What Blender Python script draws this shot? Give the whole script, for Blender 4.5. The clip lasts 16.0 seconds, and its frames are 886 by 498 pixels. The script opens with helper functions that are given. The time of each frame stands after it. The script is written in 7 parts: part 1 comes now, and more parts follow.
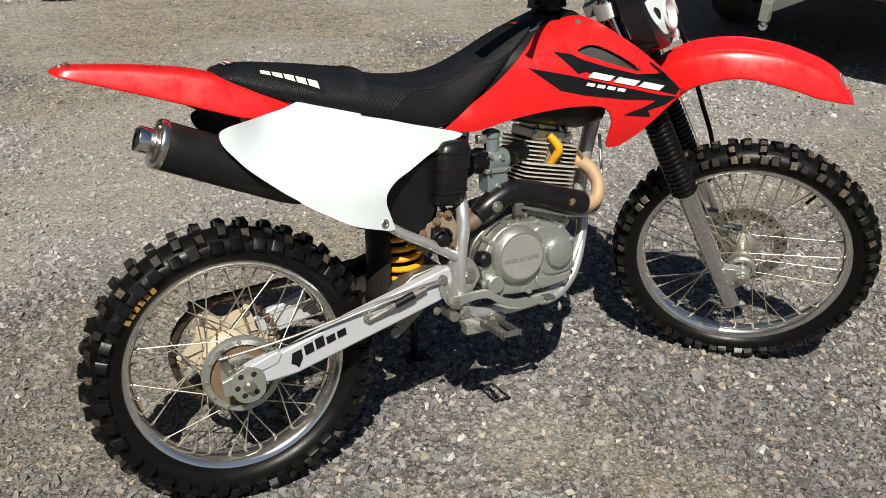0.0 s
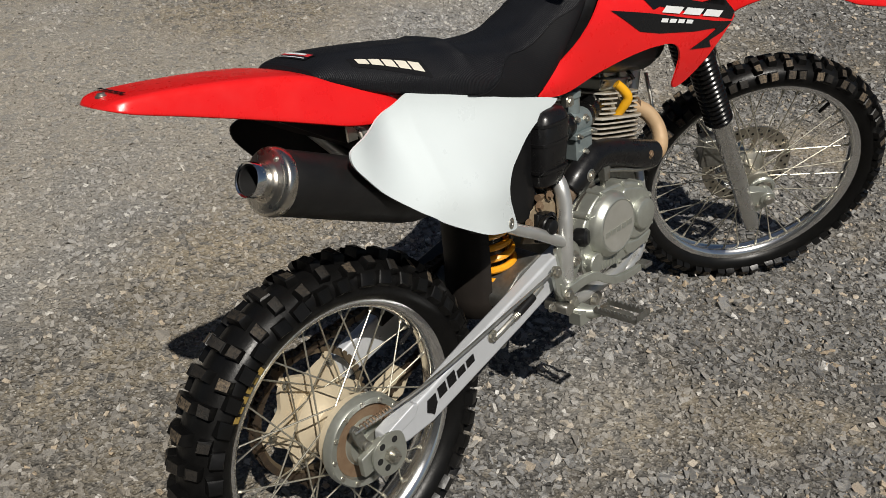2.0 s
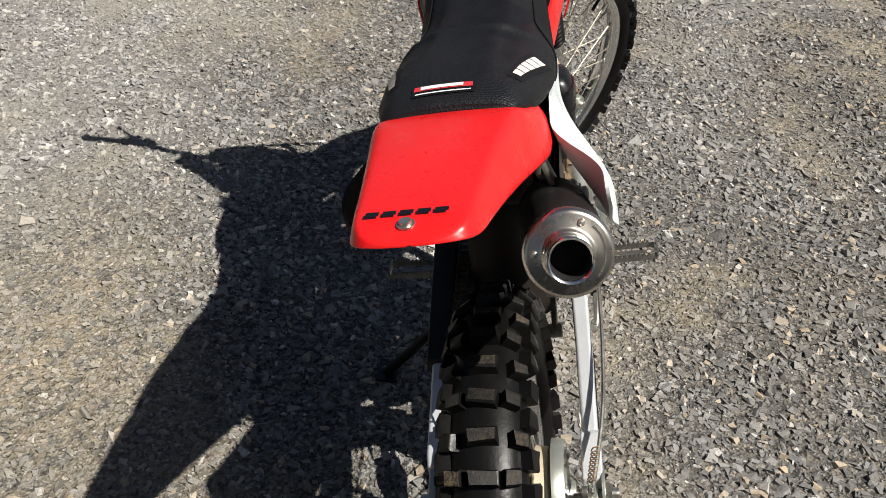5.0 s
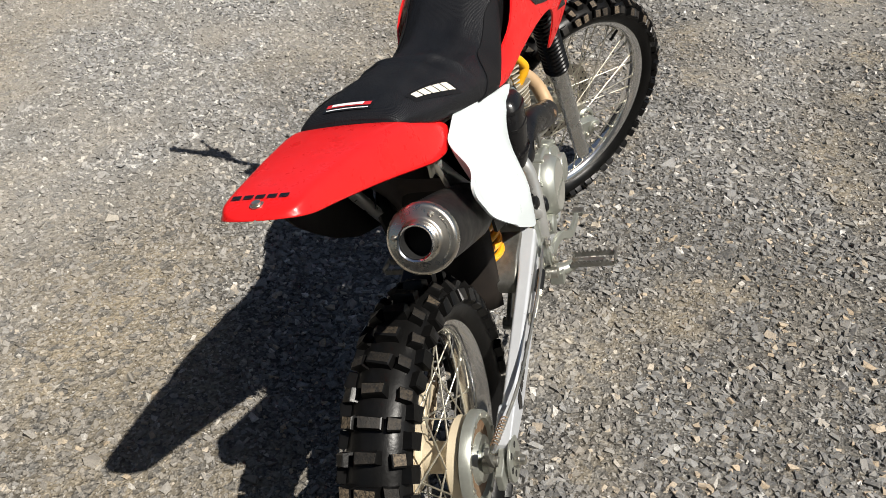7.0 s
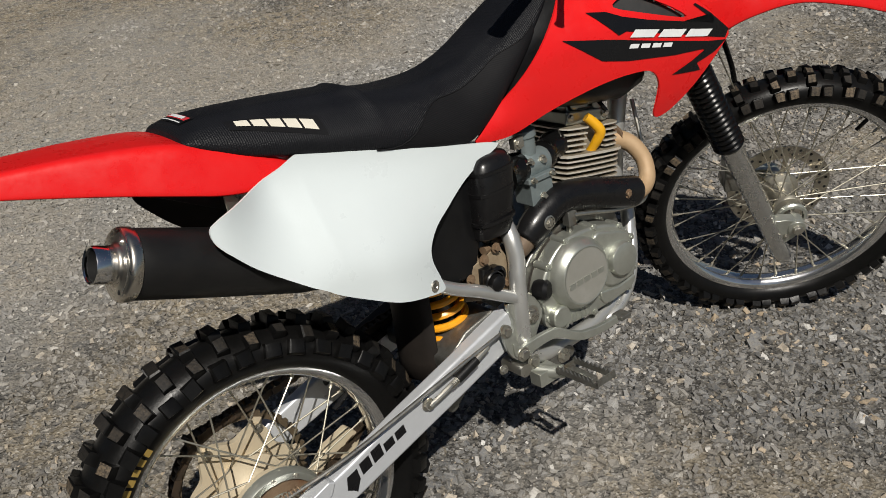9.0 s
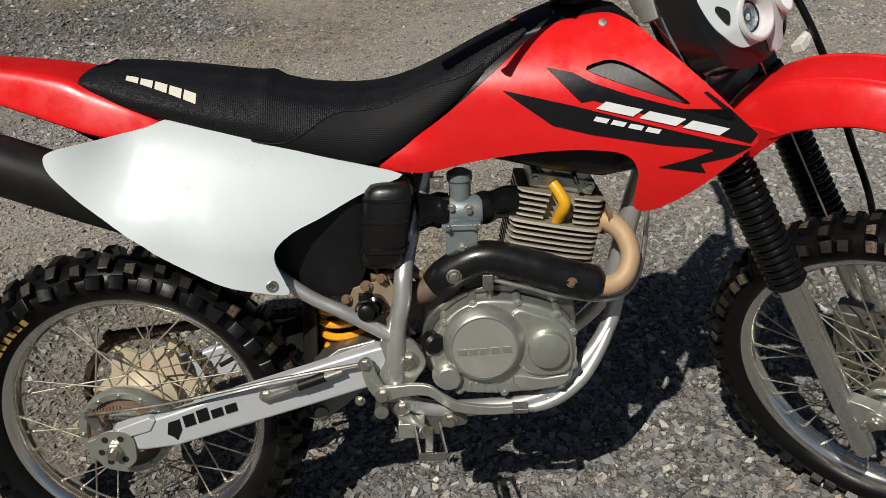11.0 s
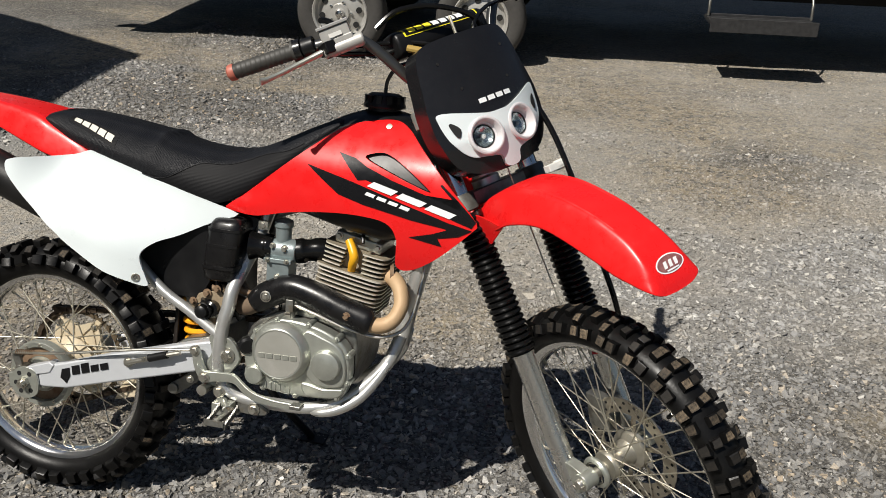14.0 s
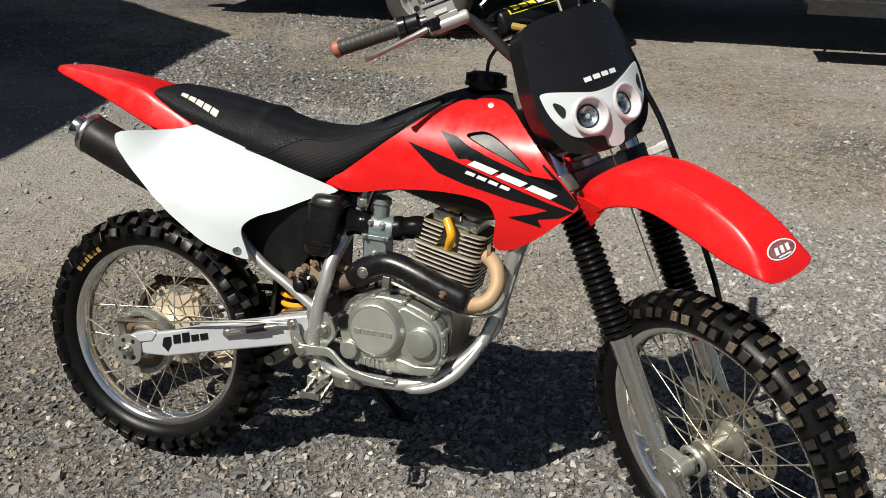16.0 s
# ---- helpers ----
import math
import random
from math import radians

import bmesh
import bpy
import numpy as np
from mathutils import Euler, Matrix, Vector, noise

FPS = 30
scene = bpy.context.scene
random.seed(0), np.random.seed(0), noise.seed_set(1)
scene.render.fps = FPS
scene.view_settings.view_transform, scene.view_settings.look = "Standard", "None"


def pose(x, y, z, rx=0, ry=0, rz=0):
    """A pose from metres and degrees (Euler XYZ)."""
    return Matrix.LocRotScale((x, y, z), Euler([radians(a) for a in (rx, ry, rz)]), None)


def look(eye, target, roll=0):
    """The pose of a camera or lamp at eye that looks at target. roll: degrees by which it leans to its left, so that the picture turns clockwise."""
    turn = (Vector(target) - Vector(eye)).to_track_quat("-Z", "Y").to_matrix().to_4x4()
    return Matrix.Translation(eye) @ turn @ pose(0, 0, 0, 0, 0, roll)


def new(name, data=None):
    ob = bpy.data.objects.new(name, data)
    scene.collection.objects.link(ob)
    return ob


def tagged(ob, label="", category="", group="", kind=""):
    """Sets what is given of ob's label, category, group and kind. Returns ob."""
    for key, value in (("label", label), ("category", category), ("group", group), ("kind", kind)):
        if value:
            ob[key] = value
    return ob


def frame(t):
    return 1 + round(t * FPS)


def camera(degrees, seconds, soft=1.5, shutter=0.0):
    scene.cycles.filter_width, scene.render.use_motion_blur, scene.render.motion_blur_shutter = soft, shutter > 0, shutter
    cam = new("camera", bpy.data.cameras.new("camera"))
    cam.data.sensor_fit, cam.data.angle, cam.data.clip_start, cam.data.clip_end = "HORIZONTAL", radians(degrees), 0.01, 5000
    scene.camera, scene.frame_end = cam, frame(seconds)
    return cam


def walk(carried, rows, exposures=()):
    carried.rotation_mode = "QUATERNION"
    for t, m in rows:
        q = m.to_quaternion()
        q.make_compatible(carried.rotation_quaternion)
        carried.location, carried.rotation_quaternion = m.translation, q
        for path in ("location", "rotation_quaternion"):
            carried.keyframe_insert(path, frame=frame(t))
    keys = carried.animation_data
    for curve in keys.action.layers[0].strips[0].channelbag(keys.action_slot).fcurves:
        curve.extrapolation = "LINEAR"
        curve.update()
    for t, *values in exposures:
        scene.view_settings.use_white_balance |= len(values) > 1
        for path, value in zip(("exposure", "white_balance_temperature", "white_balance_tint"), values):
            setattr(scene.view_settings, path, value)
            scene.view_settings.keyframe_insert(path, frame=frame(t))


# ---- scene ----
cam = camera(52.5, 16.0, soft=0.85)
PATH = [
    (0, (-0.313, -1.586, 1.468), (0.422, -0.084, 0.585), 3.0),
    (0.5, (-0.344, -1.349, 1.464), (0.405, 0.112, 0.525), 2.4),
    (1, (-0.458, -1.190, 1.445), (0.440, 0.171, 0.491), 3.1),
    (1.5, (-0.655, -1.056, 1.452), (0.420, 0.162, 0.487), 3.2),
    (2, (-0.733, -0.865, 1.414), (0.429, 0.237, 0.411), 2.2),
    (2.5, (-0.754, -0.627, 1.407), (0.466, 0.357, 0.351), 2.2),
    (3, (-0.817, -0.434, 1.390), (0.524, 0.361, 0.322), 3.5),
    (3.5, (-0.914, -0.255, 1.411), (0.546, 0.320, 0.357), 3.8),
    (4, (-0.893, -0.120, 1.402), (0.609, 0.327, 0.345), 3.2),
    (4.5, (-0.825, 0.035, 1.376), (0.685, 0.328, 0.278), 3.4),
    (5, (-0.891, 0.130, 1.376), (0.649, 0.234, 0.285), 3.0),
    (5.2, (-0.943, 0.164, 1.374), (0.600, 0.218, 0.285), 3.2),
    (6.25, (-1.094, 0.014, 1.431), (0.474, 0.144, 0.358), 1.4),
    (7.3, (-0.993, -0.315, 1.483), (0.474, 0.217, 0.417), -1.0),
    (7.5, (-0.907, -0.373, 1.474), (0.513, 0.253, 0.396), -1.1),
    (8, (-0.704, -0.533, 1.480), (0.581, 0.350, 0.413), -2.9),
    (8.5, (-0.535, -0.813, 1.473), (0.582, 0.307, 0.437), -4.3),
    (9, (-0.355, -0.961, 1.451), (0.586, 0.312, 0.419), -3.7),
    (9.5, (-0.118, -1.027, 1.439), (0.621, 0.375, 0.410), -3.8),
    (9.7, (-0.033, -1.075, 1.436), (0.611, 0.384, 0.421), -4.2),
    (10.75, (0.474, -1.180, 1.431), (0.568, 0.395, 0.430), -3.1),
    (11.8, (0.867, -1.329, 1.444), (0.636, 0.281, 0.483), 0.1),
    (12, (0.918, -1.369, 1.456), (0.662, 0.248, 0.511), 0.9),
    (12.5, (0.996, -1.511, 1.464), (0.844, 0.141, 0.559), 3.4),
    (13, (1.054, -1.629, 1.486), (0.903, 0.048, 0.628), 3.3),
    (13.5, (1.201, -1.614, 1.509), (0.922, 0.067, 0.691), 2.9),
    (14, (1.366, -1.591, 1.525), (0.971, 0.085, 0.747), 1.8),
    (14.5, (1.430, -1.580, 1.519), (0.992, 0.086, 0.741), 0.6),
    (15, (1.422, -1.597, 1.512), (0.952, 0.055, 0.724), 0.8),
    (15.5, (1.381, -1.603, 1.513), (0.870, 0.036, 0.721), 1.0),
    (16, (1.317, -1.602, 1.514), (0.778, 0.017, 0.700), 1.1),
]
EXPOSURE = [(0, 0.05), (1.0, -0.28), (1.5, -0.34), (2.5, -0.38), (3.5, -0.04), (4.5, 0.20), (5.2, 0.28), (7.3, 0.24), (8.0, 0.02), (8.5, -0.20), (9.5, -0.58), (11.8, -0.42), (12.5, -0.38), (13.5, -0.08), (14.5, 0.0), (16.0, -0.03)]
walk(cam, [(t, look(eye, target, roll)) for t, eye, target, roll in PATH], EXPOSURE)

# ---- world, sun ----
SUN = Vector((0.37, 0.635, -1.0))  # the way the sunlight travels
ELEV = math.atan2(1.0, math.hypot(SUN.x, SUN.y))
world = bpy.data.worlds.new("sky")
scene.world = world
world.use_nodes = True
wn = world.node_tree
sky = wn.nodes.new("ShaderNodeTexSky")
sky.sky_type, sky.sun_disc = "NISHITA", False
sky.sun_elevation, sky.sun_rotation = ELEV, math.atan2(-SUN.x, -SUN.y)
wn.nodes["Background"].inputs["Strength"].default_value = 0.042
wn.links.new(sky.outputs[0], wn.nodes["Background"].inputs["Color"])
sun = new("sun", bpy.data.lights.new("sun", "SUN"))
sun.data.energy, sun.data.angle, sun.data.color = 6.0, radians(0.53), (1.0, 0.95, 0.87)
sun.rotation_euler = SUN.to_track_quat("-Z", "Y").to_euler()


# ---- materials ----
def ramp(nt, fac, stops):
    n = nt.nodes.new("ShaderNodeValToRGB")
    while len(n.color_ramp.elements) < len(stops):
        n.color_ramp.elements.new(0.5)
    for e, (p, c) in zip(n.color_ramp.elements, stops):
        e.position = p
        e.color = (*c, 1) if len(c) == 3 else c
    nt.links.new(fac, n.inputs[0])
    return n.outputs[0]


def noise_tex(nt, scale, detail=4, rough=0.55, coord=None, kind="ShaderNodeTexNoise"):
    n = nt.nodes.new(kind)
    n.inputs["Scale"].default_value = scale
    if kind == "ShaderNodeTexNoise":
        n.inputs["Detail"].default_value, n.inputs["Roughness"].default_value = detail, rough
    if coord is not None:
        nt.links.new(coord, n.inputs["Vector"])
    return n


def obj_coord(nt):
    return nt.nodes.new("ShaderNodeTexCoord").outputs["Object"]


def mix(nt, fac, a, b, mode="MIX"):
    n = nt.nodes.new("ShaderNodeMix")
    n.data_type, n.blend_type = "RGBA", mode
    for value, sock in ((fac, n.inputs[0]), (a, n.inputs[6]), (b, n.inputs[7])):
        if isinstance(value, bpy.types.NodeSocket):
            nt.links.new(value, sock)
        elif isinstance(value, (int, float)):
            sock.default_value = value
        else:
            sock.default_value = (*value, 1)
    return n.outputs[2]


def bump(nt, height, strength, distance, normal=None):
    n = nt.nodes.new("ShaderNodeBump")
    n.inputs["Strength"].default_value, n.inputs["Distance"].default_value = strength, distance
    nt.links.new(height, n.inputs["Height"])
    if normal is not None:
        nt.links.new(normal, n.inputs["Normal"])
    return n.outputs[0]


def blank(name):
    m = bpy.data.materials.new(name)
    m.use_nodes = True
    return m, m.node_tree, m.node_tree.nodes["Principled BSDF"]


def surface(name, base, rough=0.5, metal=0.0, second=None, scale=40.0, amount=0.5, wear=None, wear_scale=9.0, wear_from=0.6,
            bump_scale=200.0, bump_strength=0.1, rough_var=0.12, coat=0.0, spec=0.5):
    """A painted, moulded or metal surface: fine grain of two tones, larger stains, uneven gloss and fine relief."""
    m, nt, b = blank(name)
    co = obj_coord(nt)
    grain = noise_tex(nt, scale, 5, 0.6, co).outputs[0]
    second = second or tuple(c * 0.82 for c in base)
    col = mix(nt, ramp(nt, grain, [(0.35, (0, 0, 0)), (0.7, (amount,) * 3)]), base, second)
    stain = noise_tex(nt, wear_scale, 6, 0.65, co).outputs[0]
    if wear:
        col = mix(nt, ramp(nt, stain, [(wear_from, (0, 0, 0)), (wear_from + 0.12, (0.85,) * 3)]), col, wear)
    nt.links.new(col, b.inputs["Base Color"])
    b.inputs["Metallic"].default_value = metal
    lo, hi = max(0.03, rough - rough_var), min(1.0, rough + rough_var)
    nt.links.new(ramp(nt, stain, [(0.3, (lo,) * 3), (0.7, (hi,) * 3)]), b.inputs["Roughness"])
    b.inputs["Coat Weight"].default_value = coat
    b.inputs["Specular IOR Level"].default_value = spec
    fine = noise_tex(nt, bump_scale, 3, 0.5, co).outputs[0]
    nt.links.new(bump(nt, fine, bump_strength, 0.002), b.inputs["Normal"])
    return m


RED = surface("red_plastic", (0.72, 0.012, 0.012), 0.32, second=(0.66, 0.010, 0.012), scale=14, wear=(0.70, 0.03, 0.03), wear_scale=30, wear_from=0.66, bump_scale=300, bump_strength=0.03, spec=0.45)
WHITE = surface("white_plastic", (0.665, 0.725, 0.735), 0.36, second=(0.635, 0.69, 0.70), scale=9, amount=0.6, wear=(0.58, 0.59, 0.57), wear_scale=14, wear_from=0.68, bump_scale=220, bump_strength=0.05)
BLACK = surface("black_plastic", (0.0055, 0.0055, 0.006), 0.36, spec=0.3, second=(0.010, 0.010, 0.010), scale=30, wear=(0.022, 0.020, 0.018), wear_scale=18, wear_from=0.66, bump_scale=500, bump_strength=0.08)
BLACK_SATIN = surface("black_satin_paint", (0.006, 0.006, 0.0065), 0.30, spec=0.4, second=(0.011, 0.010, 0.010), scale=40, wear=(0.05, 0.04, 0.03), wear_scale=25, wear_from=0.70, bump_scale=300, bump_strength=0.05)
MUFFLER_BLACK = surface("matt_black_heat_paint", (0.009, 0.0088, 0.009), 0.48, spec=0.3, second=(0.014, 0.013, 0.012), scale=30, wear=(0.035, 0.030, 0.026), wear_scale=25, wear_from=0.68, bump_scale=400, bump_strength=0.06)
DECAL_BLACK = surface("black_vinyl", (0.007, 0.007, 0.008), 0.28, spec=0.35, bump_scale=300, bump_strength=0.02)
DECAL_WHITE = surface("white_vinyl", (0.78, 0.80, 0.80), 0.3, bump_scale=300, bump_strength=0.02)
DECAL_CREAM = surface("cream_stitching", (0.72, 0.68, 0.58), 0.8, bump_scale=900, bump_strength=0.4)
DECAL_RED = surface("red_stitching", (0.55, 0.02, 0.03), 0.7, bump_scale=900, bump_strength=0.3)
YELLOW = surface("yellow_print", (0.85, 0.72, 0.03), 0.5)
DULL_YELLOW = surface("faded_yellow_print", (0.36, 0.24, 0.055), 0.8)
RUBBER = surface("tyre_rubber", (0.0038, 0.0038, 0.0038), 0.37, spec=0.22, second=(0.006, 0.0057, 0.0055), scale=60, amount=0.8, wear=(0.028, 0.023, 0.018), wear_scale=24, wear_from=0.72, rough_var=0.08, bump_scale=200, bump_strength=0.14)
SOFT_RUBBER = surface("soft_rubber", (0.004, 0.004, 0.004), 0.20, spec=0.36, second=(0.007, 0.007, 0.007), scale=50, rough_var=0.07, bump_scale=300, bump_strength=0.05)
ALU = surface("polished_rim", (0.84, 0.84, 0.83), 0.17, 0.97, second=(0.76, 0.75, 0.73), scale=40, wear=(0.66, 0.63, 0.57), wear_scale=12, wear_from=0.66, rough_var=0.07, bump_scale=350, bump_strength=0.015)
CAST = surface("cast_aluminium", (0.48, 0.495, 0.445), 0.35, 0.74, second=(0.38, 0.385, 0.335), scale=70, amount=0.5, wear=(0.30, 0.27, 0.21), wear_scale=14, wear_from=0.64, rough_var=0.07, bump_scale=500, bump_strength=0.08)
CAST_DULL = surface("dull_cast_aluminium", (0.26, 0.26, 0.24), 0.40, 0.8, second=(0.15, 0.14, 0.12), scale=60, amount=0.7, wear=(0.17, 0.13, 0.08), wear_scale=18, wear_from=0.58, bump_scale=400, bump_strength=0.25)
FIN = surface("cylinder_fin_metal", (0.74, 0.70, 0.61), 0.42, 0.45, second=(0.56, 0.51, 0.41), scale=60, wear=(0.30, 0.23, 0.14), wear_scale=22, wear_from=0.62, bump_scale=300, bump_strength=0.1)
ARM = surface("silver_painted_arm", (0.60, 0.62, 0.645), 0.36, 0.35, second=(0.55, 0.57, 0.595), scale=50, wear=(0.45, 0.44, 0.42), wear_scale=16, wear_from=0.68, bump_scale=400, bump_strength=0.05)
FRAME = surface("silver_frame_paint", (0.60, 0.60, 0.58), 0.33, 0.72, second=(0.52, 0.52, 0.49), scale=30, wear=(0.16, 0.11, 0.07), wear_scale=13, wear_from=0.66, bump_scale=300, bump_strength=0.04)
FORK = surface("brushed_fork_tube", (0.66, 0.66, 0.64), 0.27, 0.95, second=(0.62, 0.62, 0.60), scale=8, rough_var=0.02, bump_scale=400, bump_strength=0.01)
STEEL = surface("plated_steel", (0.60, 0.58, 0.52), 0.34, 0.95, second=(0.45, 0.42, 0.34), scale=80, wear=(0.24, 0.16, 0.09), wear_scale=30, wear_from=0.66, bump_scale=400, bump_strength=0.1)
SPOKE = surface("spoke_wire", (0.58, 0.55, 0.46), 0.42, 0.9, second=(0.45, 0.40, 0.30), scale=90)
CHROME = surface("chrome", (0.82, 0.82, 0.82), 0.16, 1.0, second=(0.70, 0.69, 0.66), scale=50, rough_var=0.06, bump_strength=0.02)
MUFF_END = surface("stained_polished_end_cap", (0.66, 0.63, 0.57), 0.28, 1.0, second=(0.50, 0.44, 0.36), scale=26, amount=0.7, wear=(0.42, 0.34, 0.25), wear_scale=18, wear_from=0.62, rough_var=0.08, bump_scale=260, bump_strength=0.03)
RUST = surface("heat_tanned_pipe", (0.42, 0.28, 0.155), 0.68, 0.15, second=(0.50, 0.37, 0.23), scale=30, wear=(0.30, 0.16, 0.08), wear_scale=16, wear_from=0.62, bump_scale=300, bump_strength=0.2)
DIRTY_STEEL = surface("rusty_brown_steel", (0.20, 0.13, 0.08), 0.6, 0.4, second=(0.30, 0.22, 0.14), scale=50, wear=(0.16, 0.08, 0.04), wear_scale=20, wear_from=0.55, bump_scale=300, bump_strength=0.25)
SPROCKET = surface("dusty_cream_sprocket", (0.58, 0.50, 0.36), 0.55, 0.2, second=(0.48, 0.40, 0.28), scale=30, wear=(0.30, 0.22, 0.14), wear_scale=14, wear_from=0.62, bump_scale=300, bump_strength=0.15)
TAN_STEEL = surface("rust_tanned_bracket", (0.34, 0.27, 0.18), 0.6, 0.3, second=(0.20, 0.14, 0.085), scale=40, amount=0.9, wear=(0.40, 0.37, 0.31), wear_scale=20, wear_from=0.58, bump_scale=300, bump_strength=0.2)
CHAIN = surface("dark_dry_chain", (0.07, 0.055, 0.04), 0.55, 0.7, second=(0.13, 0.08, 0.05), scale=90, bump_scale=300, bump_strength=0.2)
ORANGE = surface("orange_spring_paint", (0.85, 0.36, 0.015), 0.35)
YELLOW_CAP = surface("amber_plug_cap", (0.75, 0.38, 0.01), 0.35, second=(0.62, 0.30, 0.02), scale=40)
CARB = surface("carburettor_zinc", (0.25, 0.295, 0.30), 0.42, 0.5, second=(0.17, 0.20, 0.20), scale=60, wear=(0.14, 0.13, 0.10), wear_scale=22, wear_from=0.62, bump_scale=400, bump_strength=0.15)
GREY_PLASTIC = surface("grey_plastic", (0.30, 0.30, 0.29), 0.5, second=(0.24, 0.24, 0.23), scale=30)
LIGHT_GREY = surface("pale_plastic", (0.70, 0.70, 0.66), 0.45)
GRIP = surface("grip_rubber", (0.035, 0.034, 0.030), 0.6, second=(0.055, 0.05, 0.045), scale=60)
RED_RUBBER = surface("faded_red_rubber", (0.42, 0.12, 0.08), 0.6)
PIPE_DARK = surface("sooty_pipe", (0.13, 0.09, 0.06), 0.65, 0.2, second=(0.20, 0.15, 0.10), scale=40, wear=(0.07, 0.045, 0.03), wear_scale=20, wear_from=0.55, bump_scale=300, bump_strength=0.2)
SOOT = surface("sooty_cylinder_core", (0.030, 0.026, 0.022), 0.7, 0.2, second=(0.05, 0.042, 0.034), scale=60)
# dirt plus the shade between fins, both painted into one dark tone
FIN_FACE = surface("dirty_shaded_fin_face", (0.30, 0.26, 0.19), 0.6, 0.3, second=(0.19, 0.155, 0.105), scale=50)
REFLECTOR = surface("lamp_reflector", (0.50, 0.57, 0.58), 0.2, 0.9, second=(0.20, 0.25, 0.26), scale=120, amount=0.9)
BLACK_MATT = surface("matt_black_plastic", (0.015, 0.0125, 0.011), 0.6, spec=0.2, second=(0.024, 0.019, 0.016), scale=30)
SPROCKET_RIM = surface("brown_sprocket_rim", (0.10, 0.075, 0.045), 0.55, 0.4, second=(0.16, 0.12, 0.08), scale=60)
INSERT = surface("dusty_black_insert", (0.026, 0.026, 0.025), 0.46, second=(0.045, 0.043, 0.040), scale=60, spec=0.7, rough_var=0.05)
DISC = surface("brake_disc_steel", (0.42, 0.39, 0.33), 0.35, 0.9, second=(0.32, 0.28, 0.22), scale=60, wear=(0.26, 0.19, 0.12), wear_scale=25, wear_from=0.6)
HUB = surface("dusty_hub", (0.52, 0.50, 0.43), 0.38, 0.85, second=(0.42, 0.38, 0.30), scale=50, wear=(0.34, 0.27, 0.18), wear_scale=18, wear_from=0.6, bump_scale=300, bump_strength=0.15)
DARK = surface("dark_opening", (0.006, 0.006, 0.006), 0.8)


def seat_cover():
    m, nt, b = blank("ribbed_grip_vinyl")
    co = obj_coord(nt)
    w = nt.nodes.new("ShaderNodeTexWave")
    w.wave_type, w.bands_direction = "BANDS", "X"
    w.inputs["Scale"].default_value, w.inputs["Distortion"].default_value, w.inputs["Detail"].default_value = 95, 0.6, 1
    nt.links.new(co, w.inputs["Vector"])
    v = noise_tex(nt, 420, coord=co, kind="ShaderNodeTexVoronoi").outputs["Distance"]
    n = noise_tex(nt, 12, 5, 0.6, co).outputs[0]
    nt.links.new(mix(nt, n, (0.0045, 0.0048, 0.006), (0.013, 0.0135, 0.016)), b.inputs["Base Color"])
    nt.links.new(ramp(nt, n, [(0.3, (0.40,) * 3), (0.7, (0.62,) * 3)]), b.inputs["Roughness"])
    nt.links.new(bump(nt, v, 0.5, 0.0012, bump(nt, w.outputs["Fac"], 0.35, 0.0015)), b.inputs["Normal"])
    b.inputs["Specular IOR Level"].default_value = 0.20
    return m


def seat_side():
    m, nt, b = blank("fine_ribbed_vinyl")
    co = obj_coord(nt)
    w = nt.nodes.new("ShaderNodeTexWave")
    w.wave_type, w.bands_direction = "BANDS", "Z"
    w.inputs["Scale"].default_value, w.inputs["Distortion"].default_value = 110, 0.3
    nt.links.new(co, w.inputs["Vector"])
    n = noise_tex(nt, 10, 5, 0.6, co).outputs[0]
    nt.links.new(mix(nt, n, (0.005, 0.005, 0.006), (0.012, 0.012, 0.013)), b.inputs["Base Color"])
    b.inputs["Roughness"].default_value, b.inputs["Specular IOR Level"].default_value = 0.6, 0.13
    nt.links.new(bump(nt, w.outputs["Fac"], 0.22, 0.0008), b.inputs["Normal"])
    return m


def knob_tops():
    m, nt, b = blank("scuffed_knob_top")
    co = obj_coord(nt)
    rnd = nt.nodes.new("ShaderNodeObjectInfo").outputs["Random"]
    n = noise_tex(nt, 160, 5, 0.7, co).outputs[0]
    on = nt.nodes.new("ShaderNodeMath")
    on.operation = "MULTIPLY"
    nt.links.new(ramp(nt, rnd, [(0.38, (0.08,) * 3), (0.95, (1, 1, 1))]), on.inputs[0])
    nt.links.new(ramp(nt, n, [(0.38, (0, 0, 0)), (0.6, (1, 1, 1))]), on.inputs[1])
    nt.links.new(mix(nt, on.outputs[0], (0.009, 0.009, 0.009), (0.175, 0.134, 0.090)), b.inputs["Base Color"])
    b.inputs["Roughness"].default_value, b.inputs["Specular IOR Level"].default_value = 0.6, 0.25
    nt.links.new(bump(nt, n, 0.7, 0.002), b.inputs["Normal"])
    return m


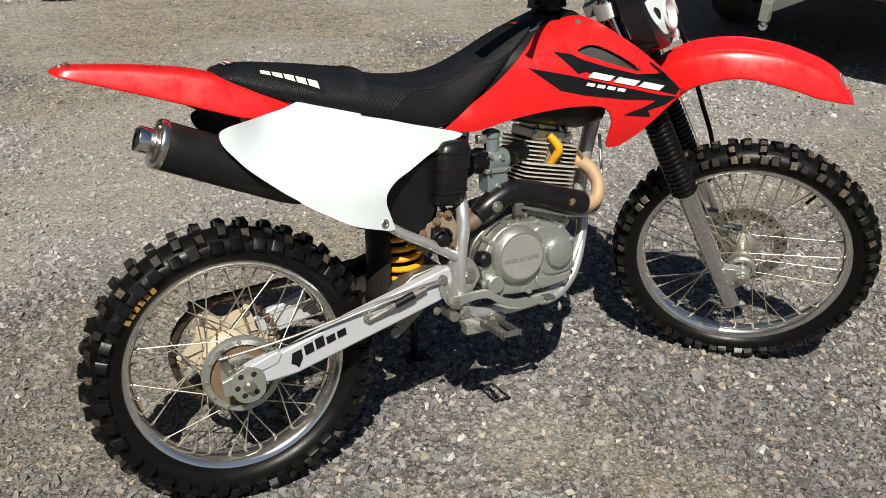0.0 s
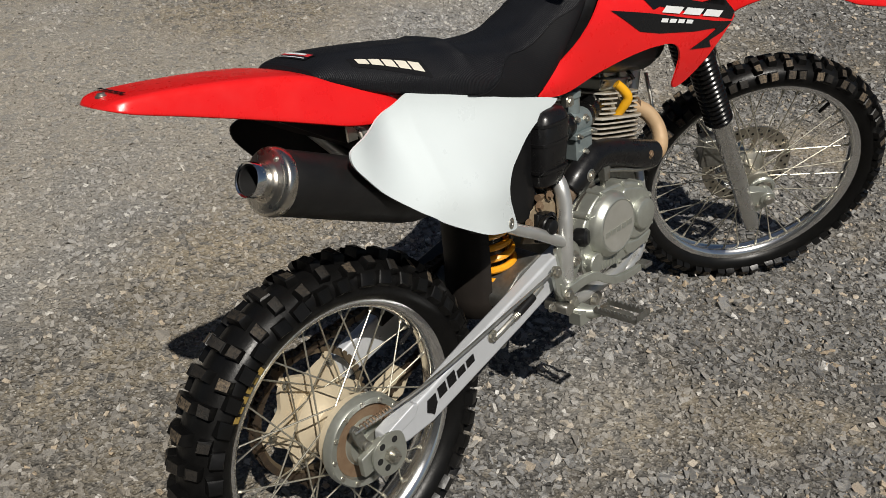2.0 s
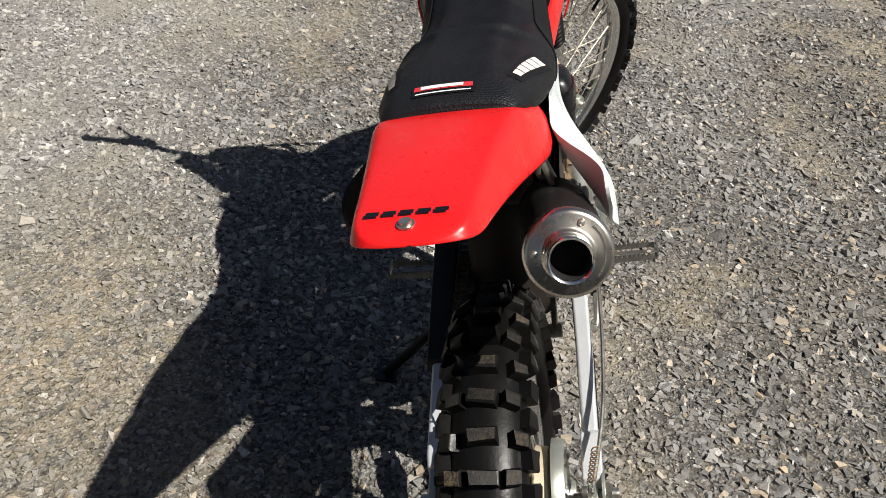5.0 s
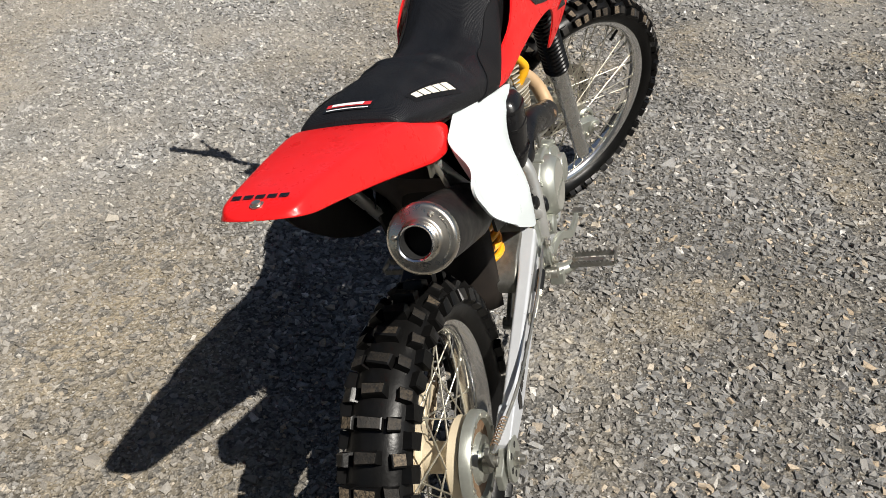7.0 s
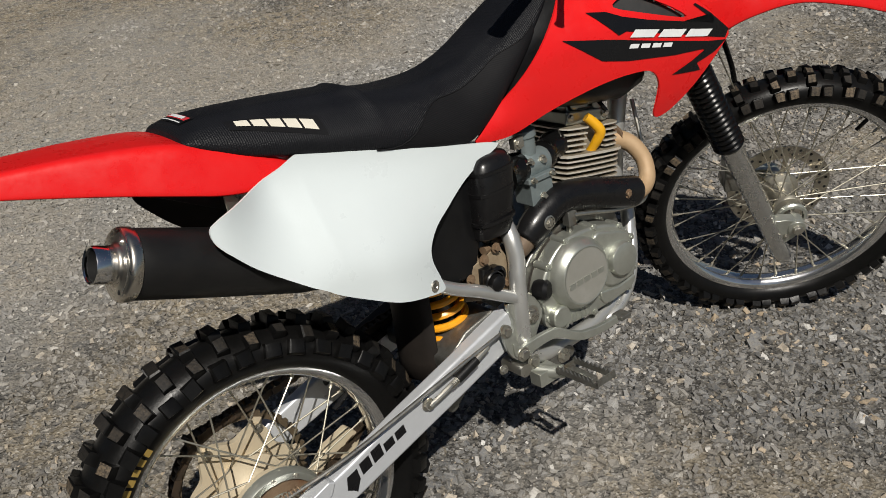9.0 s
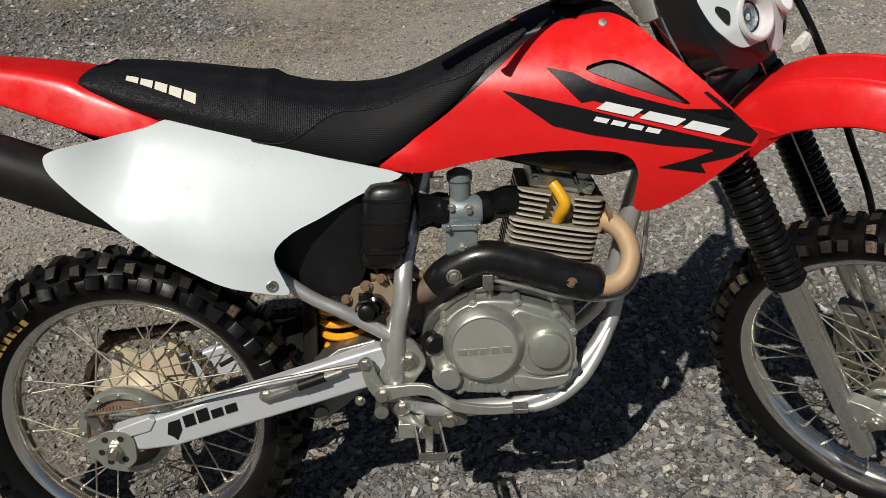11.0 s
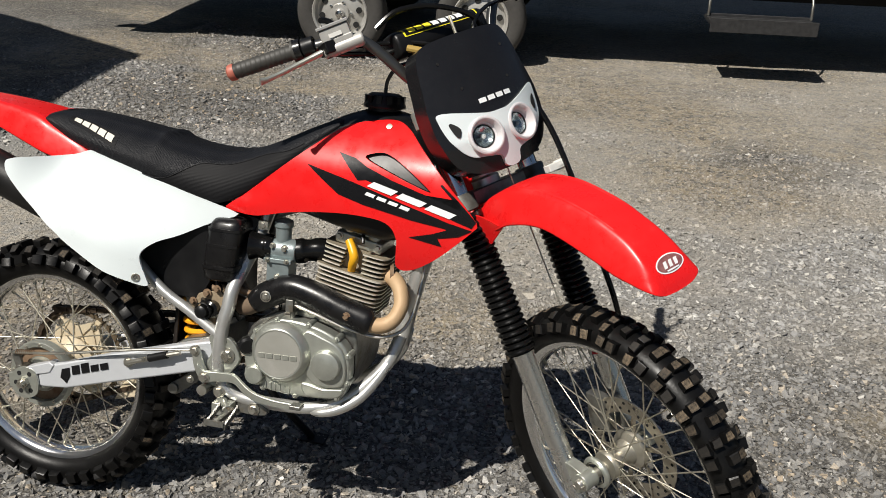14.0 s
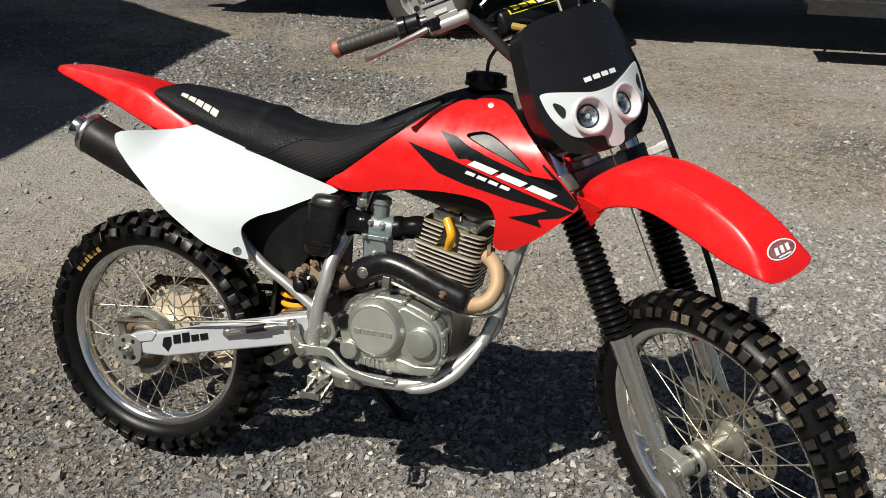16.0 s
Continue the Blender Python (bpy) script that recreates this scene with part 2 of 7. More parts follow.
def ground_material():
    m, nt, b = blank("gravel_ground")
    co = nt.nodes.new("ShaderNodeTexCoord").outputs["Object"]
    at = nt.nodes.new("ShaderNodeAttribute")
    at.attribute_name = "dirt"
    dirt = at.outputs["Fac"]
    pale = nt.nodes.new("ShaderNodeAttribute")
    pale.attribute_name = "pale"
    v1 = noise_tex(nt, 62, coord=co, kind="ShaderNodeTexVoronoi")
    v2 = noise_tex(nt, 150, coord=co, kind="ShaderNodeTexVoronoi")
    v3 = noise_tex(nt, 34, coord=co, kind="ShaderNodeTexVoronoi")
    fine = noise_tex(nt, 260, 4, 0.7, co).outputs[0]
    sep = nt.nodes.new("ShaderNodeSeparateColor")
    nt.links.new(v1.outputs["Color"], sep.inputs[0])
    stone = ramp(nt, sep.outputs[0], [(0.0, (0.035, 0.036, 0.038)), (0.45, (0.10, 0.10, 0.10)), (0.8, (0.19, 0.187, 0.18)), (0.95, (0.30, 0.26, 0.20)), (1.0, (0.42, 0.41, 0.39))])
    sep2 = nt.nodes.new("ShaderNodeSeparateColor")
    nt.links.new(v2.outputs["Color"], sep2.inputs[0])
    grit = ramp(nt, sep2.outputs[1], [(0.0, (0.035, 0.032, 0.028)), (0.45, (0.15, 0.137, 0.115)), (0.85, (0.30, 0.272, 0.226)), (1.0, (0.56, 0.54, 0.50))])
    earth = mix(nt, fine, (0.16, 0.131, 0.090), (0.33, 0.277, 0.192))
    stretch = nt.nodes.new("ShaderNodeMapping")
    stretch.inputs["Scale"].default_value = (0.45, 1.6, 1.0)
    nt.links.new(co, stretch.inputs["Vector"])
    patch = noise_tex(nt, 3.2, 8, 0.7, stretch.outputs[0]).outputs[0]
    blot = noise_tex(nt, 14, 8, 0.75, co).outputs[0]
    soil = mix(nt, 0.60, earth, grit)
    soil = mix(nt, ramp(nt, patch, [(0.40, (0, 0, 0)), (0.60, (0.85,) * 3)]), soil, mix(nt, 0.35, (0.36, 0.300, 0.208), grit))
    soil = mix(nt, ramp(nt, blot, [(0.48, (0, 0, 0)), (0.60, (0.8,) * 3)]), soil, mix(nt, 0.6, (0.12, 0.108, 0.09), grit))
    chip = nt.nodes.new("ShaderNodeSeparateColor")
    nt.links.new(v3.outputs["Color"], chip.inputs[0])
    soil = mix(nt, ramp(nt, chip.outputs[2], [(0.72, (0, 0, 0)), (0.76, (0.7,) * 3)]), soil, stone)
    # near-black blended into clean gravel paints the shade between loose stones
    col = mix(nt, ramp(nt, dirt, [(0.25, (0, 0, 0)), (0.75, (1, 1, 1))]), mix(nt, 0.3, mix(nt, 0.45, stone, (0.02, 0.019, 0.018)), grit), soil)
    # pale and dark zones: partly uneven sunlight, put into the ground colour
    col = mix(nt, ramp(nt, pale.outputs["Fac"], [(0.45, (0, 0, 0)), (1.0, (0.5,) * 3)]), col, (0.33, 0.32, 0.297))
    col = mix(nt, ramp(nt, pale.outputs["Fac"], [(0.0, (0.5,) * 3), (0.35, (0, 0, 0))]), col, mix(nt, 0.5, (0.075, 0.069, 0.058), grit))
    nt.links.new(col, b.inputs["Base Color"])
    b.inputs["Roughness"].default_value = 0.92
    b.inputs["Specular IOR Level"].default_value = 0.2
    h1 = bump(nt, v1.outputs["Distance"], 0.6, 0.010)
    h2 = bump(nt, v2.outputs["Distance"], 0.7, 0.006, h1)
    nt.links.new(bump(nt, fine, 0.3, 0.002, h2), b.inputs["Normal"])
    return m


def stone_material():
    m, nt, b = blank("crushed_stone")
    rnd = nt.nodes.new("ShaderNodeNewGeometry").outputs["Random Per Island"]
    co = obj_coord(nt)
    n = noise_tex(nt, 130, 5, 0.65, co).outputs[0]
    at = nt.nodes.new("ShaderNodeAttribute")
    at.attribute_name = "dirt"
    pale = nt.nodes.new("ShaderNodeAttribute")
    pale.attribute_name = "pale"
    dust = nt.nodes.new("ShaderNodeMath")
    dust.operation = "MULTIPLY"
    dust.inputs[1].default_value = 0.50
    nt.links.new(at.outputs["Fac"], dust.inputs[0])
    # two tone ranges blended by pale, which partly paints how sunlight catches chips
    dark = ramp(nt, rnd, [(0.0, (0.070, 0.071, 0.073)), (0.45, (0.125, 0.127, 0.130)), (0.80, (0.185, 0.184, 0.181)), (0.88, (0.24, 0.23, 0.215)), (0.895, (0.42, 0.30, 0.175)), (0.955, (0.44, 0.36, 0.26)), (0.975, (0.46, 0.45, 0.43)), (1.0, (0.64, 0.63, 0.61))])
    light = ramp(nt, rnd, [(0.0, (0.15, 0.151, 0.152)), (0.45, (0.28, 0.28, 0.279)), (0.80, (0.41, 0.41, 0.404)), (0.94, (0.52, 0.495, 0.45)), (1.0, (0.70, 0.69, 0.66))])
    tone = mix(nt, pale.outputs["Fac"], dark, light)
    tone = mix(nt, dust.outputs[0], tone, (0.36, 0.305, 0.225))
    fine = noise_tex(nt, 480, 4, 0.7, co).outputs[0]
    tone = mix(nt, ramp(nt, n, [(0.36, (0.55,) * 3), (0.58, (0, 0, 0))]), tone, (0.26, 0.235, 0.195))
    tone = mix(nt, ramp(nt, fine, [(0.36, (0.5,) * 3), (0.50, (0, 0, 0))]), tone, (0.045, 0.043, 0.040))
    tone = mix(nt, ramp(nt, fine, [(0.58, (0, 0, 0)), (0.70, (0.45,) * 3)]), tone, (0.42, 0.405, 0.375))
    nt.links.new(tone, b.inputs["Base Color"])
    b.inputs["Roughness"].default_value = 0.8
    b.inputs["Specular IOR Level"].default_value = 0.35
    nt.links.new(bump(nt, n, 0.5, 0.003), b.inputs["Normal"])
    return m


SEAT, SEAT_SIDE, KNOB_TOP, GROUND, STONE = seat_cover(), seat_side(), knob_tops(), ground_material(), stone_material()
LENS, lens_nodes, lens_b = blank("clear_lamp_glass")
lens_b.inputs["Transmission Weight"].default_value, lens_b.inputs["Roughness"].default_value = 1.0, 0.03
lens_b.inputs["Base Color"].default_value = (0.95, 0.98, 1.0, 1)


# ---- shape helpers: each gives (vertices, faces) ----
def smooth_path(pts, sub=6, closed=False):
    """Catmull-Rom through the points; each point may carry extra numbers, such as a radius."""
    p = [np.array(q, float) for q in pts]
    n = len(p)
    out = []
    for i in range(n if closed else n - 1):
        a, b, c, d = (p[(i - 1) % n], p[i], p[(i + 1) % n], p[(i + 2) % n]) if closed else (p[max(i - 1, 0)], p[i], p[i + 1], p[min(i + 2, n - 1)])
        for k in range(sub):
            t = k / sub
            out.append(0.5 * (2 * b + (c - a) * t + (2 * a - 5 * b + 4 * c - d) * t * t + (3 * b - a - 3 * c + d) * t ** 3))
    if not closed:
        out.append(p[-1])
    return out


def join(*shapes):
    verts, faces = [], []
    for v, f in shapes:
        k = len(verts)
        verts += [tuple(q) for q in v]
        faces += [tuple(i + k for i in g) for g in f]
    return verts, faces


def moved(shape, m):
    return [tuple(m @ Vector(q)) for q in shape[0]], shape[1]


def mirrored(shape):
    return [(x, -y, z) for x, y, z in shape[0]], [tuple(reversed(g)) for g in shape[1]]


def skin(rings, closed=True, caps=True):
    """Quads between rings of equal length."""
    n = len(rings[0])
    verts = [tuple(q) for r in rings for q in r]
    faces = []
    for i in range(len(rings) - 1):
        for j in range(n if closed else n - 1):
            k = (j + 1) % n
            faces.append((i * n + j, i * n + k, (i + 1) * n + k, (i + 1) * n + j))
    if caps and closed:
        faces += [tuple(reversed(range(n))), tuple(range((len(rings) - 1) * n, len(rings) * n))]
    return verts, faces


def tube(pts, r=None, seg=12, sub=6, closed=False, squash=1.0):
    """A round bar through the points (x, y, z) of radius r, or (x, y, z, radius)."""
    path = smooth_path(pts, sub, closed)
    rad = [q[3] if len(q) > 3 else r for q in path]
    path = [Vector(q[:3]) for q in path]
    n = len(path)
    tang = [(path[(i + 1) % n] - path[i - 1]) if closed else (path[min(i + 1, n - 1)] - path[max(i - 1, 0)]) for i in range(n)]
    tang = [t.normalized() for t in tang]
    up = Vector((0, 0, 1)) if abs(tang[0].z) < 0.9 else Vector((0, 1, 0))
    side = tang[0].cross(up).normalized()
    rings = []
    for p, t, q in zip(path, tang, rad):
        side = (side - t * side.dot(t)).normalized()
        over = t.cross(side)
        rings.append([p + side * (q * math.cos(a)) + over * (q * squash * math.sin(a)) for a in (2 * math.pi * k / seg for k in range(seg))])
    if closed:
        rings.append(rings[0])
    return skin(rings, True, not closed)


def lathe(profile, seg=32, m=None, loop=False):
    """Turns (radius, along) about the y axis; m places it. loop closes the profile on itself."""
    prof = list(profile) + ([profile[0]] if loop else [])
    rings = [[(r * math.cos(a), h, r * math.sin(a)) for a in (2 * math.pi * k / seg for k in range(seg))] for r, h in prof]
    s = skin(rings, True, not loop)
    return moved(s, m) if m else s


def prism(outline, y0, y1):
    """An outline in x and z, from y0 to y1."""
    n = len(outline)
    verts = [(x, y0, z) for x, z in outline] + [(x, y1, z) for x, z in outline]
    faces = [tuple(range(n)), tuple(reversed(range(n, 2 * n)))]
    faces += [(i, i + n, (i + 1) % n + n, (i + 1) % n) for i in range(n)]
    return verts, faces


def box(x, y, z, sx, sy, sz, m=None):
    s = prism([(x - sx / 2, z - sz / 2), (x + sx / 2, z - sz / 2), (x + sx / 2, z + sz / 2), (x - sx / 2, z + sz / 2)], y - sy / 2, y + sy / 2)
    return moved(s, m) if m else s


def rounded(outline, sub=4):
    return [tuple(q) for q in smooth_path(outline, sub, True)]


def bolt(x, y, z, r=0.007, h=0.006, side=-1, seg=6):
    """A hexagon head with a washer on a face that looks to y * side."""
    m = Matrix.Translation((x, y, z))
    k = side
    return join(lathe([(0.0005, 0), (r * 1.5, 0), (r * 1.5, k * 0.0015), (0.0005, k * 0.0015)], 16, m), lathe([(0.0005, 0), (r, 0), (r, k * h * 0.8), (r * 0.85, k * h), (0.0005, k * h)], seg, m))


def part(name, shape, material, parent=None, label="", m=None, bevel=0.0, sharp=35, thick=0.0, more=(), levels=0):
    """One mesh object under a thing or under a part."""
    me = bpy.data.meshes.new(name)
    me.from_pydata([tuple(v) for v in shape[0]], [], [tuple(f) for f in shape[1]])
    bm = bmesh.new()
    bm.from_mesh(me)
    bmesh.ops.remove_doubles(bm, verts=bm.verts, dist=1e-5)
    bmesh.ops.recalc_face_normals(bm, faces=bm.faces)
    bm.to_mesh(me)
    bm.free()
    for mat in (material, *more):
        me.materials.append(mat)
    me.polygons.foreach_set("use_smooth", [True] * len(me.polygons))
    me.set_sharp_from_angle(angle=radians(sharp))
    ob = new(name, me)
    ob.parent = parent
    if m is not None:
        ob.matrix_basis = m
    if thick:
        mod = ob.modifiers.new("thickness", "SOLIDIFY")
        mod.thickness, mod.offset = thick, 0
    if levels:
        mod = ob.modifiers.new("smooth", "SUBSURF")
        mod.levels = mod.render_levels = levels
    if bevel:
        mod = ob.modifiers.new("edge", "BEVEL")
        mod.width, mod.segments, mod.limit_method, mod.angle_limit = bevel, 2, "ANGLE", radians(40)
        mod.harden_normals = True
    return tagged(ob, label) if label else ob


def thing(name, label, category, m=None, group="", kind=""):
    ob = new(name)
    ob.empty_display_size = 0.1
    if m is not None:
        ob.matrix_basis = m
    return tagged(ob, label, category, group, kind)


def between(p, q):
    """Places a bar that runs from z = 0 to z = 1 between two points."""
    p, q = Vector(p), Vector(q)
    d = q - p
    return Matrix.Translation(p) @ d.to_track_quat("Z", "Y").to_matrix().to_4x4() @ Matrix.Diagonal((1, 1, d.length, 1))


def fall(t):
    t = min(1.0, max(0.0, t))
    return t * t * (3 - 2 * t)


def sheet(pairs, out, side, thick=0.003, nv=12, sub=5):
    """A moulded panel between an upper and a lower edge, (x, z) each; out(x, z) is its distance from the middle plane."""
    edge = smooth_path([(*a, *b) for a, b in pairs], sub)
    rows, back = [], []
    for xa, za, xb, zb in edge:
        line = [(xa + (xb - xa) * k / nv, za + (zb - za) * k / nv) for k in range(nv + 1)]
        rows.append([(x, side * out(x, z), z) for x, z in line])
        back.append([(x, side * (out(x, z) - thick), z) for x, z in line])
    rings = [r + b[::-1] for r, b in zip(rows, back)]
    return skin(rings, True, True)


def decal(outline, out, side, lift=0.0014, cuts=3):
    """A thin film of that outline, laid on the panel whose surface out() gives."""
    bm = bmesh.new()
    f = bm.faces.new([bm.verts.new((x, 0, z)) for x, z in outline])
    bmesh.ops.triangulate(bm, faces=[f])
    for _ in range(cuts):
        bmesh.ops.subdivide_edges(bm, edges=[e for e in bm.edges if e.calc_length() > 0.016], cuts=1, use_grid_fill=False)
        bmesh.ops.triangulate(bm, faces=bm.faces)
    bm.verts.index_update()
    v = [(q.co.x, side * (out(q.co.x, q.co.z) + lift), q.co.z) for q in bm.verts]
    g = [tuple(w.index for w in q.verts) for q in bm.faces]
    bm.free()
    return v, g


def letters(n, x0, z0, x1, z1, height, gap=0.22, slant=0.0):
    """Outlines of n plain blocks in a row from (x0, z0) to (x1, z1) along their feet."""
    d = np.array([x1 - x0, z1 - z0])
    ln = np.linalg.norm(d)
    e = d / ln
    u = np.array([-e[1], e[0]])
    if u[1] < 0:
        u = -u
    w = ln / n
    out = []
    for i in range(n):
        a = np.array([x0, z0]) + e * w * (i + gap / 2)
        b = a + e * w * (1 - gap)
        t = u * height + e * slant
        out.append([tuple(a), tuple(b), tuple(b + t), tuple(a + t)])
    return out


# ---- the dirt bike: x ahead, y to its left, z up, the rear wheel's foot at the origin, leaning on its side stand ----
bike = thing("dirt_bike", "red and white off-road motorcycle leaning on its side stand on gravel", "motorcycle", pose(0, 0, 0, -12))
RAKE, LOCK = radians(26.8), radians(-43.5)
HEAD = Vector((1.345, -0.005, 0.321))
axis_up, ahead = Vector((-math.sin(RAKE), 0, math.cos(RAKE))), Vector((math.cos(RAKE), 0, math.sin(RAKE)))
left = Vector((0, 1, 0))
ahead_now = ahead * math.cos(LOCK) + left * math.sin(LOCK)
left_now = left * math.cos(LOCK) - ahead * math.sin(LOCK)
STEER = Matrix.Translation(HEAD) @ Matrix((ahead_now, left_now, axis_up)).transposed().to_4x4()
REAR = Matrix.Translation((0, 0, 0.312))
FRONT_AXLE = 0.062


# -- wheels --
def knob_mesh(name, w, l, h, dusty=1, seed=0):
    """A tread block: across, along, high, with sloping, unevenly worn flanks."""
    rng = random.Random(seed)
    a, b, c, d = w / 2, l / 2, w / 2 * 0.86, l / 2 * 0.86
    v = [(-b, -a, -0.006), (b, -a, -0.006), (b, a, -0.006), (-b, a, -0.006), (-b * 0.95, -a * 0.95, h * 0.82), (b * 0.95, -a * 0.95, h * 0.82), (b * 0.95, a * 0.95, h * 0.82), (-b * 0.95, a * 0.95, h * 0.82),
         (-d, -c, h), (d, -c, h), (d, c, h), (-d, c, h)]
    f = [(0, 1, 5, 4), (1, 2, 6, 5), (2, 3, 7, 6), (3, 0, 4, 7), (4, 5, 9, 8), (5, 6, 10, 9), (6, 7, 11, 10), (7, 4, 8, 11), (8, 9, 10, 11)]
    v = [(x + rng.uniform(-0.0016, 0.0016), y + rng.uniform(-0.0016, 0.0016), z + rng.uniform(-0.0022, 0.0014)) for x, y, z in v]
    me = bpy.data.meshes.new(name)
    me.from_pydata(v, [], f)
    me.materials.append(RUBBER)
    me.materials.append(KNOB_TOP)
    me.polygons[8].material_index = dusty
    me.polygons.foreach_set("use_smooth", [True] * 8 + [False])
    me.set_sharp_from_angle(angle=radians(38))
    return me


def wheel(front, m, lip, half_rim, mid, deep, wide, rows, label_tyre):
    """Rim with hub, spokes and valve; the tyre with its blocks is a part of its own."""
    name = "front" if front else "rear"
    h = half_rim
    prof = [(lip, -h), (lip + 0.001, -h + 0.003), (lip - 0.010, -h + 0.006), (lip - 0.016, -h * 0.55), (lip - 0.019, 0), (lip - 0.016, h * 0.55), (lip - 0.010, h - 0.006), (lip + 0.001, h - 0.003), (lip, h), (lip - 0.004, h + 0.001),
            (lip - 0.015, h - 0.003), (lip - 0.020, h * 0.82), (lip - 0.027, h * 0.45), (lip - 0.029, 0), (lip - 0.027, -h * 0.45), (lip - 0.020, -h * 0.82), (lip - 0.015, -h + 0.003), (lip - 0.004, -h - 0.001)]
    rim = part(name + "_wheel", lathe(prof, 96, loop=True), ALU, bike, "bright aluminium spoked wheel rim", m, sharp=50)
    if front:
        hub = [(0.0005, -0.060), (0.012, -0.060), (0.014, -0.045), (0.030, -0.042), (0.033, -0.036), (0.033, -0.031), (0.024, -0.027), (0.021, 0.0), (0.030, 0.022), (0.044, 0.030), (0.046, 0.040), (0.046, 0.046), (0.030, 0.050), (0.0005, 0.052)]
        flanges, n_spokes = ((-0.034, 0.031), (0.036, 0.043)), 36
    else:
        hub = [(0.0005, -0.078), (0.016, -0.078), (0.020, -0.066), (0.062, -0.062), (0.072, -0.056), (0.074, -0.038), (0.070, -0.034), (0.040, -0.030), (0.028, -0.012), (0.028, 0.022), (0.045, 0.034), (0.062, 0.038), (0.062, 0.046), (0.050, 0.052), (0.048, 0.070), (0.0005, 0.072)]
        flanges, n_spokes = ((-0.038, 0.072), (0.040, 0.060)), 36
    part("hub", lathe(hub, 40), HUB if front else SPROCKET, rim, "dusty cast hub", sharp=30)
    wire = lathe([(0.0006, 0.0), (0.0016, 0.0), (0.0016, 0.93), (0.0033, 0.932), (0.0033, 0.985), (0.0008, 0.99)], 7)
    wire = part("spoke", ([(x, z, y) for x, y, z in wire[0]], wire[1]), SPOKE, rim).data
    bpy.data.objects.remove(bpy.data.objects["spoke"])
    for i in range(n_spokes):
        y, r = flanges[i % 2]
        a = 2 * math.pi * i / n_spokes
        swing = radians(58 if front else 52) * (1 if (i // 2) % 2 else -1)
        p = (r * math.cos(a + swing), y, r * math.sin(a + swing))
        q = ((lip - 0.024) * math.cos(a), y * 0.12, (lip - 0.024) * math.sin(a))
        s = new("spoke", wire)
        s.parent, s.matrix_basis = rim, between(p, q)
    va = radians(28)
    part("valve", tube([((lip - 0.025) * math.cos(va), 0, (lip - 0.025) * math.sin(va)), ((lip - 0.062) * math.cos(va), 0, (lip - 0.062) * math.sin(va))], 0.0045, 8, 2), BLACK, rim)
    # carcass
    ring = []
    for k in range(19):
        p = radians(-128 + 256 * k / 18)
        ring.append((mid + deep * math.cos(p), wide * math.sin(p)))
    ring += [(lip - 0.012, half_rim - 0.006), (lip - 0.012, -half_rim + 0.006)]
    tyre = part(name + "_tyre", lathe(ring, 96, loop=True), RUBBER, bike, label_tyre, m, sharp=60)
    dice = random.Random(4 if front else 9)
    big, small, shoulder = ([knob_mesh("knob", *d, seed=n) for n in range(5)] for d in ((((0.020, 0.018, 0.013), (0.020, 0.019, 0.013), (0.022, 0.021, 0.013)) if front else ((0.038, 0.019, 0.016), (0.023, 0.020, 0.0145), (0.024, 0.026, 0.0135, 0)))))

    def put(me, a, p):
        c, s = math.cos(p), math.sin(p)
        r, y = mid + deep * c, wide * s
        n = Vector((c / deep, s / wide)).normalized()  # (outwards, sideways)
        out = Vector((n.x * math.cos(a), n.y, n.x * math.sin(a)))
        along = Vector((-math.sin(a), 0, math.cos(a)))
        across = out.cross(along)
        k = new("knob", dice.choice(me))
        k.parent = tyre
        k.matrix_basis = Matrix.Translation((r * math.cos(a), y, r * math.sin(a))) @ Matrix((along, across, out)).transposed().to_4x4() @ pose(0, 0, 0, dice.uniform(-5, 5), dice.uniform(-5, 5), dice.uniform(-6, 6))

    step = 2 * math.pi / rows
    for i in range(rows):
        a = i * step
        if front:
            for p in ((-0.20, 0.20) if i % 2 else (-0.58, 0.0, 0.58)):
                put(small if i % 2 else big, a, p)
            for p in (-1.16, 1.16):
                put(shoulder, a + step * (0.12 if i % 2 else -0.12), p)
        else:
            put(big, a, 0.0)
            if i % 2 == 0:
                for p in (-0.64, 0.64):
                    put(small, a, p)
            else:
                for p in (-0.86, 0.86):
                    put(small, a + step * 0.05, p)
            for p in (-1.30, 1.30):
                put(shoulder, a + step * (0.5 if i % 2 else 0.42), p)
    return rim, tyre


rear_rim, rear_tyre = wheel(False, REAR, 0.2465, 0.033, 0.268, 0.039, 0.051, 40, "black knobbly rear tyre, worn and dusty")
front_rim, front_tyre = wheel(True, STEER @ pose(FRONT_AXLE, 0, 0), 0.2868, 0.026, 0.304, 0.033, 0.041, 56, "black knobbly front tyre with dusty blocks")
# printed maker's mark on the tyre wall: plain bars
for k in range(6):
    a0 = radians(125 + 3.6 * k)
    quad = [((0.2525 + dr) * math.cos(a0 + da), (0.2525 + dr) * math.sin(a0 + da)) for dr, da in ((0, 0), (0, radians(2.5)), (0.0125, radians(2.5)), (0.0125, 0))]
    mark = [(x, -0.051 * math.sqrt(1 - ((math.hypot(x, z) - 0.268) / 0.039) ** 2) - 0.0022, z) for x, z in quad]
    part("tyre_print", (mark, [(0, 1, 2, 3)]), DULL_YELLOW, rear_tyre, "faded yellow print")
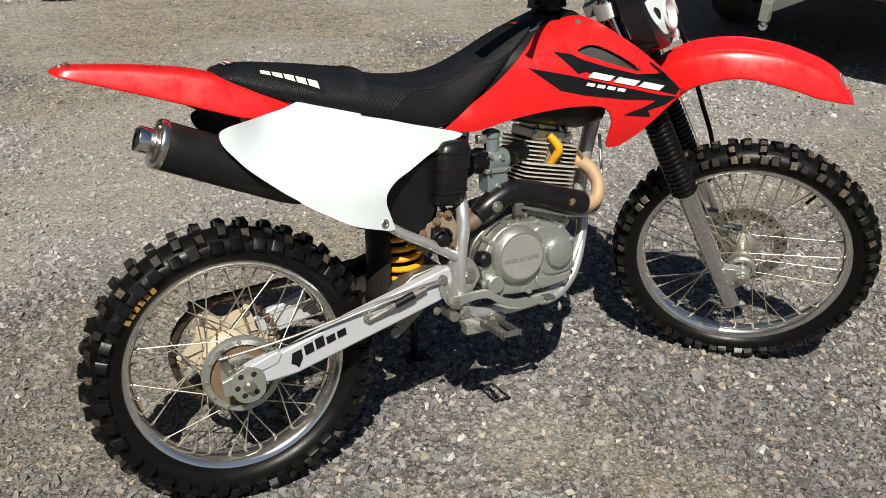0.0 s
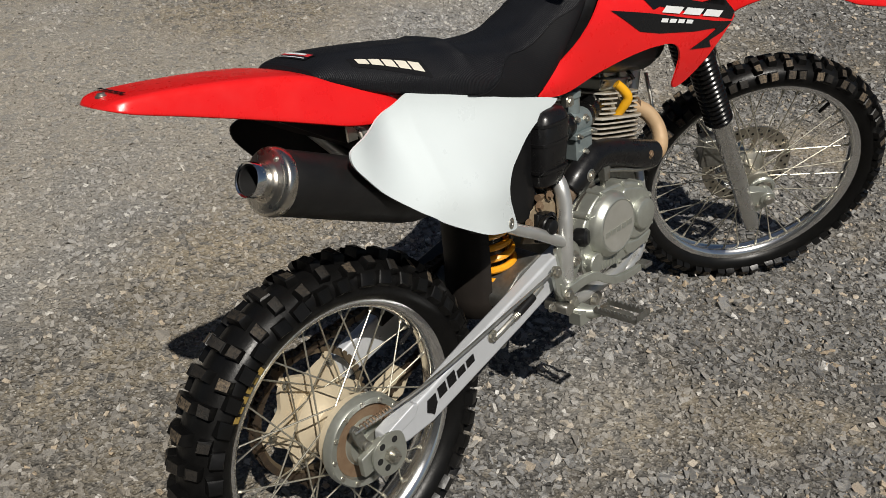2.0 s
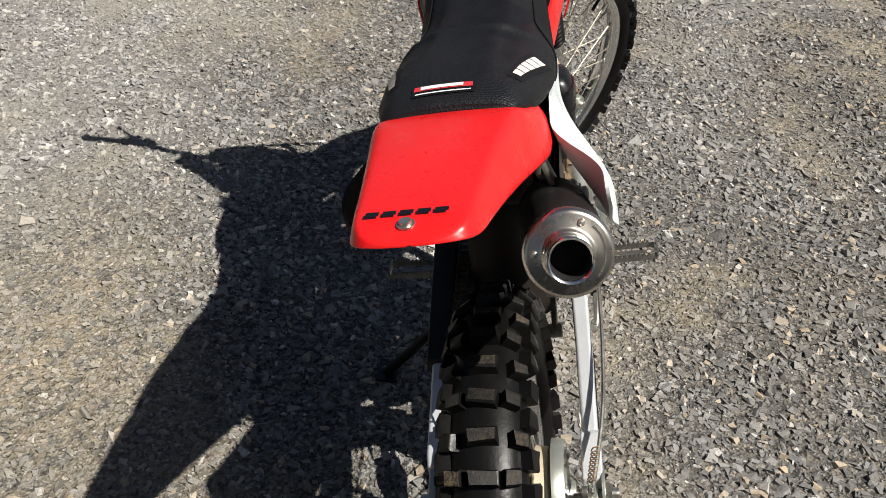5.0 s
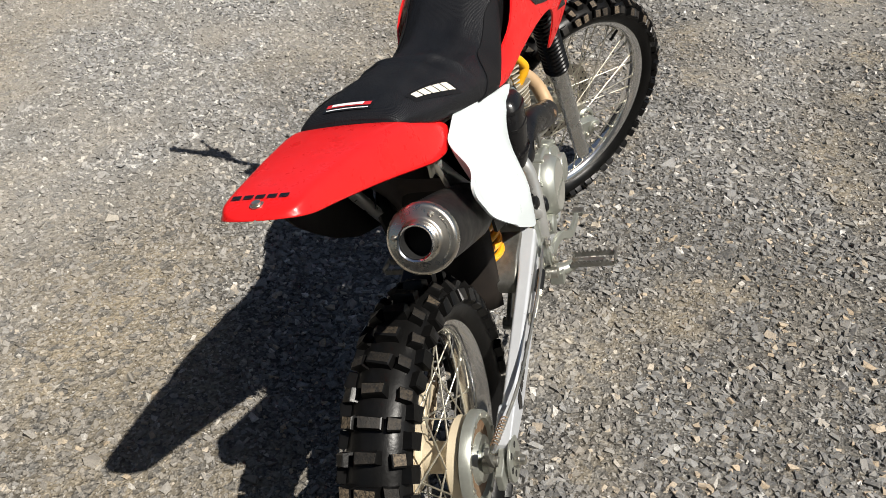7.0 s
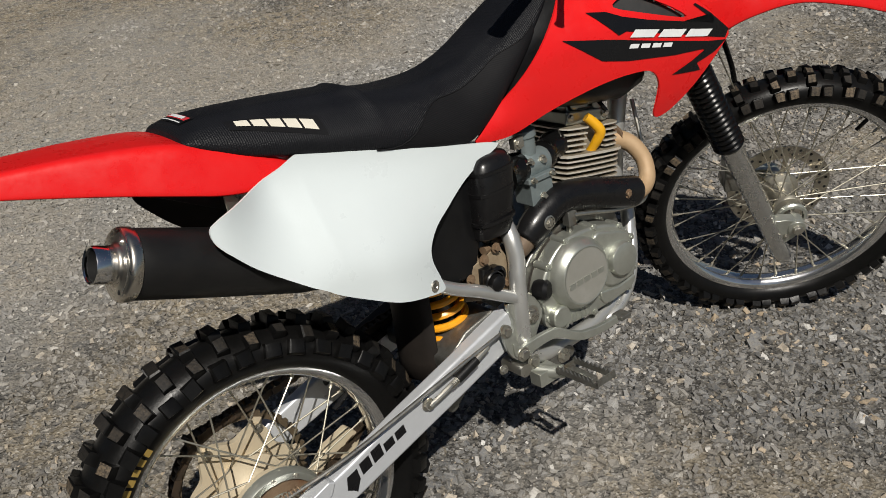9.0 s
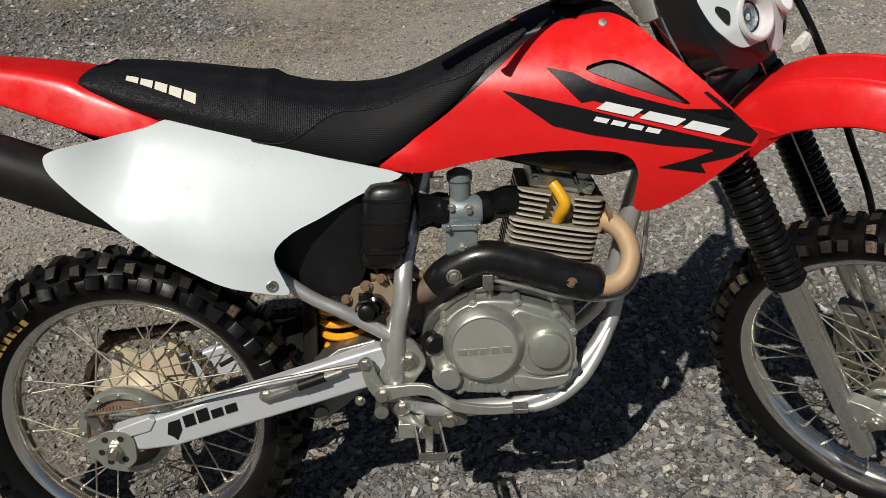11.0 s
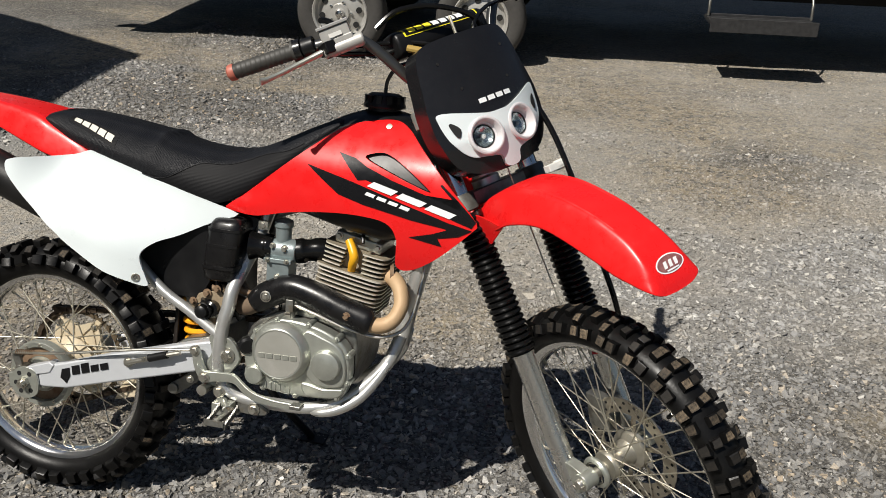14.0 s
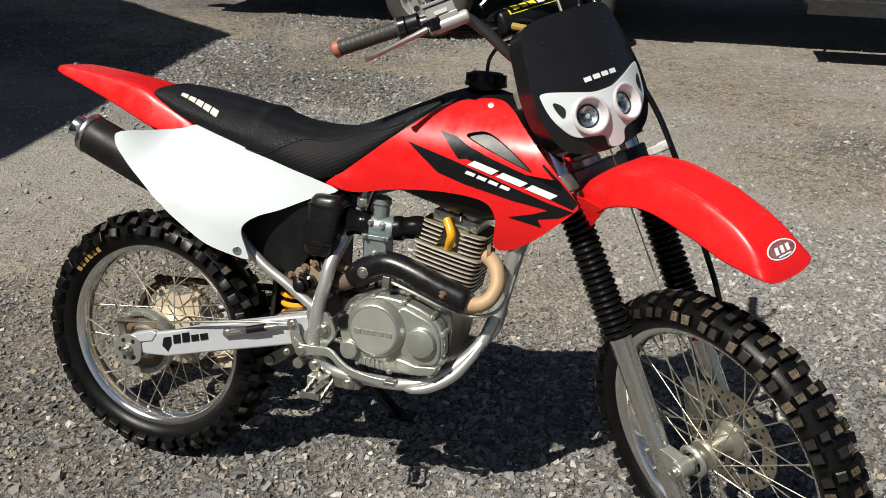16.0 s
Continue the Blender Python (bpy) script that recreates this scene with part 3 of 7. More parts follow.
# brake plate on the rear hub's right, with its lever, rod and spring
plate = part("brake_plate", lathe([(0.0005, -0.094), (0.024, -0.094), (0.026, -0.084), (0.040, -0.082), (0.043, -0.073), (0.066, -0.071), (0.069, -0.080), (0.080, -0.081), (0.083, -0.077), (0.084, -0.062), (0.0005, -0.058)], 56, REAR), CAST, bike, "round cast brake plate")
# a ring that makes the plate's recess darker than its rim
part("brake_plate_recess", lathe([(0.045, -0.0732), (0.066, -0.0722), (0.066, -0.0712), (0.045, -0.0722)], 48, REAR, loop=True), DIRTY_STEEL, plate, "dark brown ring in the recess")
for k in range(12):
    a = radians(30 * k)
    part("brake_plate_bolt", bolt(0.0745 * math.cos(a), -0.0805, 0.312 + 0.0745 * math.sin(a), 0.0032, 0.003), STEEL, plate)
part("brake_lever", join(prism(rounded([(-0.052, 0.372), (-0.040, 0.378), (-0.030, 0.360), (-0.022, 0.330), (-0.034, 0.326), (-0.046, 0.348)], 3), -0.112, -0.104), lathe([(0.0005, -0.09), (0.009, -0.09), (0.009, -0.118), (0.0005, -0.118)], 12, Matrix.Translation((-0.028, 0, 0.335)))), CAST_DULL, bike, bevel=0.001)
part("brake_rod", tube([(-0.05, -0.118, 0.374), (0.10, -0.142, 0.402), (0.30, -0.148, 0.444), (0.435, -0.140, 0.462)], 0.0032, 8, 4), STEEL, bike, "thin steel brake rod")
turns = [(-0.035 + 0.055 * k / 60, -0.118 - 0.009 * k / 60 + 0.006 * math.cos(k * 0.9), 0.377 + 0.010 * k / 60 + 0.006 * math.sin(k * 0.9)) for k in range(61)]
part("brake_return_spring", tube(turns, 0.0012, 5, 1), DIRTY_STEEL, bike)
adj = part("chain_adjuster", join(prism(rounded([(0.036, 0.312), (0.029, 0.341), (0.000, 0.351), (-0.029, 0.337), (-0.036, 0.306), (-0.022, 0.279), (0.004, 0.272), (0.031, 0.286)], 3), -0.136, -0.131)), CAST, bike, "slotted chain adjuster disc", bevel=0.0008)
for dx, dz in ((-0.014, 0.021), (0.013, 0.022), (-0.023, -0.003), (-0.010, -0.022), (0.016, -0.018)):
    part("adjuster_hole", lathe([(0.0005, -0.1363), (0.006, -0.1363), (0.006, -0.1355), (0.0005, -0.1355)], 14, Matrix.Translation((dx, 0, 0.312 + dz))), DARK, adj)
part("rear_axle", join(lathe([(0.0005, -0.155), (0.008, -0.155), (0.009, -0.150), (0.009, 0.140), (0.0005, 0.140)], 16, REAR), lathe([(0.0005, -0.145), (0.014, -0.145), (0.014, -0.137), (0.0005, -0.137)], 6, REAR)), STEEL, bike)
# sprocket and chain on the left
teeth = []
for k in range(50 * 4):
    a = 2 * math.pi * k / 200
    r = 0.118 + (0.006 if k % 4 in (1, 2) else 0.0)
    teeth.append((r * math.cos(a), 0.312 + r * math.sin(a)))
inner_ring = [(0.110 * math.cos(2 * math.pi * k / 200), 0.312 + 0.110 * math.sin(2 * math.pi * k / 200)) for k in range(200)]
spr = part("sprocket", skin([[(x, y, z) for x, z in ring] for ring, y in ((teeth, 0.078), (teeth, 0.084), (inner_ring, 0.084), (inner_ring, 0.078), (teeth, 0.078))], True, False), SPROCKET_RIM, bike, "large rear sprocket, brown rim on a dusty cream carrier")
petal = [((0.092 + 0.011 * math.cos(6 * q)) * math.cos(q), 0.312 + (0.092 + 0.011 * math.cos(6 * q)) * math.sin(q)) for q in (2 * math.pi * k / 96 for k in range(96))]
part("sprocket_carrier", prism(petal, 0.068, 0.079), SPROCKET, spr, "dusty cream carrier")
for k in range(6):
    a = radians(60 * k)
    ux, uz = math.cos(a), math.sin(a)
    quad = [(0.070 * ux + 0.012 * uz, 0.312 + 0.070 * uz - 0.012 * ux), (0.113 * ux + 0.008 * uz, 0.312 + 0.113 * uz - 0.008 * ux), (0.113 * ux - 0.008 * uz, 0.312 + 0.113 * uz + 0.008 * ux), (0.070 * ux - 0.012 * uz, 0.312 + 0.070 * uz + 0.012 * ux)]
    part("sprocket_arm", prism(quad, 0.0765, 0.0835), SPROCKET, spr)
    part("sprocket_bolt", bolt(0.096 * ux, 0.0675, 0.312 + 0.096 * uz, 0.006, 0.005), STEEL, spr)
guard = rounded([(0.02, 0.36), (0.07, 0.43), (0.13, 0.45), (0.19, 0.40), (0.20, 0.34), (0.14, 0.30), (0.10, 0.24), (0.16, 0.20), (0.22, 0.22), (0.20, 0.26), (0.13, 0.235), (0.05, 0.27)], 3)
part("chain_guide", prism([(0.10, 0.205), (0.21, 0.235), (0.235, 0.27), (0.21, 0.30), (0.16, 0.285), (0.12, 0.25)], 0.075, 0.095), SPROCKET, bike, "cream plastic chain guide", bevel=0.004)
loop = []
c1, r1, c2, r2 = (0.0, 0.312), 0.123, (0.575, 0.455), 0.034
for k in range(17):
    a = radians(100 + 172 * k / 16)
    loop.append((c1[0] + r1 * math.cos(a), c1[1] + r1 * math.sin(a)))
for k in range(9):
    a = radians(-75 + 168 * k / 8)
    loop.append((c2[0] + r2 * math.cos(a), c2[1] + r2 * math.sin(a)))
fine = [np.array(q) for q in smooth_path(loop, 12, True)]
dist = np.r_[0, np.cumsum([np.linalg.norm(fine[(i + 1) % len(fine)] - fine[i]) for i in range(len(fine))])]
count = int(dist[-1] / 0.0145)
links = []
ring_pts = np.array(fine + [fine[0]])
for k in range(count):
    d = dist[-1] * k / count
    p = Vector((np.interp(d, dist, ring_pts[:, 0]), 0.081, np.interp(d, dist, ring_pts[:, 1])))
    d2 = min(d + 0.0145, dist[-1])
    q = Vector((np.interp(d2, dist, ring_pts[:, 0]), 0.081, np.interp(d2, dist, ring_pts[:, 1])))
    u = (q - p).normalized()
    m = Matrix.Translation((p + q) / 2) @ Matrix((u, Vector((0, 1, 0)), u.cross(Vector((0, 1, 0))))).transposed().to_4x4()
    o = 0.011 if k % 2 else 0.008
    links += [box(0, o, 0, 0.019, 0.0022, 0.012, m), box(0, -o, 0, 0.019, 0.0022, 0.012, m), lathe([(0.0005, -0.008), (0.005, -0.008), (0.005, 0.008), (0.0005, 0.008)], 8, m @ Matrix.Translation((-0.007, 0, 0)))]
part("drive_chain", join(*links), CHAIN, bike, "dry brown drive chain")
# front disc brake, left of the wheel; its hub collar on the right
disc_prof = [(0.120, 0.052), (0.120, 0.0555), (0.086, 0.0555), (0.086, 0.052)]
FW = STEER @ pose(FRONT_AXLE, 0, 0)
disc = part("front_brake_disc", lathe(disc_prof, 72, loop=True), DISC, bike, "drilled steel front brake disc", FW @ pose(0, -0.012, 0))
for k in range(6):
    a = radians(60 * k)
    part("disc_arm", prism([(0.040 * math.cos(a - 0.12), 0.040 * math.sin(a - 0.12)), (0.090 * math.cos(a - 0.07), 0.090 * math.sin(a - 0.07)), (0.090 * math.cos(a + 0.07), 0.090 * math.sin(a + 0.07)), (0.040 * math.cos(a + 0.12), 0.040 * math.sin(a + 0.12))], 0.0515, 0.0545), DISC, disc)
for ringr, n, off in ((0.111, 24, 0.0), (0.097, 24, 0.13)):
    for k in range(n):
        a = 2 * math.pi * k / n + off
        part("disc_hole", lathe([(0.0005, 0.0512), (0.0036, 0.0512), (0.0036, 0.0563), (0.0005, 0.0563)], 8, Matrix.Translation((ringr * math.cos(a), 0, ringr * math.sin(a)))), DARK, disc)
part("front_caliper", join(box(-0.095, 0.062, 0.050, 0.062, 0.046, 0.085, pose(0, 0, 0, 0, 20, 0)), lathe([(0.0005, 0.035), (0.019, 0.035), (0.021, 0.030), (0.021, 0.0), (0.0005, 0.0)], 20, Matrix.Translation((-0.065, 0.06, 0.092))), lathe([(0.0005, 0.035), (0.019, 0.035), (0.021, 0.030), (0.021, 0.0), (0.0005, 0.0)], 20, Matrix.Translation((-0.095, 0.06, 0.060)))), CAST_DULL, bike, "dull cast brake caliper", FW, bevel=0.004)
part("axle_collar", lathe([(0.027, -0.074), (0.033, -0.073), (0.036, -0.069), (0.036, -0.065), (0.033, -0.062), (0.027, -0.063)], 36, loop=True), CAST, bike, "cast ring round the front axle", FW)
part("front_axle", join(lathe([(0.0005, -0.125), (0.009, -0.125), (0.011, -0.121), (0.011, 0.125), (0.0005, 0.125)], 16)), STEEL, bike, "", FW)


# -- fork, turned to the right --
def fork_leg(side):
    y = 0.097 * side
    leg = part("fork_leg", join(lathe([(0.0005, -0.088), (0.017, -0.088), (0.0205, -0.083), (0.0210, -0.06), (0.0215, 0.04), (0.0228, 0.10), (0.0236, 0.28), (0.0250, 0.285), (0.0250, 0.312), (0.0005, 0.312)], 28, pose(0.008, y, 0, 90))), FORK, bike, "brushed grey fork lower tube", STEER)
    lug = join(lathe([(0.0005, -0.018), (0.019, -0.018), (0.020, -0.015), (0.020, 0.015), (0.019, 0.018), (0.0005, 0.018)], 24, Matrix.Translation((FRONT_AXLE, y, 0))), prism(rounded([(0.0, -0.03), (0.062, -0.02), (0.066, 0.02), (0.0, 0.045)], 3), y - 0.013, y + 0.013))
    part("axle_lug", lug, CAST, leg, "cast axle lug", bevel=0.002)
    part("pinch_bolt", join(bolt(FRONT_AXLE + 0.004, y + side * 0.019, -0.004, 0.007, 0.007, side), bolt(FRONT_AXLE - 0.028, y + side * 0.014, -0.012, 0.0045, 0.005, side)), STEEL, leg)
    prof = []
    n = 23
    for k in range(n):
        w = 0.292 + (0.600 - 0.292) * k / n
        big = 0.0325 + 0.0015 * (1 - k / n)
        prof += [(0.0268, w), (big - 0.0012, w + 0.0030), (big, w + 0.0055), (big - 0.0012, w + 0.0085)]
    prof = [(0.0285, 0.290)] + prof + [(0.031, 0.602), (0.0005, 0.604)]
    part("fork_gaiter", lathe([(0.0005, 0.289)] + prof, 30, pose(0.006, y, 0, 90)), SOFT_RUBBER, leg, "ribbed black rubber fork gaiter", sharp=20)
    part("clamp_band", lathe([(0.0265, 0.291), (0.0300, 0.292), (0.0300, 0.299), (0.0265, 0.300)], 30, pose(0.006, y, 0, 90), loop=True), BLACK, leg)
    part("fork_stanchion", lathe([(0.0005, 0.60), (0.0215, 0.60), (0.0215, 0.835), (0.018, 0.842), (0.0005, 0.842)], 24, pose(0.0, y, 0, 90)), CHROME, leg, "shiny upper fork tube")
    return leg


for side in (-1, 1):
    fork_leg(side)
for w, dx, name in ((0.625, 0.0, "lower_clamp"), (0.815, 0.0, "upper_clamp")):
    body = join(box(-0.022, 0, w, 0.075, 0.15, 0.030), *[lathe([(0.0005, w - 0.019), (0.031, w - 0.019), (0.032, w - 0.016), (0.032, w + 0.016), (0.031, w + 0.019), (0.0005, w + 0.019)], 24, pose(0, 0.097 * s, 0, 90)) for s in (-1, 1)])
    part(name, body, CAST if name == "upper_clamp" else CAST_DULL, bike, "cast fork clamp", STEER, bevel=0.004)
# hydraulic brake hose with its clip down the left leg
part("brake_hose", tube([(0.03, 0.09, 0.90), (0.085, 0.115, 0.74), (0.100, 0.118, 0.60), (0.085, 0.125, 0.42), (0.075, 0.128, 0.30), (0.045, 0.130, 0.20), (-0.01, 0.118, 0.14), (-0.02, 0.09, 0.07)], 0.0062, 10, 8), SOFT_RUBBER, bike, "black brake hose", STEER)
part("hose_clip", join(box(0.085, 0.100, 0.625, 0.020, 0.050, 0.016), lathe([(0.0005, 0.0), (0.011, 0.0), (0.011, 0.03), (0.0005, 0.03)], 14, Matrix.Translation((0.085, 0.100, 0.625)))), LIGHT_GREY, bike, "white plastic hose clip", STEER, bevel=0.002)
part("left_fork_sticker", lathe([(0.0230, 0.205), (0.0240, 0.205), (0.0242, 0.245), (0.0230, 0.245)], 28, pose(0.008, 0.097, 0, 90), loop=True), DECAL_RED, bike, "small red sticker on the fork", STEER)


# -- front mudguard --
def strip(stations, cols=25):
    """A moulded guard: stations of (along, crest, half width of the top, half width at the edge, edge height)."""
    rings = []
    for u, wc, ht, hw, we in smooth_path(stations, 6):
        row = []
        for k in range(cols):
            v = -1 + 2 * k / (cols - 1)
            s = abs(v)
            if s < 0.6:
                y, w = ht * s / 0.6, wc - 0.05 * (wc - we) * (s / 0.6) ** 2
            else:
                f = (s - 0.6) / 0.4
                y, w = ht + (hw - ht) * f, wc + (we - wc) * (0.05 + 0.95 * (0.75 * f + 0.25 * f * f))
            row.append((u, math.copysign(y, v), w))
        rings.append(row)
    return skin(rings, False, False)


GUARD = [(-0.045, 0.588, 0.036, 0.054, 0.570), (0.0, 0.606, 0.044, 0.066, 0.557), (0.06, 0.621, 0.048, 0.076, 0.552), (0.13, 0.623, 0.050, 0.081, 0.558), (0.22, 0.598, 0.046, 0.079, 0.538), (0.31, 0.546, 0.042, 0.075, 0.472), (0.352, 0.510, 0.041, 0.071, 0.432), (0.382, 0.478, 0.041, 0.067, 0.410), (0.402, 0.448, 0.042, 0.064, 0.396), (0.413, 0.424, 0.042, 0.0615, 0.389), (0.4195, 0.402, 0.041, 0.059, 0.385), (0.4225, 0.386, 0.038, 0.055, 0.3805), (0.4232, 0.376, 0.033, 0.046, 0.3755), (0.4235, 0.372, 0.026, 0.034, 0.3718), (0.4236, 0.370, 0.012, 0.017, 0.3699), (0.4237, 0.3694, 0.001, 0.002, 0.3693)]
fender = part("front_mudguard", strip(GUARD), RED, bike, "long red plastic front mudguard", STEER @ pose(0.009, -0.018, 0), thick=0.0035, sharp=60, levels=1)
for s in (-1, 1):
    part("mudguard_rear_flap", sheet([((-0.06, 0.600), (-0.055, 0.565)), ((-0.02, 0.600), (-0.03, 0.545)), ((0.03, 0.595), (0.0, 0.532)), ((0.07, 0.575), (0.028, 0.528)), ((0.095, 0.556), (0.045, 0.535))], lambda x, z: 0.070 + 0.012 * fall((z - 0.5) / 0.1), s, 0.003, 6, 3), RED, fender, "red mudguard flap beside the fork")


def on_guard(u, v, lift):
    st = smooth_path(GUARD, 8)
    us = [q[0] for q in st]
    wc, ht, hw, we = (np.interp(u, us, [q[k] for q in st]) for k in (1, 2, 3, 4))
    y = abs(v)
    if y < ht:
        w = wc - 0.05 * (wc - we) * (y / ht) ** 2
    else:
        f = (y - ht) / (hw - ht)
        w = wc + (we - wc) * (0.05 + 0.95 * (0.75 * f + 0.25 * f * f))
    return Vector((u, v, w)) + Vector((0.80, 0, 0.60)) * lift


def on_nose(w, v, lift):
    """On the guard's steep nose, by the height of its crest line."""
    st = smooth_path(GUARD, 8)[::-1]
    ws = [q[1] for q in st]
    u, ht, hw, we = (np.interp(w, ws, [q[k] for q in st]) for k in (0, 2, 3, 4))
    drop = 0.05 * (w - we) * min(1.0, abs(v) / ht) ** 2
    return Vector((u, v, w - drop)) + Vector((0.90, 0, 0.43)) * lift


def oval(c, v0, a, b, lift, n=28):
    turn = [2 * math.pi * k / n for k in range(n)]
    v = [on_nose(c + a * f * math.cos(t), v0 + b * f * math.sin(t), lift) for f in (1.0, 0.5) for t in turn] + [on_nose(c, v0, lift)]
    f = [(i, (i + 1) % n, n + (i + 1) % n, n + i) for i in range(n)] + [(n + i, n + (i + 1) % n, 2 * n) for i in range(n)]
    return v, f


for s in (-1, 1):
    rib = [on_guard(u, s * v, -0.0022) for u, v in ((0.06, 0.034), (0.13, 0.038), (0.22, 0.037), (0.30, 0.036), (0.35, 0.035), (0.378, 0.034))]
    part("mudguard_rib", tube([(*q, r) for q, r in zip(rib, (0.0020, 0.0050, 0.0058, 0.0055, 0.0042, 0.0018))], None, 10, 6), RED, fender, "long pressed rib")
badge = part("oval_sticker", oval(0.417, 0.004, 0.0165, 0.0335, 0.0030), DECAL_WHITE, fender, "small oval silver and maroon sticker")
part("sticker_field", oval(0.417, 0.004, 0.0140, 0.0305, 0.0036), surface("maroon_print", (0.16, 0.045, 0.05), 0.35, second=(0.30, 0.14, 0.13), scale=70, amount=0.9), badge)
for k in range(3):
    y0 = -0.014 + 0.0130 * k
    quad = [on_nose(0.4165 + dw, y0 + dv, 0.0044) for dw, dv in ((-0.006, 0), (-0.006, 0.008), (0.006, 0.011), (0.006, 0.003))]
    part("sticker_block", ([tuple(q) for q in quad], [(0, 1, 2, 3)]), DECAL_WHITE, badge)
part("sticker_line", ([tuple(on_nose(0.4065 + dw, 0.004 + dv, 0.0044)) for dw, dv in ((-0.0015, -0.014), (-0.0015, 0.014), (0.0012, 0.016), (0.0012, -0.016))], [(0, 1, 2, 3)]), DECAL_WHITE, badge)


# -- headlight mask --
def shell(outline, out, back, n_in=4):
    """A domed plate in v and w; out(v, w) is how far ahead its face stands."""
    cx = sum(p[0] for p in outline) / len(outline)
    cz = sum(p[1] for p in outline) / len(outline)
    rings = [[(out(v, w) - back, v * 0.985, cz + (w - cz) * 0.985) for v, w in outline]]
    for k in range(n_in + 1):
        f = 1 - k / (n_in + 1)
        rings.append([(out(cx + (v - cx) * f, cz + (w - cz) * f), cx + (v - cx) * f, cz + (w - cz) * f) for v, w in outline])
    verts, faces = skin(rings, True, False)
    n = len(outline)
    faces.append(tuple(range((len(rings) - 1) * n, len(rings) * n)))
    return verts, faces


def mask_face(v, w):
    return 0.118 - 1.9 * v * v - 0.10 * max(0.0, w - 0.80) - 0.25 * max(0.0, 0.74 - w)


plate_half = [(0.0, 0.946), (0.055, 0.946), (0.098, 0.940), (0.116, 0.915), (0.127, 0.860), (0.136, 0.800), (0.132, 0.742), (0.109, 0.692), (0.062, 0.668), (0.0, 0.662)]
plate_line = plate_half + [(-v, w) for v, w in plate_half[-2:0:-1]]
BEZEL = surface("pale_lamp_socket", (0.66, 0.63, 0.635), 0.35, 0.1, second=(0.52, 0.50, 0.51), scale=30, bump_strength=0.03)
GLOSS_BLACK = surface("gloss_black_plastic", (0.010, 0.010, 0.011), 0.20, second=(0.014, 0.014, 0.015), scale=20, wear=(0.05, 0.05, 0.05), wear_scale=60, wear_from=0.74, rough_var=0.08, bump_scale=300, bump_strength=0.03)
mask = part("headlight_mask", shell(rounded(plate_line, 8), mask_face, 0.05, 16), GLOSS_BLACK, bike, "glossy black headlight mask with two round lamps", STEER @ pose(0, -0.012, 0), sharp=45)
white_half = [(0.0, 0.777), (0.030, 0.779), (0.070, 0.792), (0.117, 0.808), (0.124, 0.794), (0.114, 0.747), (0.086, 0.709), (0.047, 0.697), (0.024, 0.690), (0.017, 0.668), (0.0, 0.663)]
white_line = white_half + [(-v, w) for v, w in white_half[-2:0:-1]]
visor = part("lamp_surround", shell(rounded(white_line, 8), lambda v, w: mask_face(v, w) + 0.008 - 0.5 * v * v, 0.012, 16), WHITE, mask, "white plastic lamp surround shaped like goggles", sharp=45)
EYES = ((-0.047, 0.738), (0.047, 0.738))


def pierce(ob, r):
    """Opens the plate where the lamps sink in."""
    bm = bmesh.new()
    bm.from_mesh(ob.data)
    gone = [f for f in bm.faces if any(math.hypot(f.calc_center_median().y - v, f.calc_center_median().z - w) < r for v, w in EYES)]
    bmesh.ops.delete(bm, geom=gone, context="FACES")
    bm.to_mesh(ob.data)
    bm.free()


pierce(mask, 0.036)
pierce(visor, 0.0325)
for s, (ev, ew) in zip((-1, 1), EYES):
    f = mask_face(ev, ew) + 0.007
    m = Matrix.Translation((f, ev, ew)) @ pose(0, 0, 0, 0, -8, s * 10 - 90)
    lamp = part("lamp", lathe([(0.0215, -0.0175), (0.0235, -0.0165), (0.0240, -0.0150), (0.0272, -0.0140), (0.0278, -0.0120), (0.0315, -0.0005), (0.0330, 0.0022), (0.0355, 0.0026), (0.0385, 0.0010), (0.0400, -0.0030), (0.0340, -0.0060), (0.0300, -0.0190), (0.0215, -0.0190)], 48, m, loop=True), BEZEL, mask, "round halogen lamp sunk in a pale socket behind clear glass")
    part("lamp_ring", lathe([(0.0208, -0.0172), (0.0215, -0.0146), (0.0228, -0.0142), (0.0234, -0.0162), (0.0220, -0.0180)], 36, m, loop=True), BLACK, lamp, "thin dark ring round the glass")
    bowl = [(0.0210, -0.0160), (0.0175, -0.0200), (0.010, -0.0240), (0.004, -0.0255), (0.0005, -0.0255), (0.0005, -0.0270), (0.005, -0.0270), (0.012, -0.0255), (0.0195, -0.0210), (0.0218, -0.0165)]
    part("reflector", lathe(bowl, 28, m, loop=True), REFLECTOR, lamp, "bright reflector")
    part("bulb", lathe([(0.0005, -0.026), (0.0055, -0.025), (0.0050, -0.017), (0.0005, -0.0155)], 12, m), GREY_PLASTIC, lamp)
    glass = part("lamp_glass", lathe([(0.0005, -0.0125), (0.012, -0.0133), (0.0212, -0.0155), (0.0212, -0.0170), (0.012, -0.0150), (0.0005, -0.0142)], 28, m), LENS, lamp, "clear lamp glass")
    glass.visible_shadow = False
    slot = rounded([(0.092, 0.767), (0.104, 0.783), (0.110, 0.780), (0.104, 0.757), (0.098, 0.752)], 3)
    part("mask_slot", ([(mask_face(v, w) + 0.0105 - 0.5 * v * v, v * s, w) for v, w in slot], [tuple(range(len(slot)))]), DARK, visor)
for k, quad in enumerate(letters(4, 0.036, 0.800, -0.050, 0.800, 0.0095, 0.20)):
    part("mask_print", ([(mask_face(v, w) + 0.0016, -v, w) for v, w in quad], [(0, 1, 2, 3)]), DECAL_WHITE, mask, "white print")
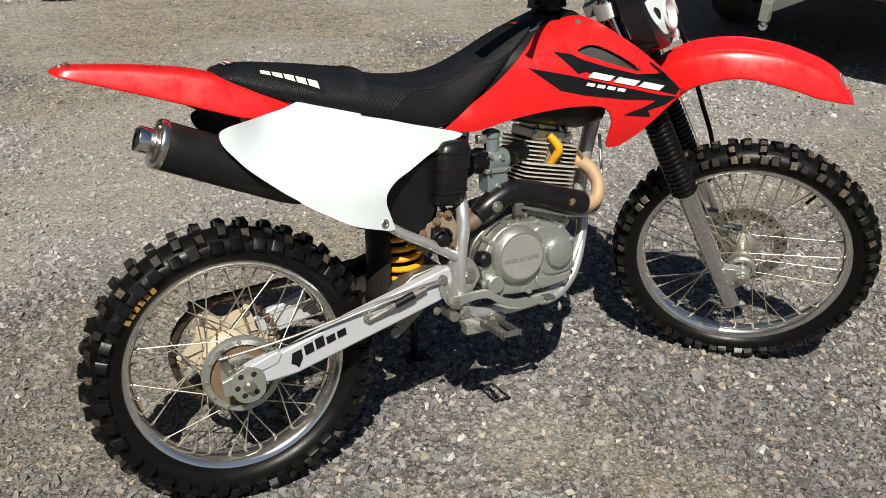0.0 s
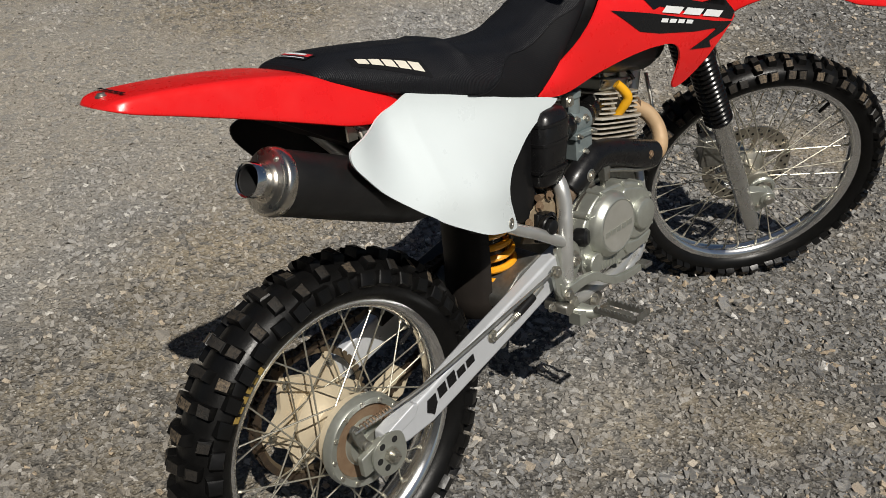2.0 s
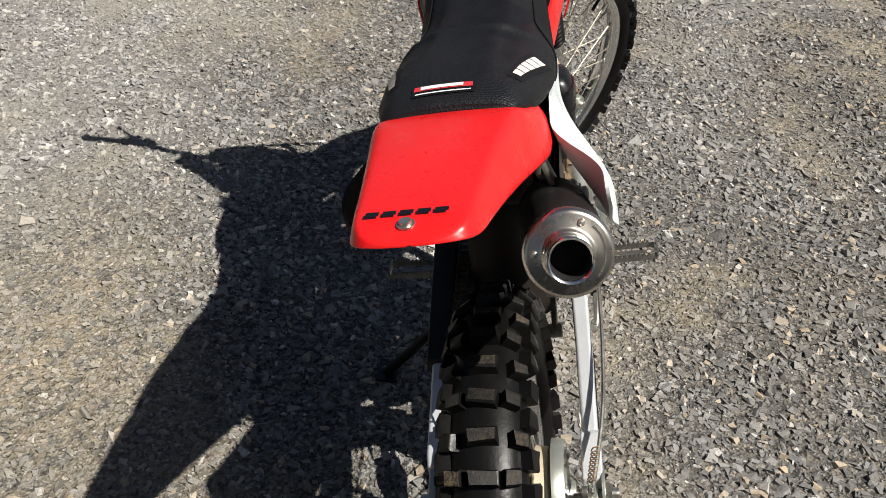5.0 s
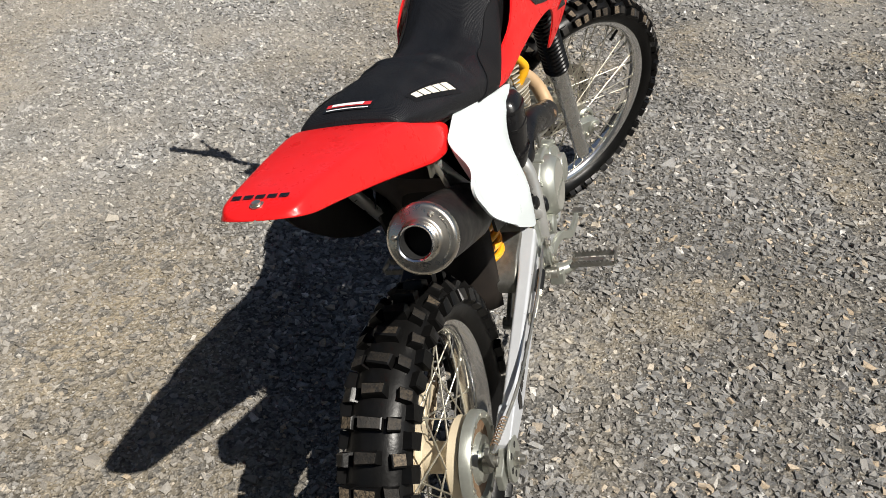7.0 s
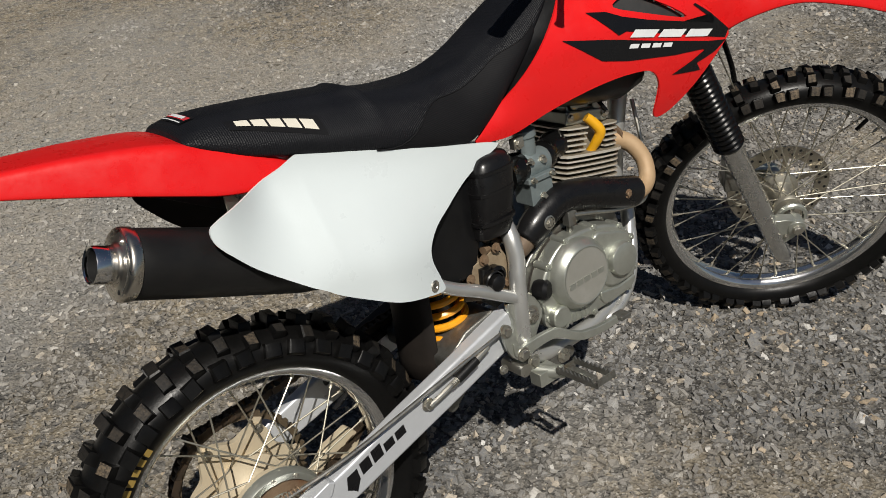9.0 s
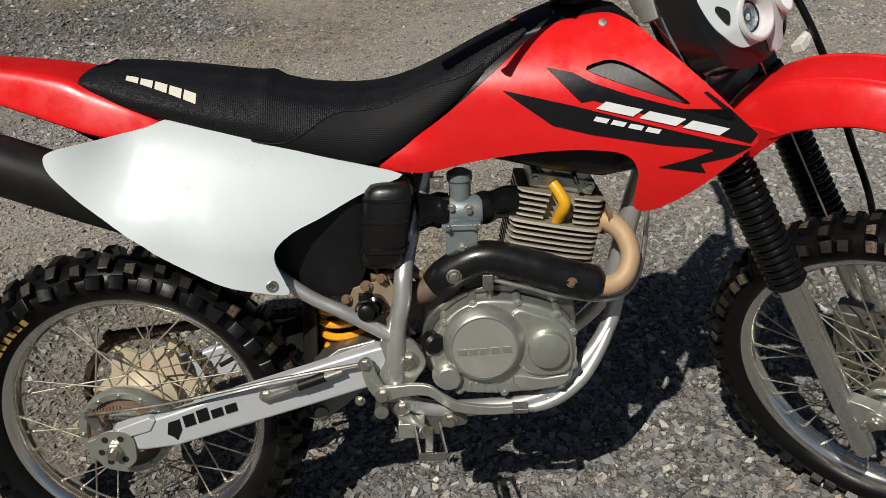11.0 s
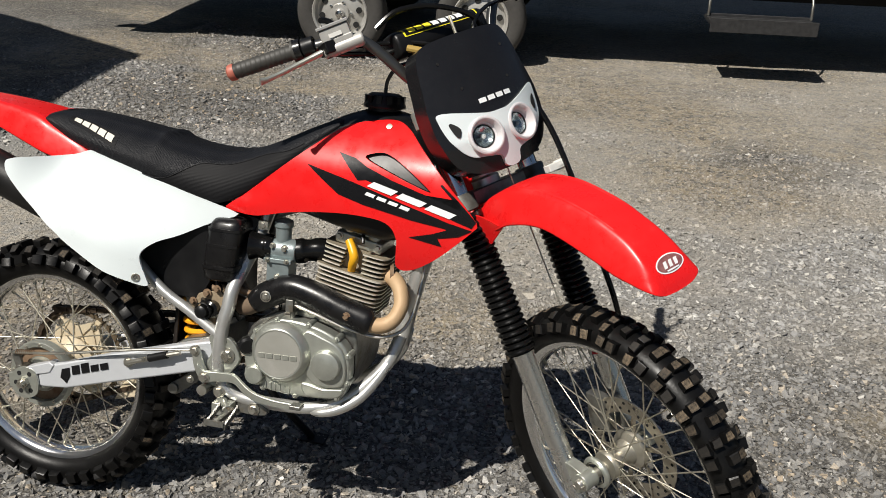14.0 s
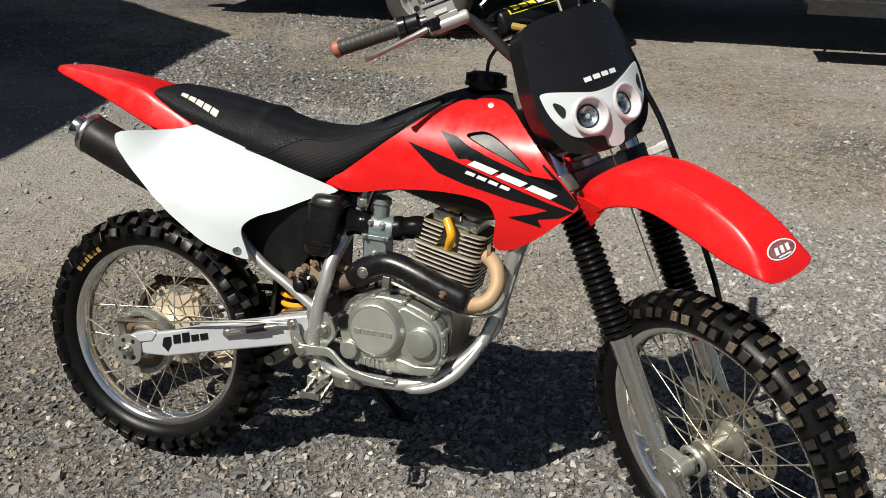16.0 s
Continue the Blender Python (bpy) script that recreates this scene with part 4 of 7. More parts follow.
for v, w in ((-0.08, 0.90), (0.08, 0.90), (-0.055, 0.84), (0.06, 0.835)):
    part("mask_hole", lathe([(0.0005, 0.0), (0.003, 0.0), (0.003, 0.0012), (0.0005, 0.0012)], 10, Matrix.Translation((mask_face(v, w), v, w)) @ pose(0, 0, 0, 0, 0, -90)), DARK, mask)
part("mask_bracket", join(tube([(0.02, -0.10, 0.72), (0.07, -0.08, 0.70)], 0.006, 8, 2), tube([(0.02, 0.10, 0.72), (0.07, 0.08, 0.70)], 0.006, 8, 2), box(0.055, 0, 0.675, 0.06, 0.15, 0.012)), BLACK, bike, "", STEER)

# -- handlebar --
BAR_GREY = surface("grey_bar_anodising", (0.14, 0.14, 0.135), 0.35, 0.85)
half = [(0.005, 0.0, 0.880), (0.005, -0.06, 0.881), (0.005, -0.10, 0.893), (0.000, -0.150, 0.975), (-0.008, -0.185, 1.012), (-0.032, -0.240, 1.023), (-0.088, -0.325, 1.032), (-0.142, -0.394, 1.039)]
bar = part("handlebar", tube(half[::-1] + [(u, -v, w) for u, v, w in half[1:]], 0.0112, 14, 6), BAR_GREY, bike, "grey aluminium handlebar turned to the right", STEER)
part("cross_bar", tube([(0.0, -0.145, 0.962), (-0.008, -0.07, 0.970), (-0.008, 0.07, 0.970), (0.0, 0.145, 0.962)], 0.0065, 10, 6), BAR_GREY, bar)
pad_ring = [(0.034 * (abs(math.cos(a)) ** 0.6) * math.copysign(1, math.cos(a)), 0.028 * (abs(math.sin(a)) ** 0.7) * math.copysign(1, math.sin(a))) for a in (2 * math.pi * k / 24 for k in range(24))]
pad = part("bar_pad", skin([[(-0.008 + x * f, v, 0.970 + z * f) for x, z in pad_ring] for v, f in ((-0.115, 0.80), (-0.113, 0.92), (-0.108, 1.0), (0.108, 1.0), (0.113, 0.92), (0.115, 0.80))]), BLACK, bar, "black foam handlebar pad with yellow and white print", sharp=50)


def pad_patch(v0, v1, a0, a1, lift):
    rows = []
    for k in range(7):
        a = radians(a0 + (a1 - a0) * k / 6)
        x = 0.034 * (abs(math.cos(a)) ** 0.6) * math.copysign(1, math.cos(a)) * (1 + lift)
        z = 0.028 * (abs(math.sin(a)) ** 0.7) * math.copysign(1, math.sin(a)) * (1 + lift)
        rows.append([(-0.008 + x, v0, 0.970 + z), (-0.008 + x, v1, 0.970 + z)])
    return skin(rows, False, False)


part("pad_print", pad_patch(-0.093, 0.097, 12, 78, 0.012), YELLOW, pad, "yellow framed print")
part("pad_print_field", pad_patch(-0.089, 0.093, 16, 74, 0.028), BLACK, pad)
for k in range(8):
    v0 = -0.080 + 0.0205 * k
    part("pad_print_block", pad_patch(v0, v0 + 0.016, 26, 64, 0.045), YELLOW if k < 3 else DECAL_WHITE, pad)
for s in (-1, 1):
    p0, p1 = Vector((-0.062, 0.292 * s, 1.0300)), Vector((-0.144, 0.395 * s, 1.0395))
    d = (p1 - p0).normalized()
    m = Matrix.Translation(p0) @ d.to_track_quat("Y", "Z").to_matrix().to_4x4()
    ln = (p1 - p0).length
    grip = part("grip", lathe([(0.0005, -0.004), (0.023, -0.004), (0.023, 0.001), (0.0148, 0.003)] + [q for k in range(11) for q in ((0.0148, 0.006 + k * 0.0105), (0.0157, 0.008 + k * 0.0105), (0.0157, 0.013 + k * 0.0105), (0.0148, 0.015 + k * 0.0105))] + [(0.015, ln - 0.004), (0.0005, ln - 0.004)], 22, m), GRIP, bar, "ribbed black rubber grip", sharp=30)
    part("grip_end", lathe([(0.0005, ln - 0.006), (0.0162, ln - 0.006), (0.0172, ln - 0.001), (0.0162, ln + 0.006), (0.011, ln + 0.010), (0.0005, ln + 0.010)], 22, m), RED_RUBBER if s < 0 else GRIP, grip, "worn reddish grip end" if s < 0 else "")
    part("lever_perch", join(lathe([(0.0112, -0.045), (0.0185, -0.045), (0.0185, -0.018), (0.0112, -0.018)], 20, m, loop=True), box(0.0, 0, 0, 0.034, 0.030, 0.026, m @ Matrix.Translation((0.022, -0.032, -0.004)))), BLACK, bar, "black lever perch", bevel=0.003)
    part("lever_pivot", join(box(-0.012, 0.236 * s, 1.008, 0.036, 0.044, 0.024), lathe([(0.0005, 0.989), (0.008, 0.989), (0.008, 1.019), (0.0005, 1.020)], 12, pose(-0.014, 0.246 * s, 0, 90))), BLACK, bar, "black lever pivot", bevel=0.003)
    part("hand_lever", tube([(-0.012, 0.235 * s, 1.008, 0.0092), (-0.024, 0.262 * s, 1.005, 0.0086), (-0.037, 0.302 * s, 1.000, 0.0072), (-0.045, 0.346 * s, 0.994, 0.0066), (-0.049, 0.376 * s, 0.991, 0.0076), (-0.051, 0.388 * s, 0.992, 0.0105)], None, 12, 6, squash=0.75), CAST, bar, "bare aluminium hand lever")
    part("switch_housing", lathe([(0.0112, -0.018), (0.021, -0.017), (0.022, -0.004), (0.0112, -0.003)], 20, m, loop=True), BLACK_SATIN, bar)
# master cylinder on the right, throttle and hoses
mp = STEER
RES = pose(-0.008, -0.220, 1.028, 0, 8, -30)
master = part("master_cylinder", join(box(0, 0, 0.002, 0.040, 0.060, 0.030, RES), box(0.004, 0.012, -0.016, 0.036, 0.040, 0.024, RES), lathe([(0.0005, -0.034), (0.012, -0.034), (0.0135, -0.030), (0.0135, 0.046), (0.010, 0.050), (0.0005, 0.050)], 20, RES @ Matrix.Translation((0.012, 0.0, -0.024)))), surface("matt_grey_casting", (0.44, 0.43, 0.40), 0.5, 0.35, second=(0.34, 0.33, 0.31), scale=60), bike, "grey cast brake fluid reservoir", STEER, bevel=0.004)
part("reservoir_lid", box(0, 0, 0.021, 0.046, 0.066, 0.007, RES), GREY_PLASTIC, master, "grey lid with two screws", bevel=0.002)
for v in (-0.022, 0.022):
    part("lid_screw", lathe([(0.0005, 0.003), (0.003, 0.003), (0.0036, 0.001), (0.0005, 0.0)], 10, RES @ pose(0, v, 0.0245, 90)), STEEL, master)
part("reservoir_stamp", box(0.0235, 0, 0.002, 0.001, 0.026, 0.008, RES), LIGHT_GREY, master)
part("perch_clamp", box(-0.004, -0.010, -0.022, 0.050, 0.042, 0.022, RES), BLACK, master, "black clamp", bevel=0.004)
part("switch_lever", join(tube([(0.0, -0.205, 1.020), (-0.004, -0.225, 1.055), (0.0, -0.245, 1.062)], 0.006, 10, 4)), BLACK, bike, "", STEER)
part("bar_clamp", join(*[box(0.005, v, 0.865, 0.040, 0.030, 0.055) for v in (-0.045, 0.045)]), CAST_DULL, bike, "cast handlebar clamps", STEER, bevel=0.005)
for pts, r, nm in (([(0.024, -0.150, 1.012), (0.045, -0.10, 1.030), (0.060, -0.02, 1.015), (0.060, 0.06, 0.97), (0.035, 0.09, 0.90)], 0.0058, "brake_line"),
                   ([(-0.03, -0.215, 1.005), (-0.01, -0.12, 0.985), (0.045, -0.06, 0.950), (0.060, -0.02, 0.90), (0.02, 0.0, 0.80)], 0.0045, "throttle_cable"),
                   ([(-0.03, -0.215, 0.995), (-0.02, -0.12, 0.965), (0.04, -0.07, 0.925), (0.055, -0.03, 0.88), (0.01, 0.02, 0.79)], 0.0045, "throttle_cable"),
                   ([(-0.02, 0.215, 1.0), (0.03, 0.12, 0.99), (0.07, 0.04, 0.95), (0.05, 0.02, 0.85)], 0.0045, "clutch_cable")):
    part(nm, tube(pts, r, 8, 8), SOFT_RUBBER, bike, "black cable", STEER)
part("cable_wrap", tube([(0.020, -0.095, 0.958), (0.036, -0.075, 0.942)], 0.0080, 10, 5), DULL_YELLOW, bike, "yellow tag round the cables", STEER)

# -- head tube, tank, cap --
part("head_tube", lathe([(0.0005, 0.635), (0.031, 0.635), (0.031, 0.655), (0.026, 0.66), (0.026, 0.78), (0.031, 0.785), (0.031, 0.805), (0.0005, 0.805)], 28, pose(-0.03, 0, 0, 90)), FRAME, bike, "silver head tube", STEER)
tank_rows = []
for x, zb, zt, hw, ht in ((0.50, 0.80, 0.86, 0.06, 0.03), (0.56, 0.785, 0.915, 0.085, 0.045), (0.66, 0.785, 0.965, 0.100, 0.055), (0.76, 0.762, 0.998, 0.112, 0.058), (0.84, 0.748, 1.010, 0.112, 0.056), (0.90, 0.755, 0.985, 0.096, 0.045), (0.93, 0.80, 0.94, 0.05, 0.03)):
    h = zt - zb
    rt = [(-0.55 * hw, zb), (-hw, zb + 0.12 * h), (-hw, zb + 0.5 * h), (-(hw + ht) / 2 - 0.01, zb + 0.78 * h), (-ht, zt - 0.006), (-ht * 0.5, zt)]
    line = rt + [(-y, z) for y, z in rt[::-1]]
    tank_rows.append([(x, y, z) for y, z in rounded(line, 3)])
tank = part("fuel_tank", skin(tank_rows), BLACK, bike, "black plastic fuel tank under the shrouds", sharp=60)
cover_rows = []
for x, zt, hw, drop in ((0.690, 0.985, 0.050, 0.02), (0.720, 1.000, 0.062, 0.03), (0.77, 1.018, 0.068, 0.035), (0.82, 1.022, 0.067, 0.035), (0.865, 1.012, 0.058, 0.035), (0.90, 0.985, 0.045, 0.03), (0.915, 0.965, 0.03, 0.02)):
    cover_rows.append([(x, hw * v, zt - drop * abs(v) ** 2.5) for v in (-1 + 2 * k / 14 for k in range(15))])
part("tank_cover", skin(cover_rows, False, False), BLACK, bike, "black tank top cover", thick=0.006, sharp=60)
cap_prof = [(0.0005, 0.0), (0.036, 0.0), (0.036, 0.006), (0.045, 0.007), (0.0462, 0.010), (0.0455, 0.014), (0.039, 0.026), (0.036, 0.034), (0.030, 0.0375), (0.0005, 0.0385)]
cap = part("fuel_cap", lathe(cap_prof, 36, pose(0.802, 0, 1.018, 90)), BLACK, bike, "black ribbed fuel cap with a breather hose", sharp=30)
for k in range(12):
    a = radians(30 * k)
    part("cap_rib", box(0.0405, 0, 0.0205, 0.007, 0.011, 0.024, pose(0.802, 0, 1.018, 0, 0, 30 * k)), BLACK, cap)
part("breather_hose", tube([(0.802, 0, 1.055), (0.806, 0.0, 1.085), (0.83, -0.005, 1.115), (0.87, -0.01, 1.12), (0.915, -0.01, 1.09)], 0.0042, 8, 8), SOFT_RUBBER, bike)


# -- red tank shrouds with their graphics --
def shroud_out(x, z):
    return 0.104 + 0.118 * (x - 0.486) - 5.2 * max(0.0, z - 0.875) ** 2 - 1.4 * max(0.0, 0.85 - z) ** 2 - 0.03 * fall((0.60 - x) / 0.12) * fall((z - 0.79) / 0.06)


shroud_pairs = [((0.486, 0.788), (0.488, 0.783)), ((0.580, 0.858), (0.556, 0.776)), ((0.685, 0.942), (0.640, 0.795)), ((0.742, 0.984), (0.735, 0.808)), ((0.795, 1.000), (0.815, 0.810)), ((0.850, 1.005), (0.868, 0.800)),
                ((0.885, 0.990), (0.888, 0.765)), ((0.915, 0.965), (0.885, 0.712)), ((0.950, 0.934), (0.915, 0.706)), ((0.990, 0.897), (0.968, 0.737)), ((1.030, 0.858), (1.025, 0.788)), ((1.056, 0.829), (1.057, 0.820))]
hole_line = rounded([(0.806, 0.930), (0.828, 0.941), (0.850, 0.942), (0.878, 0.931), (0.920, 0.906), (0.956, 0.879), (0.930, 0.884), (0.860, 0.908)], 3)
art_a = [(0.747, 0.935), (0.786, 0.927), (0.815, 0.912), (0.870, 0.893), (0.945, 0.872), (1.024, 0.8495), (1.004, 0.869), (0.974, 0.895), (0.979, 0.897), (1.014, 0.870), (1.055, 0.832), (1.046, 0.818), (1.017, 0.826), (0.930, 0.853), (0.815, 0.887), (0.797, 0.884)]
art_b = [(0.680, 0.904), (0.741, 0.890), (0.787, 0.879), (0.900, 0.848), (1.000, 0.822), (1.048, 0.813), (1.020, 0.797), (0.976, 0.787), (0.986, 0.771), (0.914, 0.781), (0.964, 0.795), (0.999, 0.809), (0.920, 0.817), (0.813, 0.835), (0.755, 0.850)]
for s in (-1, 1):
    sh = part("tank_shroud", sheet(shroud_pairs, shroud_out, s, 0.004, 22, 6), RED, bike, "red plastic tank shroud with black and white graphics", sharp=40)
    cutter = part("cutter", prism(hole_line, s * 0.02, s * 0.25), DARK, bike)
    mod = sh.modifiers.new("opening", "BOOLEAN")
    mod.operation, mod.object, mod.solver = "DIFFERENCE", cutter, "EXACT"
    bpy.context.view_layer.update()
    cut = bpy.data.meshes.new_from_object(sh.evaluated_get(bpy.context.evaluated_depsgraph_get()))
    sh.modifiers.clear()
    sh.data = cut
    while len(cut.materials) > 1:
        cut.materials.pop()
    cut.polygons.foreach_set("material_index", [0] * len(cut.polygons))
    bpy.data.objects.remove(cutter)
    cut.set_sharp_from_angle(angle=radians(40))
    part("shroud_graphic", decal(art_a, shroud_out, s), DECAL_BLACK, sh, "black arrow graphic")
    part("shroud_graphic", decal(art_b, shroud_out, s), DECAL_BLACK, sh, "black arrow graphic")
    part("shroud_insert", decal(hole_line, shroud_out, s, -0.011), INSERT, sh, "dusty black plastic behind the shroud's opening")
    for q in letters(3, 0.814, 0.876, 1.004, 0.830, 0.0135, 0.15, 0.012):
        part("shroud_letter_block", decal(q, shroud_out, s, 0.0024, 2), DECAL_WHITE, sh, "white slanted print block")
    for q in letters(4, 0.812, 0.857, 0.914, 0.834, 0.0075, 0.22, 0.003):
        part("shroud_letter_block", decal(q, shroud_out, s, 0.0024, 1), DECAL_WHITE, sh)
    part("shroud_bolt", lathe([(0.0005, s * 0.004), (0.0065, s * 0.0035), (0.0075, 0), (0.0005, 0)], 16, Matrix.Translation((0.838, s * (shroud_out(0.838, 0.991) - 0.001), 0.991)) @ pose(0, 0, 0, s * 38)), STEEL, sh, "round steel screw")

# -- seat --
seat_rows, seam = [], []
ST = [(0.022, 0.938, 0.931, 0.070, 0.052), (0.030, 0.947, 0.926, 0.079, 0.058), (0.060, 0.952, 0.913, 0.088, 0.060), (0.110, 0.950, 0.891, 0.099, 0.059), (0.200, 0.940, 0.864, 0.110, 0.057), (0.285, 0.928, 0.842, 0.115, 0.055), (0.312, 0.926, 0.834, 0.115, 0.066), (0.335, 0.914, 0.827, 0.114, 0.068), (0.390, 0.903, 0.812, 0.112, 0.066), (0.465, 0.900, 0.793, 0.108, 0.064), (0.520, 0.909, 0.815, 0.104, 0.062), (0.580, 0.932, 0.858, 0.098, 0.058), (0.640, 0.962, 0.905, 0.088, 0.054), (0.690, 0.985, 0.950, 0.074, 0.050), (0.722, 0.996, 0.978, 0.060, 0.044), (0.738, 0.994, 0.986, 0.045, 0.030)]


for x, zt, zb, hb, ht in smooth_path(ST, 5):
    h = zt - zb
    rt = [(-hb * 0.96, zb), (-hb, zb + 0.10 * h), (-hb * 0.985, zb + 0.40 * h), (-(hb * 0.45 + ht * 0.55), zb + 0.76 * h), (-ht, zt - 0.10 * h), (-ht * 0.72, zt), (-ht * 0.30, zt + 0.002)]
    line = rt + [(-y, z) for y, z in rt[::-1]]
    pts = [tuple(q) for q in smooth_path(line, 4)]
    seat_rows.append([(x, y, z) for y, z in pts])
seat = part("seat", skin(seat_rows), SEAT, bike, "long black ribbed vinyl seat with a cream patch", sharp=60)
nose = len(seat_rows[0])


def seat_point(x, f, lift=0.0):
    """On the seat: f from the right lower edge (0) over the crown (1) to the left lower edge (2)."""
    mids = [r[nose // 2][0] for r in seat_rows]
    i = min(range(len(mids)), key=lambda k: abs(mids[k] - x))
    i = min(max(i, 1), len(mids) - 2)
    j = i + 1 if x >= mids[i] else i - 1
    t = (x - mids[i]) / (mids[j] - mids[i])
    g = f * (nose - 1) / 2
    k = min(int(g), nose - 2)
    q = [(1 - (g - k)) * np.array(r[k]) + (g - k) * np.array(r[k + 1]) for r in (seat_rows[i], seat_rows[j])]
    p = (1 - t) * q[0] + t * q[1]
    d = np.array(seat_rows[i][min(k + 1, nose - 1)]) - np.array(seat_rows[i][max(k - 1, 0)])
    n = np.array([0, -d[2], d[1]])
    n /= np.linalg.norm(n) + 1e-9
    core = np.array([p[0], 0.0, (seat_rows[i][0][2] + seat_rows[i][nose // 2][2]) / 2 - 0.02])
    n = n if np.dot(n, p - core) > 0 else -n
    return p + n * lift


def seat_patch(x0, x1, f0, f1, lift, n=6, left=False, fall_off=0.0):
    rows = []
    for i in range(n + 1):
        x = x0 + (x1 - x0) * i / n
        fs = [f0 + (f1 - f0) * k / 4 - fall_off * (x - 0.09) for k in range(5)]
        rows.append([tuple(seat_point(x, 2 - f if left else f, lift)) for f in fs])
    return skin(rows, False, False)


for left in (False, True):
    patch = part("seat_patch", seat_patch(0.090, 0.222, 0.415, 0.555, 0.0010, 8, left, 0.9), SEAT_SIDE, seat, "sewn black patch")
    for k in range(5):
        x0 = 0.1020 + 0.0226 * k
        part("seat_patch_block", seat_patch(x0, x0 + 0.0190, 0.452, 0.520, 0.0020, 2, left, 0.9), DECAL_CREAM, seat, "cream embroidered block")
    side_rows = []
    for i in range(26):
        x = 0.292 + (0.655 - 0.292) * i / 25
        top = 0.05 + 0.41 * fall((x - 0.285) / 0.16) * (1 - 0.35 * fall((x - 0.55) / 0.1))
        fs = [0.04 + (top - 0.04) * k / 5 for k in range(6)]
        side_rows.append([tuple(seat_point(x, 2 - f if left else f, 0.0015)) for f in fs])
    part("seat_side_panel", skin(side_rows, False, False), SEAT_SIDE, seat, "smooth black side of the seat")
    part("seat_seam", tube([tuple(r[-1]) for r in side_rows], 0.0012, 6, 1), SEAT_SIDE, seat)
part("seat_label", seat_patch(0.040, 0.063, 0.84, 1.22, 0.0016, 4), DECAL_BLACK, seat, "red, white and black seat label")
for x0, x1, f0, f1, mat, lift in ((0.050, 0.060, 0.86, 1.20, DECAL_RED, 0.0022), (0.0515, 0.0585, 0.92, 1.15, DECAL_WHITE, 0.0028), (0.043, 0.0450, 0.87, 1.19, DECAL_WHITE, 0.0022)):
    part("seat_label_print", seat_patch(x0, x1, f0, f1, lift, 4), mat, seat)
part("seat_front_label", seat_patch(0.698, 0.724, 0.84, 1.06, 0.0018, 4), DECAL_BLACK, seat, "small stitched label at the seat's front")
part("seat_front_label_print", seat_patch(0.703, 0.711, 0.87, 1.03, 0.0026, 3), DECAL_RED, seat)
part("seat_front_label_print", seat_patch(0.714, 0.720, 0.88, 1.02, 0.0026, 3), DECAL_WHITE, seat)


# -- white side panels --
def panel_out(x, z, flare=0.080):
    top = 0.872 - 0.25 * max(0.0, x - 0.16) + 0.02 * min(0.0, x - 0.16)
    low = fall((top - z) / 0.17)
    return 0.112 + flare * low * fall((0.50 - x) / 0.28) + (0.82 * flare * fall((0.12 - x) / 0.12)) * (1 - low)


panel_pairs = [((-0.0085, 0.838), (-0.0085, 0.831)), ((-0.0050, 0.844), (-0.0060, 0.822)), ((0.0050, 0.849), (0.0, 0.812)), ((0.024, 0.853), (0.012, 0.797)), ((0.076, 0.858), (0.042, 0.764)), ((0.126, 0.866), (0.096, 0.719)), ((0.158, 0.8770), (0.118, 0.703)), ((0.166, 0.8772), (0.126, 0.697)), ((0.176, 0.8745), (0.142, 0.684)), ((0.184, 0.8720), (0.180, 0.660)), ((0.198, 0.8680), (0.235, 0.629)), ((0.212, 0.8640), (0.290, 0.610)), ((0.226, 0.8602), (0.332, 0.600)), ((0.242, 0.856), (0.329, 0.622)), ((0.270, 0.848), (0.319, 0.650)), ((0.325, 0.832), (0.320, 0.676)), ((0.395, 0.811), (0.346, 0.698)), ((0.455, 0.7955), (0.392, 0.716)), ((0.500, 0.784), (0.455, 0.747)), ((0.522, 0.776), (0.515, 0.770))]
for s in (-1, 1):
    flare = 0.072 if s < 0 else 0.034
    side_out = (lambda x, z, g=flare: panel_out(x, z, g))
    pn = part("side_panel", sheet(panel_pairs, side_out, s, 0.004, 14, 6), WHITE if s < 0 else BLACK_MATT, bike, "white plastic side panel" if s < 0 else "dark plastic side panel", sharp=40, bevel=0.0015)
    sx, sz = 0.310, 0.618
    face = Vector((-(side_out(sx + 0.004, sz) - side_out(sx - 0.004, sz)) / 0.008, s, -(side_out(sx, sz + 0.004) - side_out(sx, sz - 0.004)) / 0.008))
    sm = Matrix.Translation((sx, s * side_out(sx, sz), sz)) @ face.to_track_quat("Y", "Z").to_matrix().to_4x4()
    screw = part("panel_screw", lathe([(0.0045, 0.0002), (0.0055, 0.0016), (0.0088, 0.0020), (0.0098, 0.0010), (0.0098, -0.001), (0.0045, -0.001)], 24, sm, loop=True), STEEL, pn, "recessed screw")
    part("screw_socket", lathe([(0.0005, 0.0006), (0.0046, 0.0006), (0.0046, -0.001), (0.0005, -0.001)], 6, sm), CAST_DULL, screw)
    part("black_side_cover", sheet([((0.255, 0.650), (0.270, 0.600)), ((0.275, 0.695), (0.325, 0.584)), ((0.360, 0.708), (0.395, 0.572)), ((0.410, 0.732), (0.430, 0.575)), ((0.460, 0.750), (0.452, 0.612)), ((0.505, 0.762), (0.470, 0.645)), ((0.535, 0.764), (0.500, 0.700)), ((0.552, 0.760), (0.545, 0.745))], lambda x, z: 0.106 - 0.04 * fall((x - 0.42) / 0.14), s, 0.006, 8, 5), BLACK, bike, "black plastic cover ahead of the side panel", sharp=40)

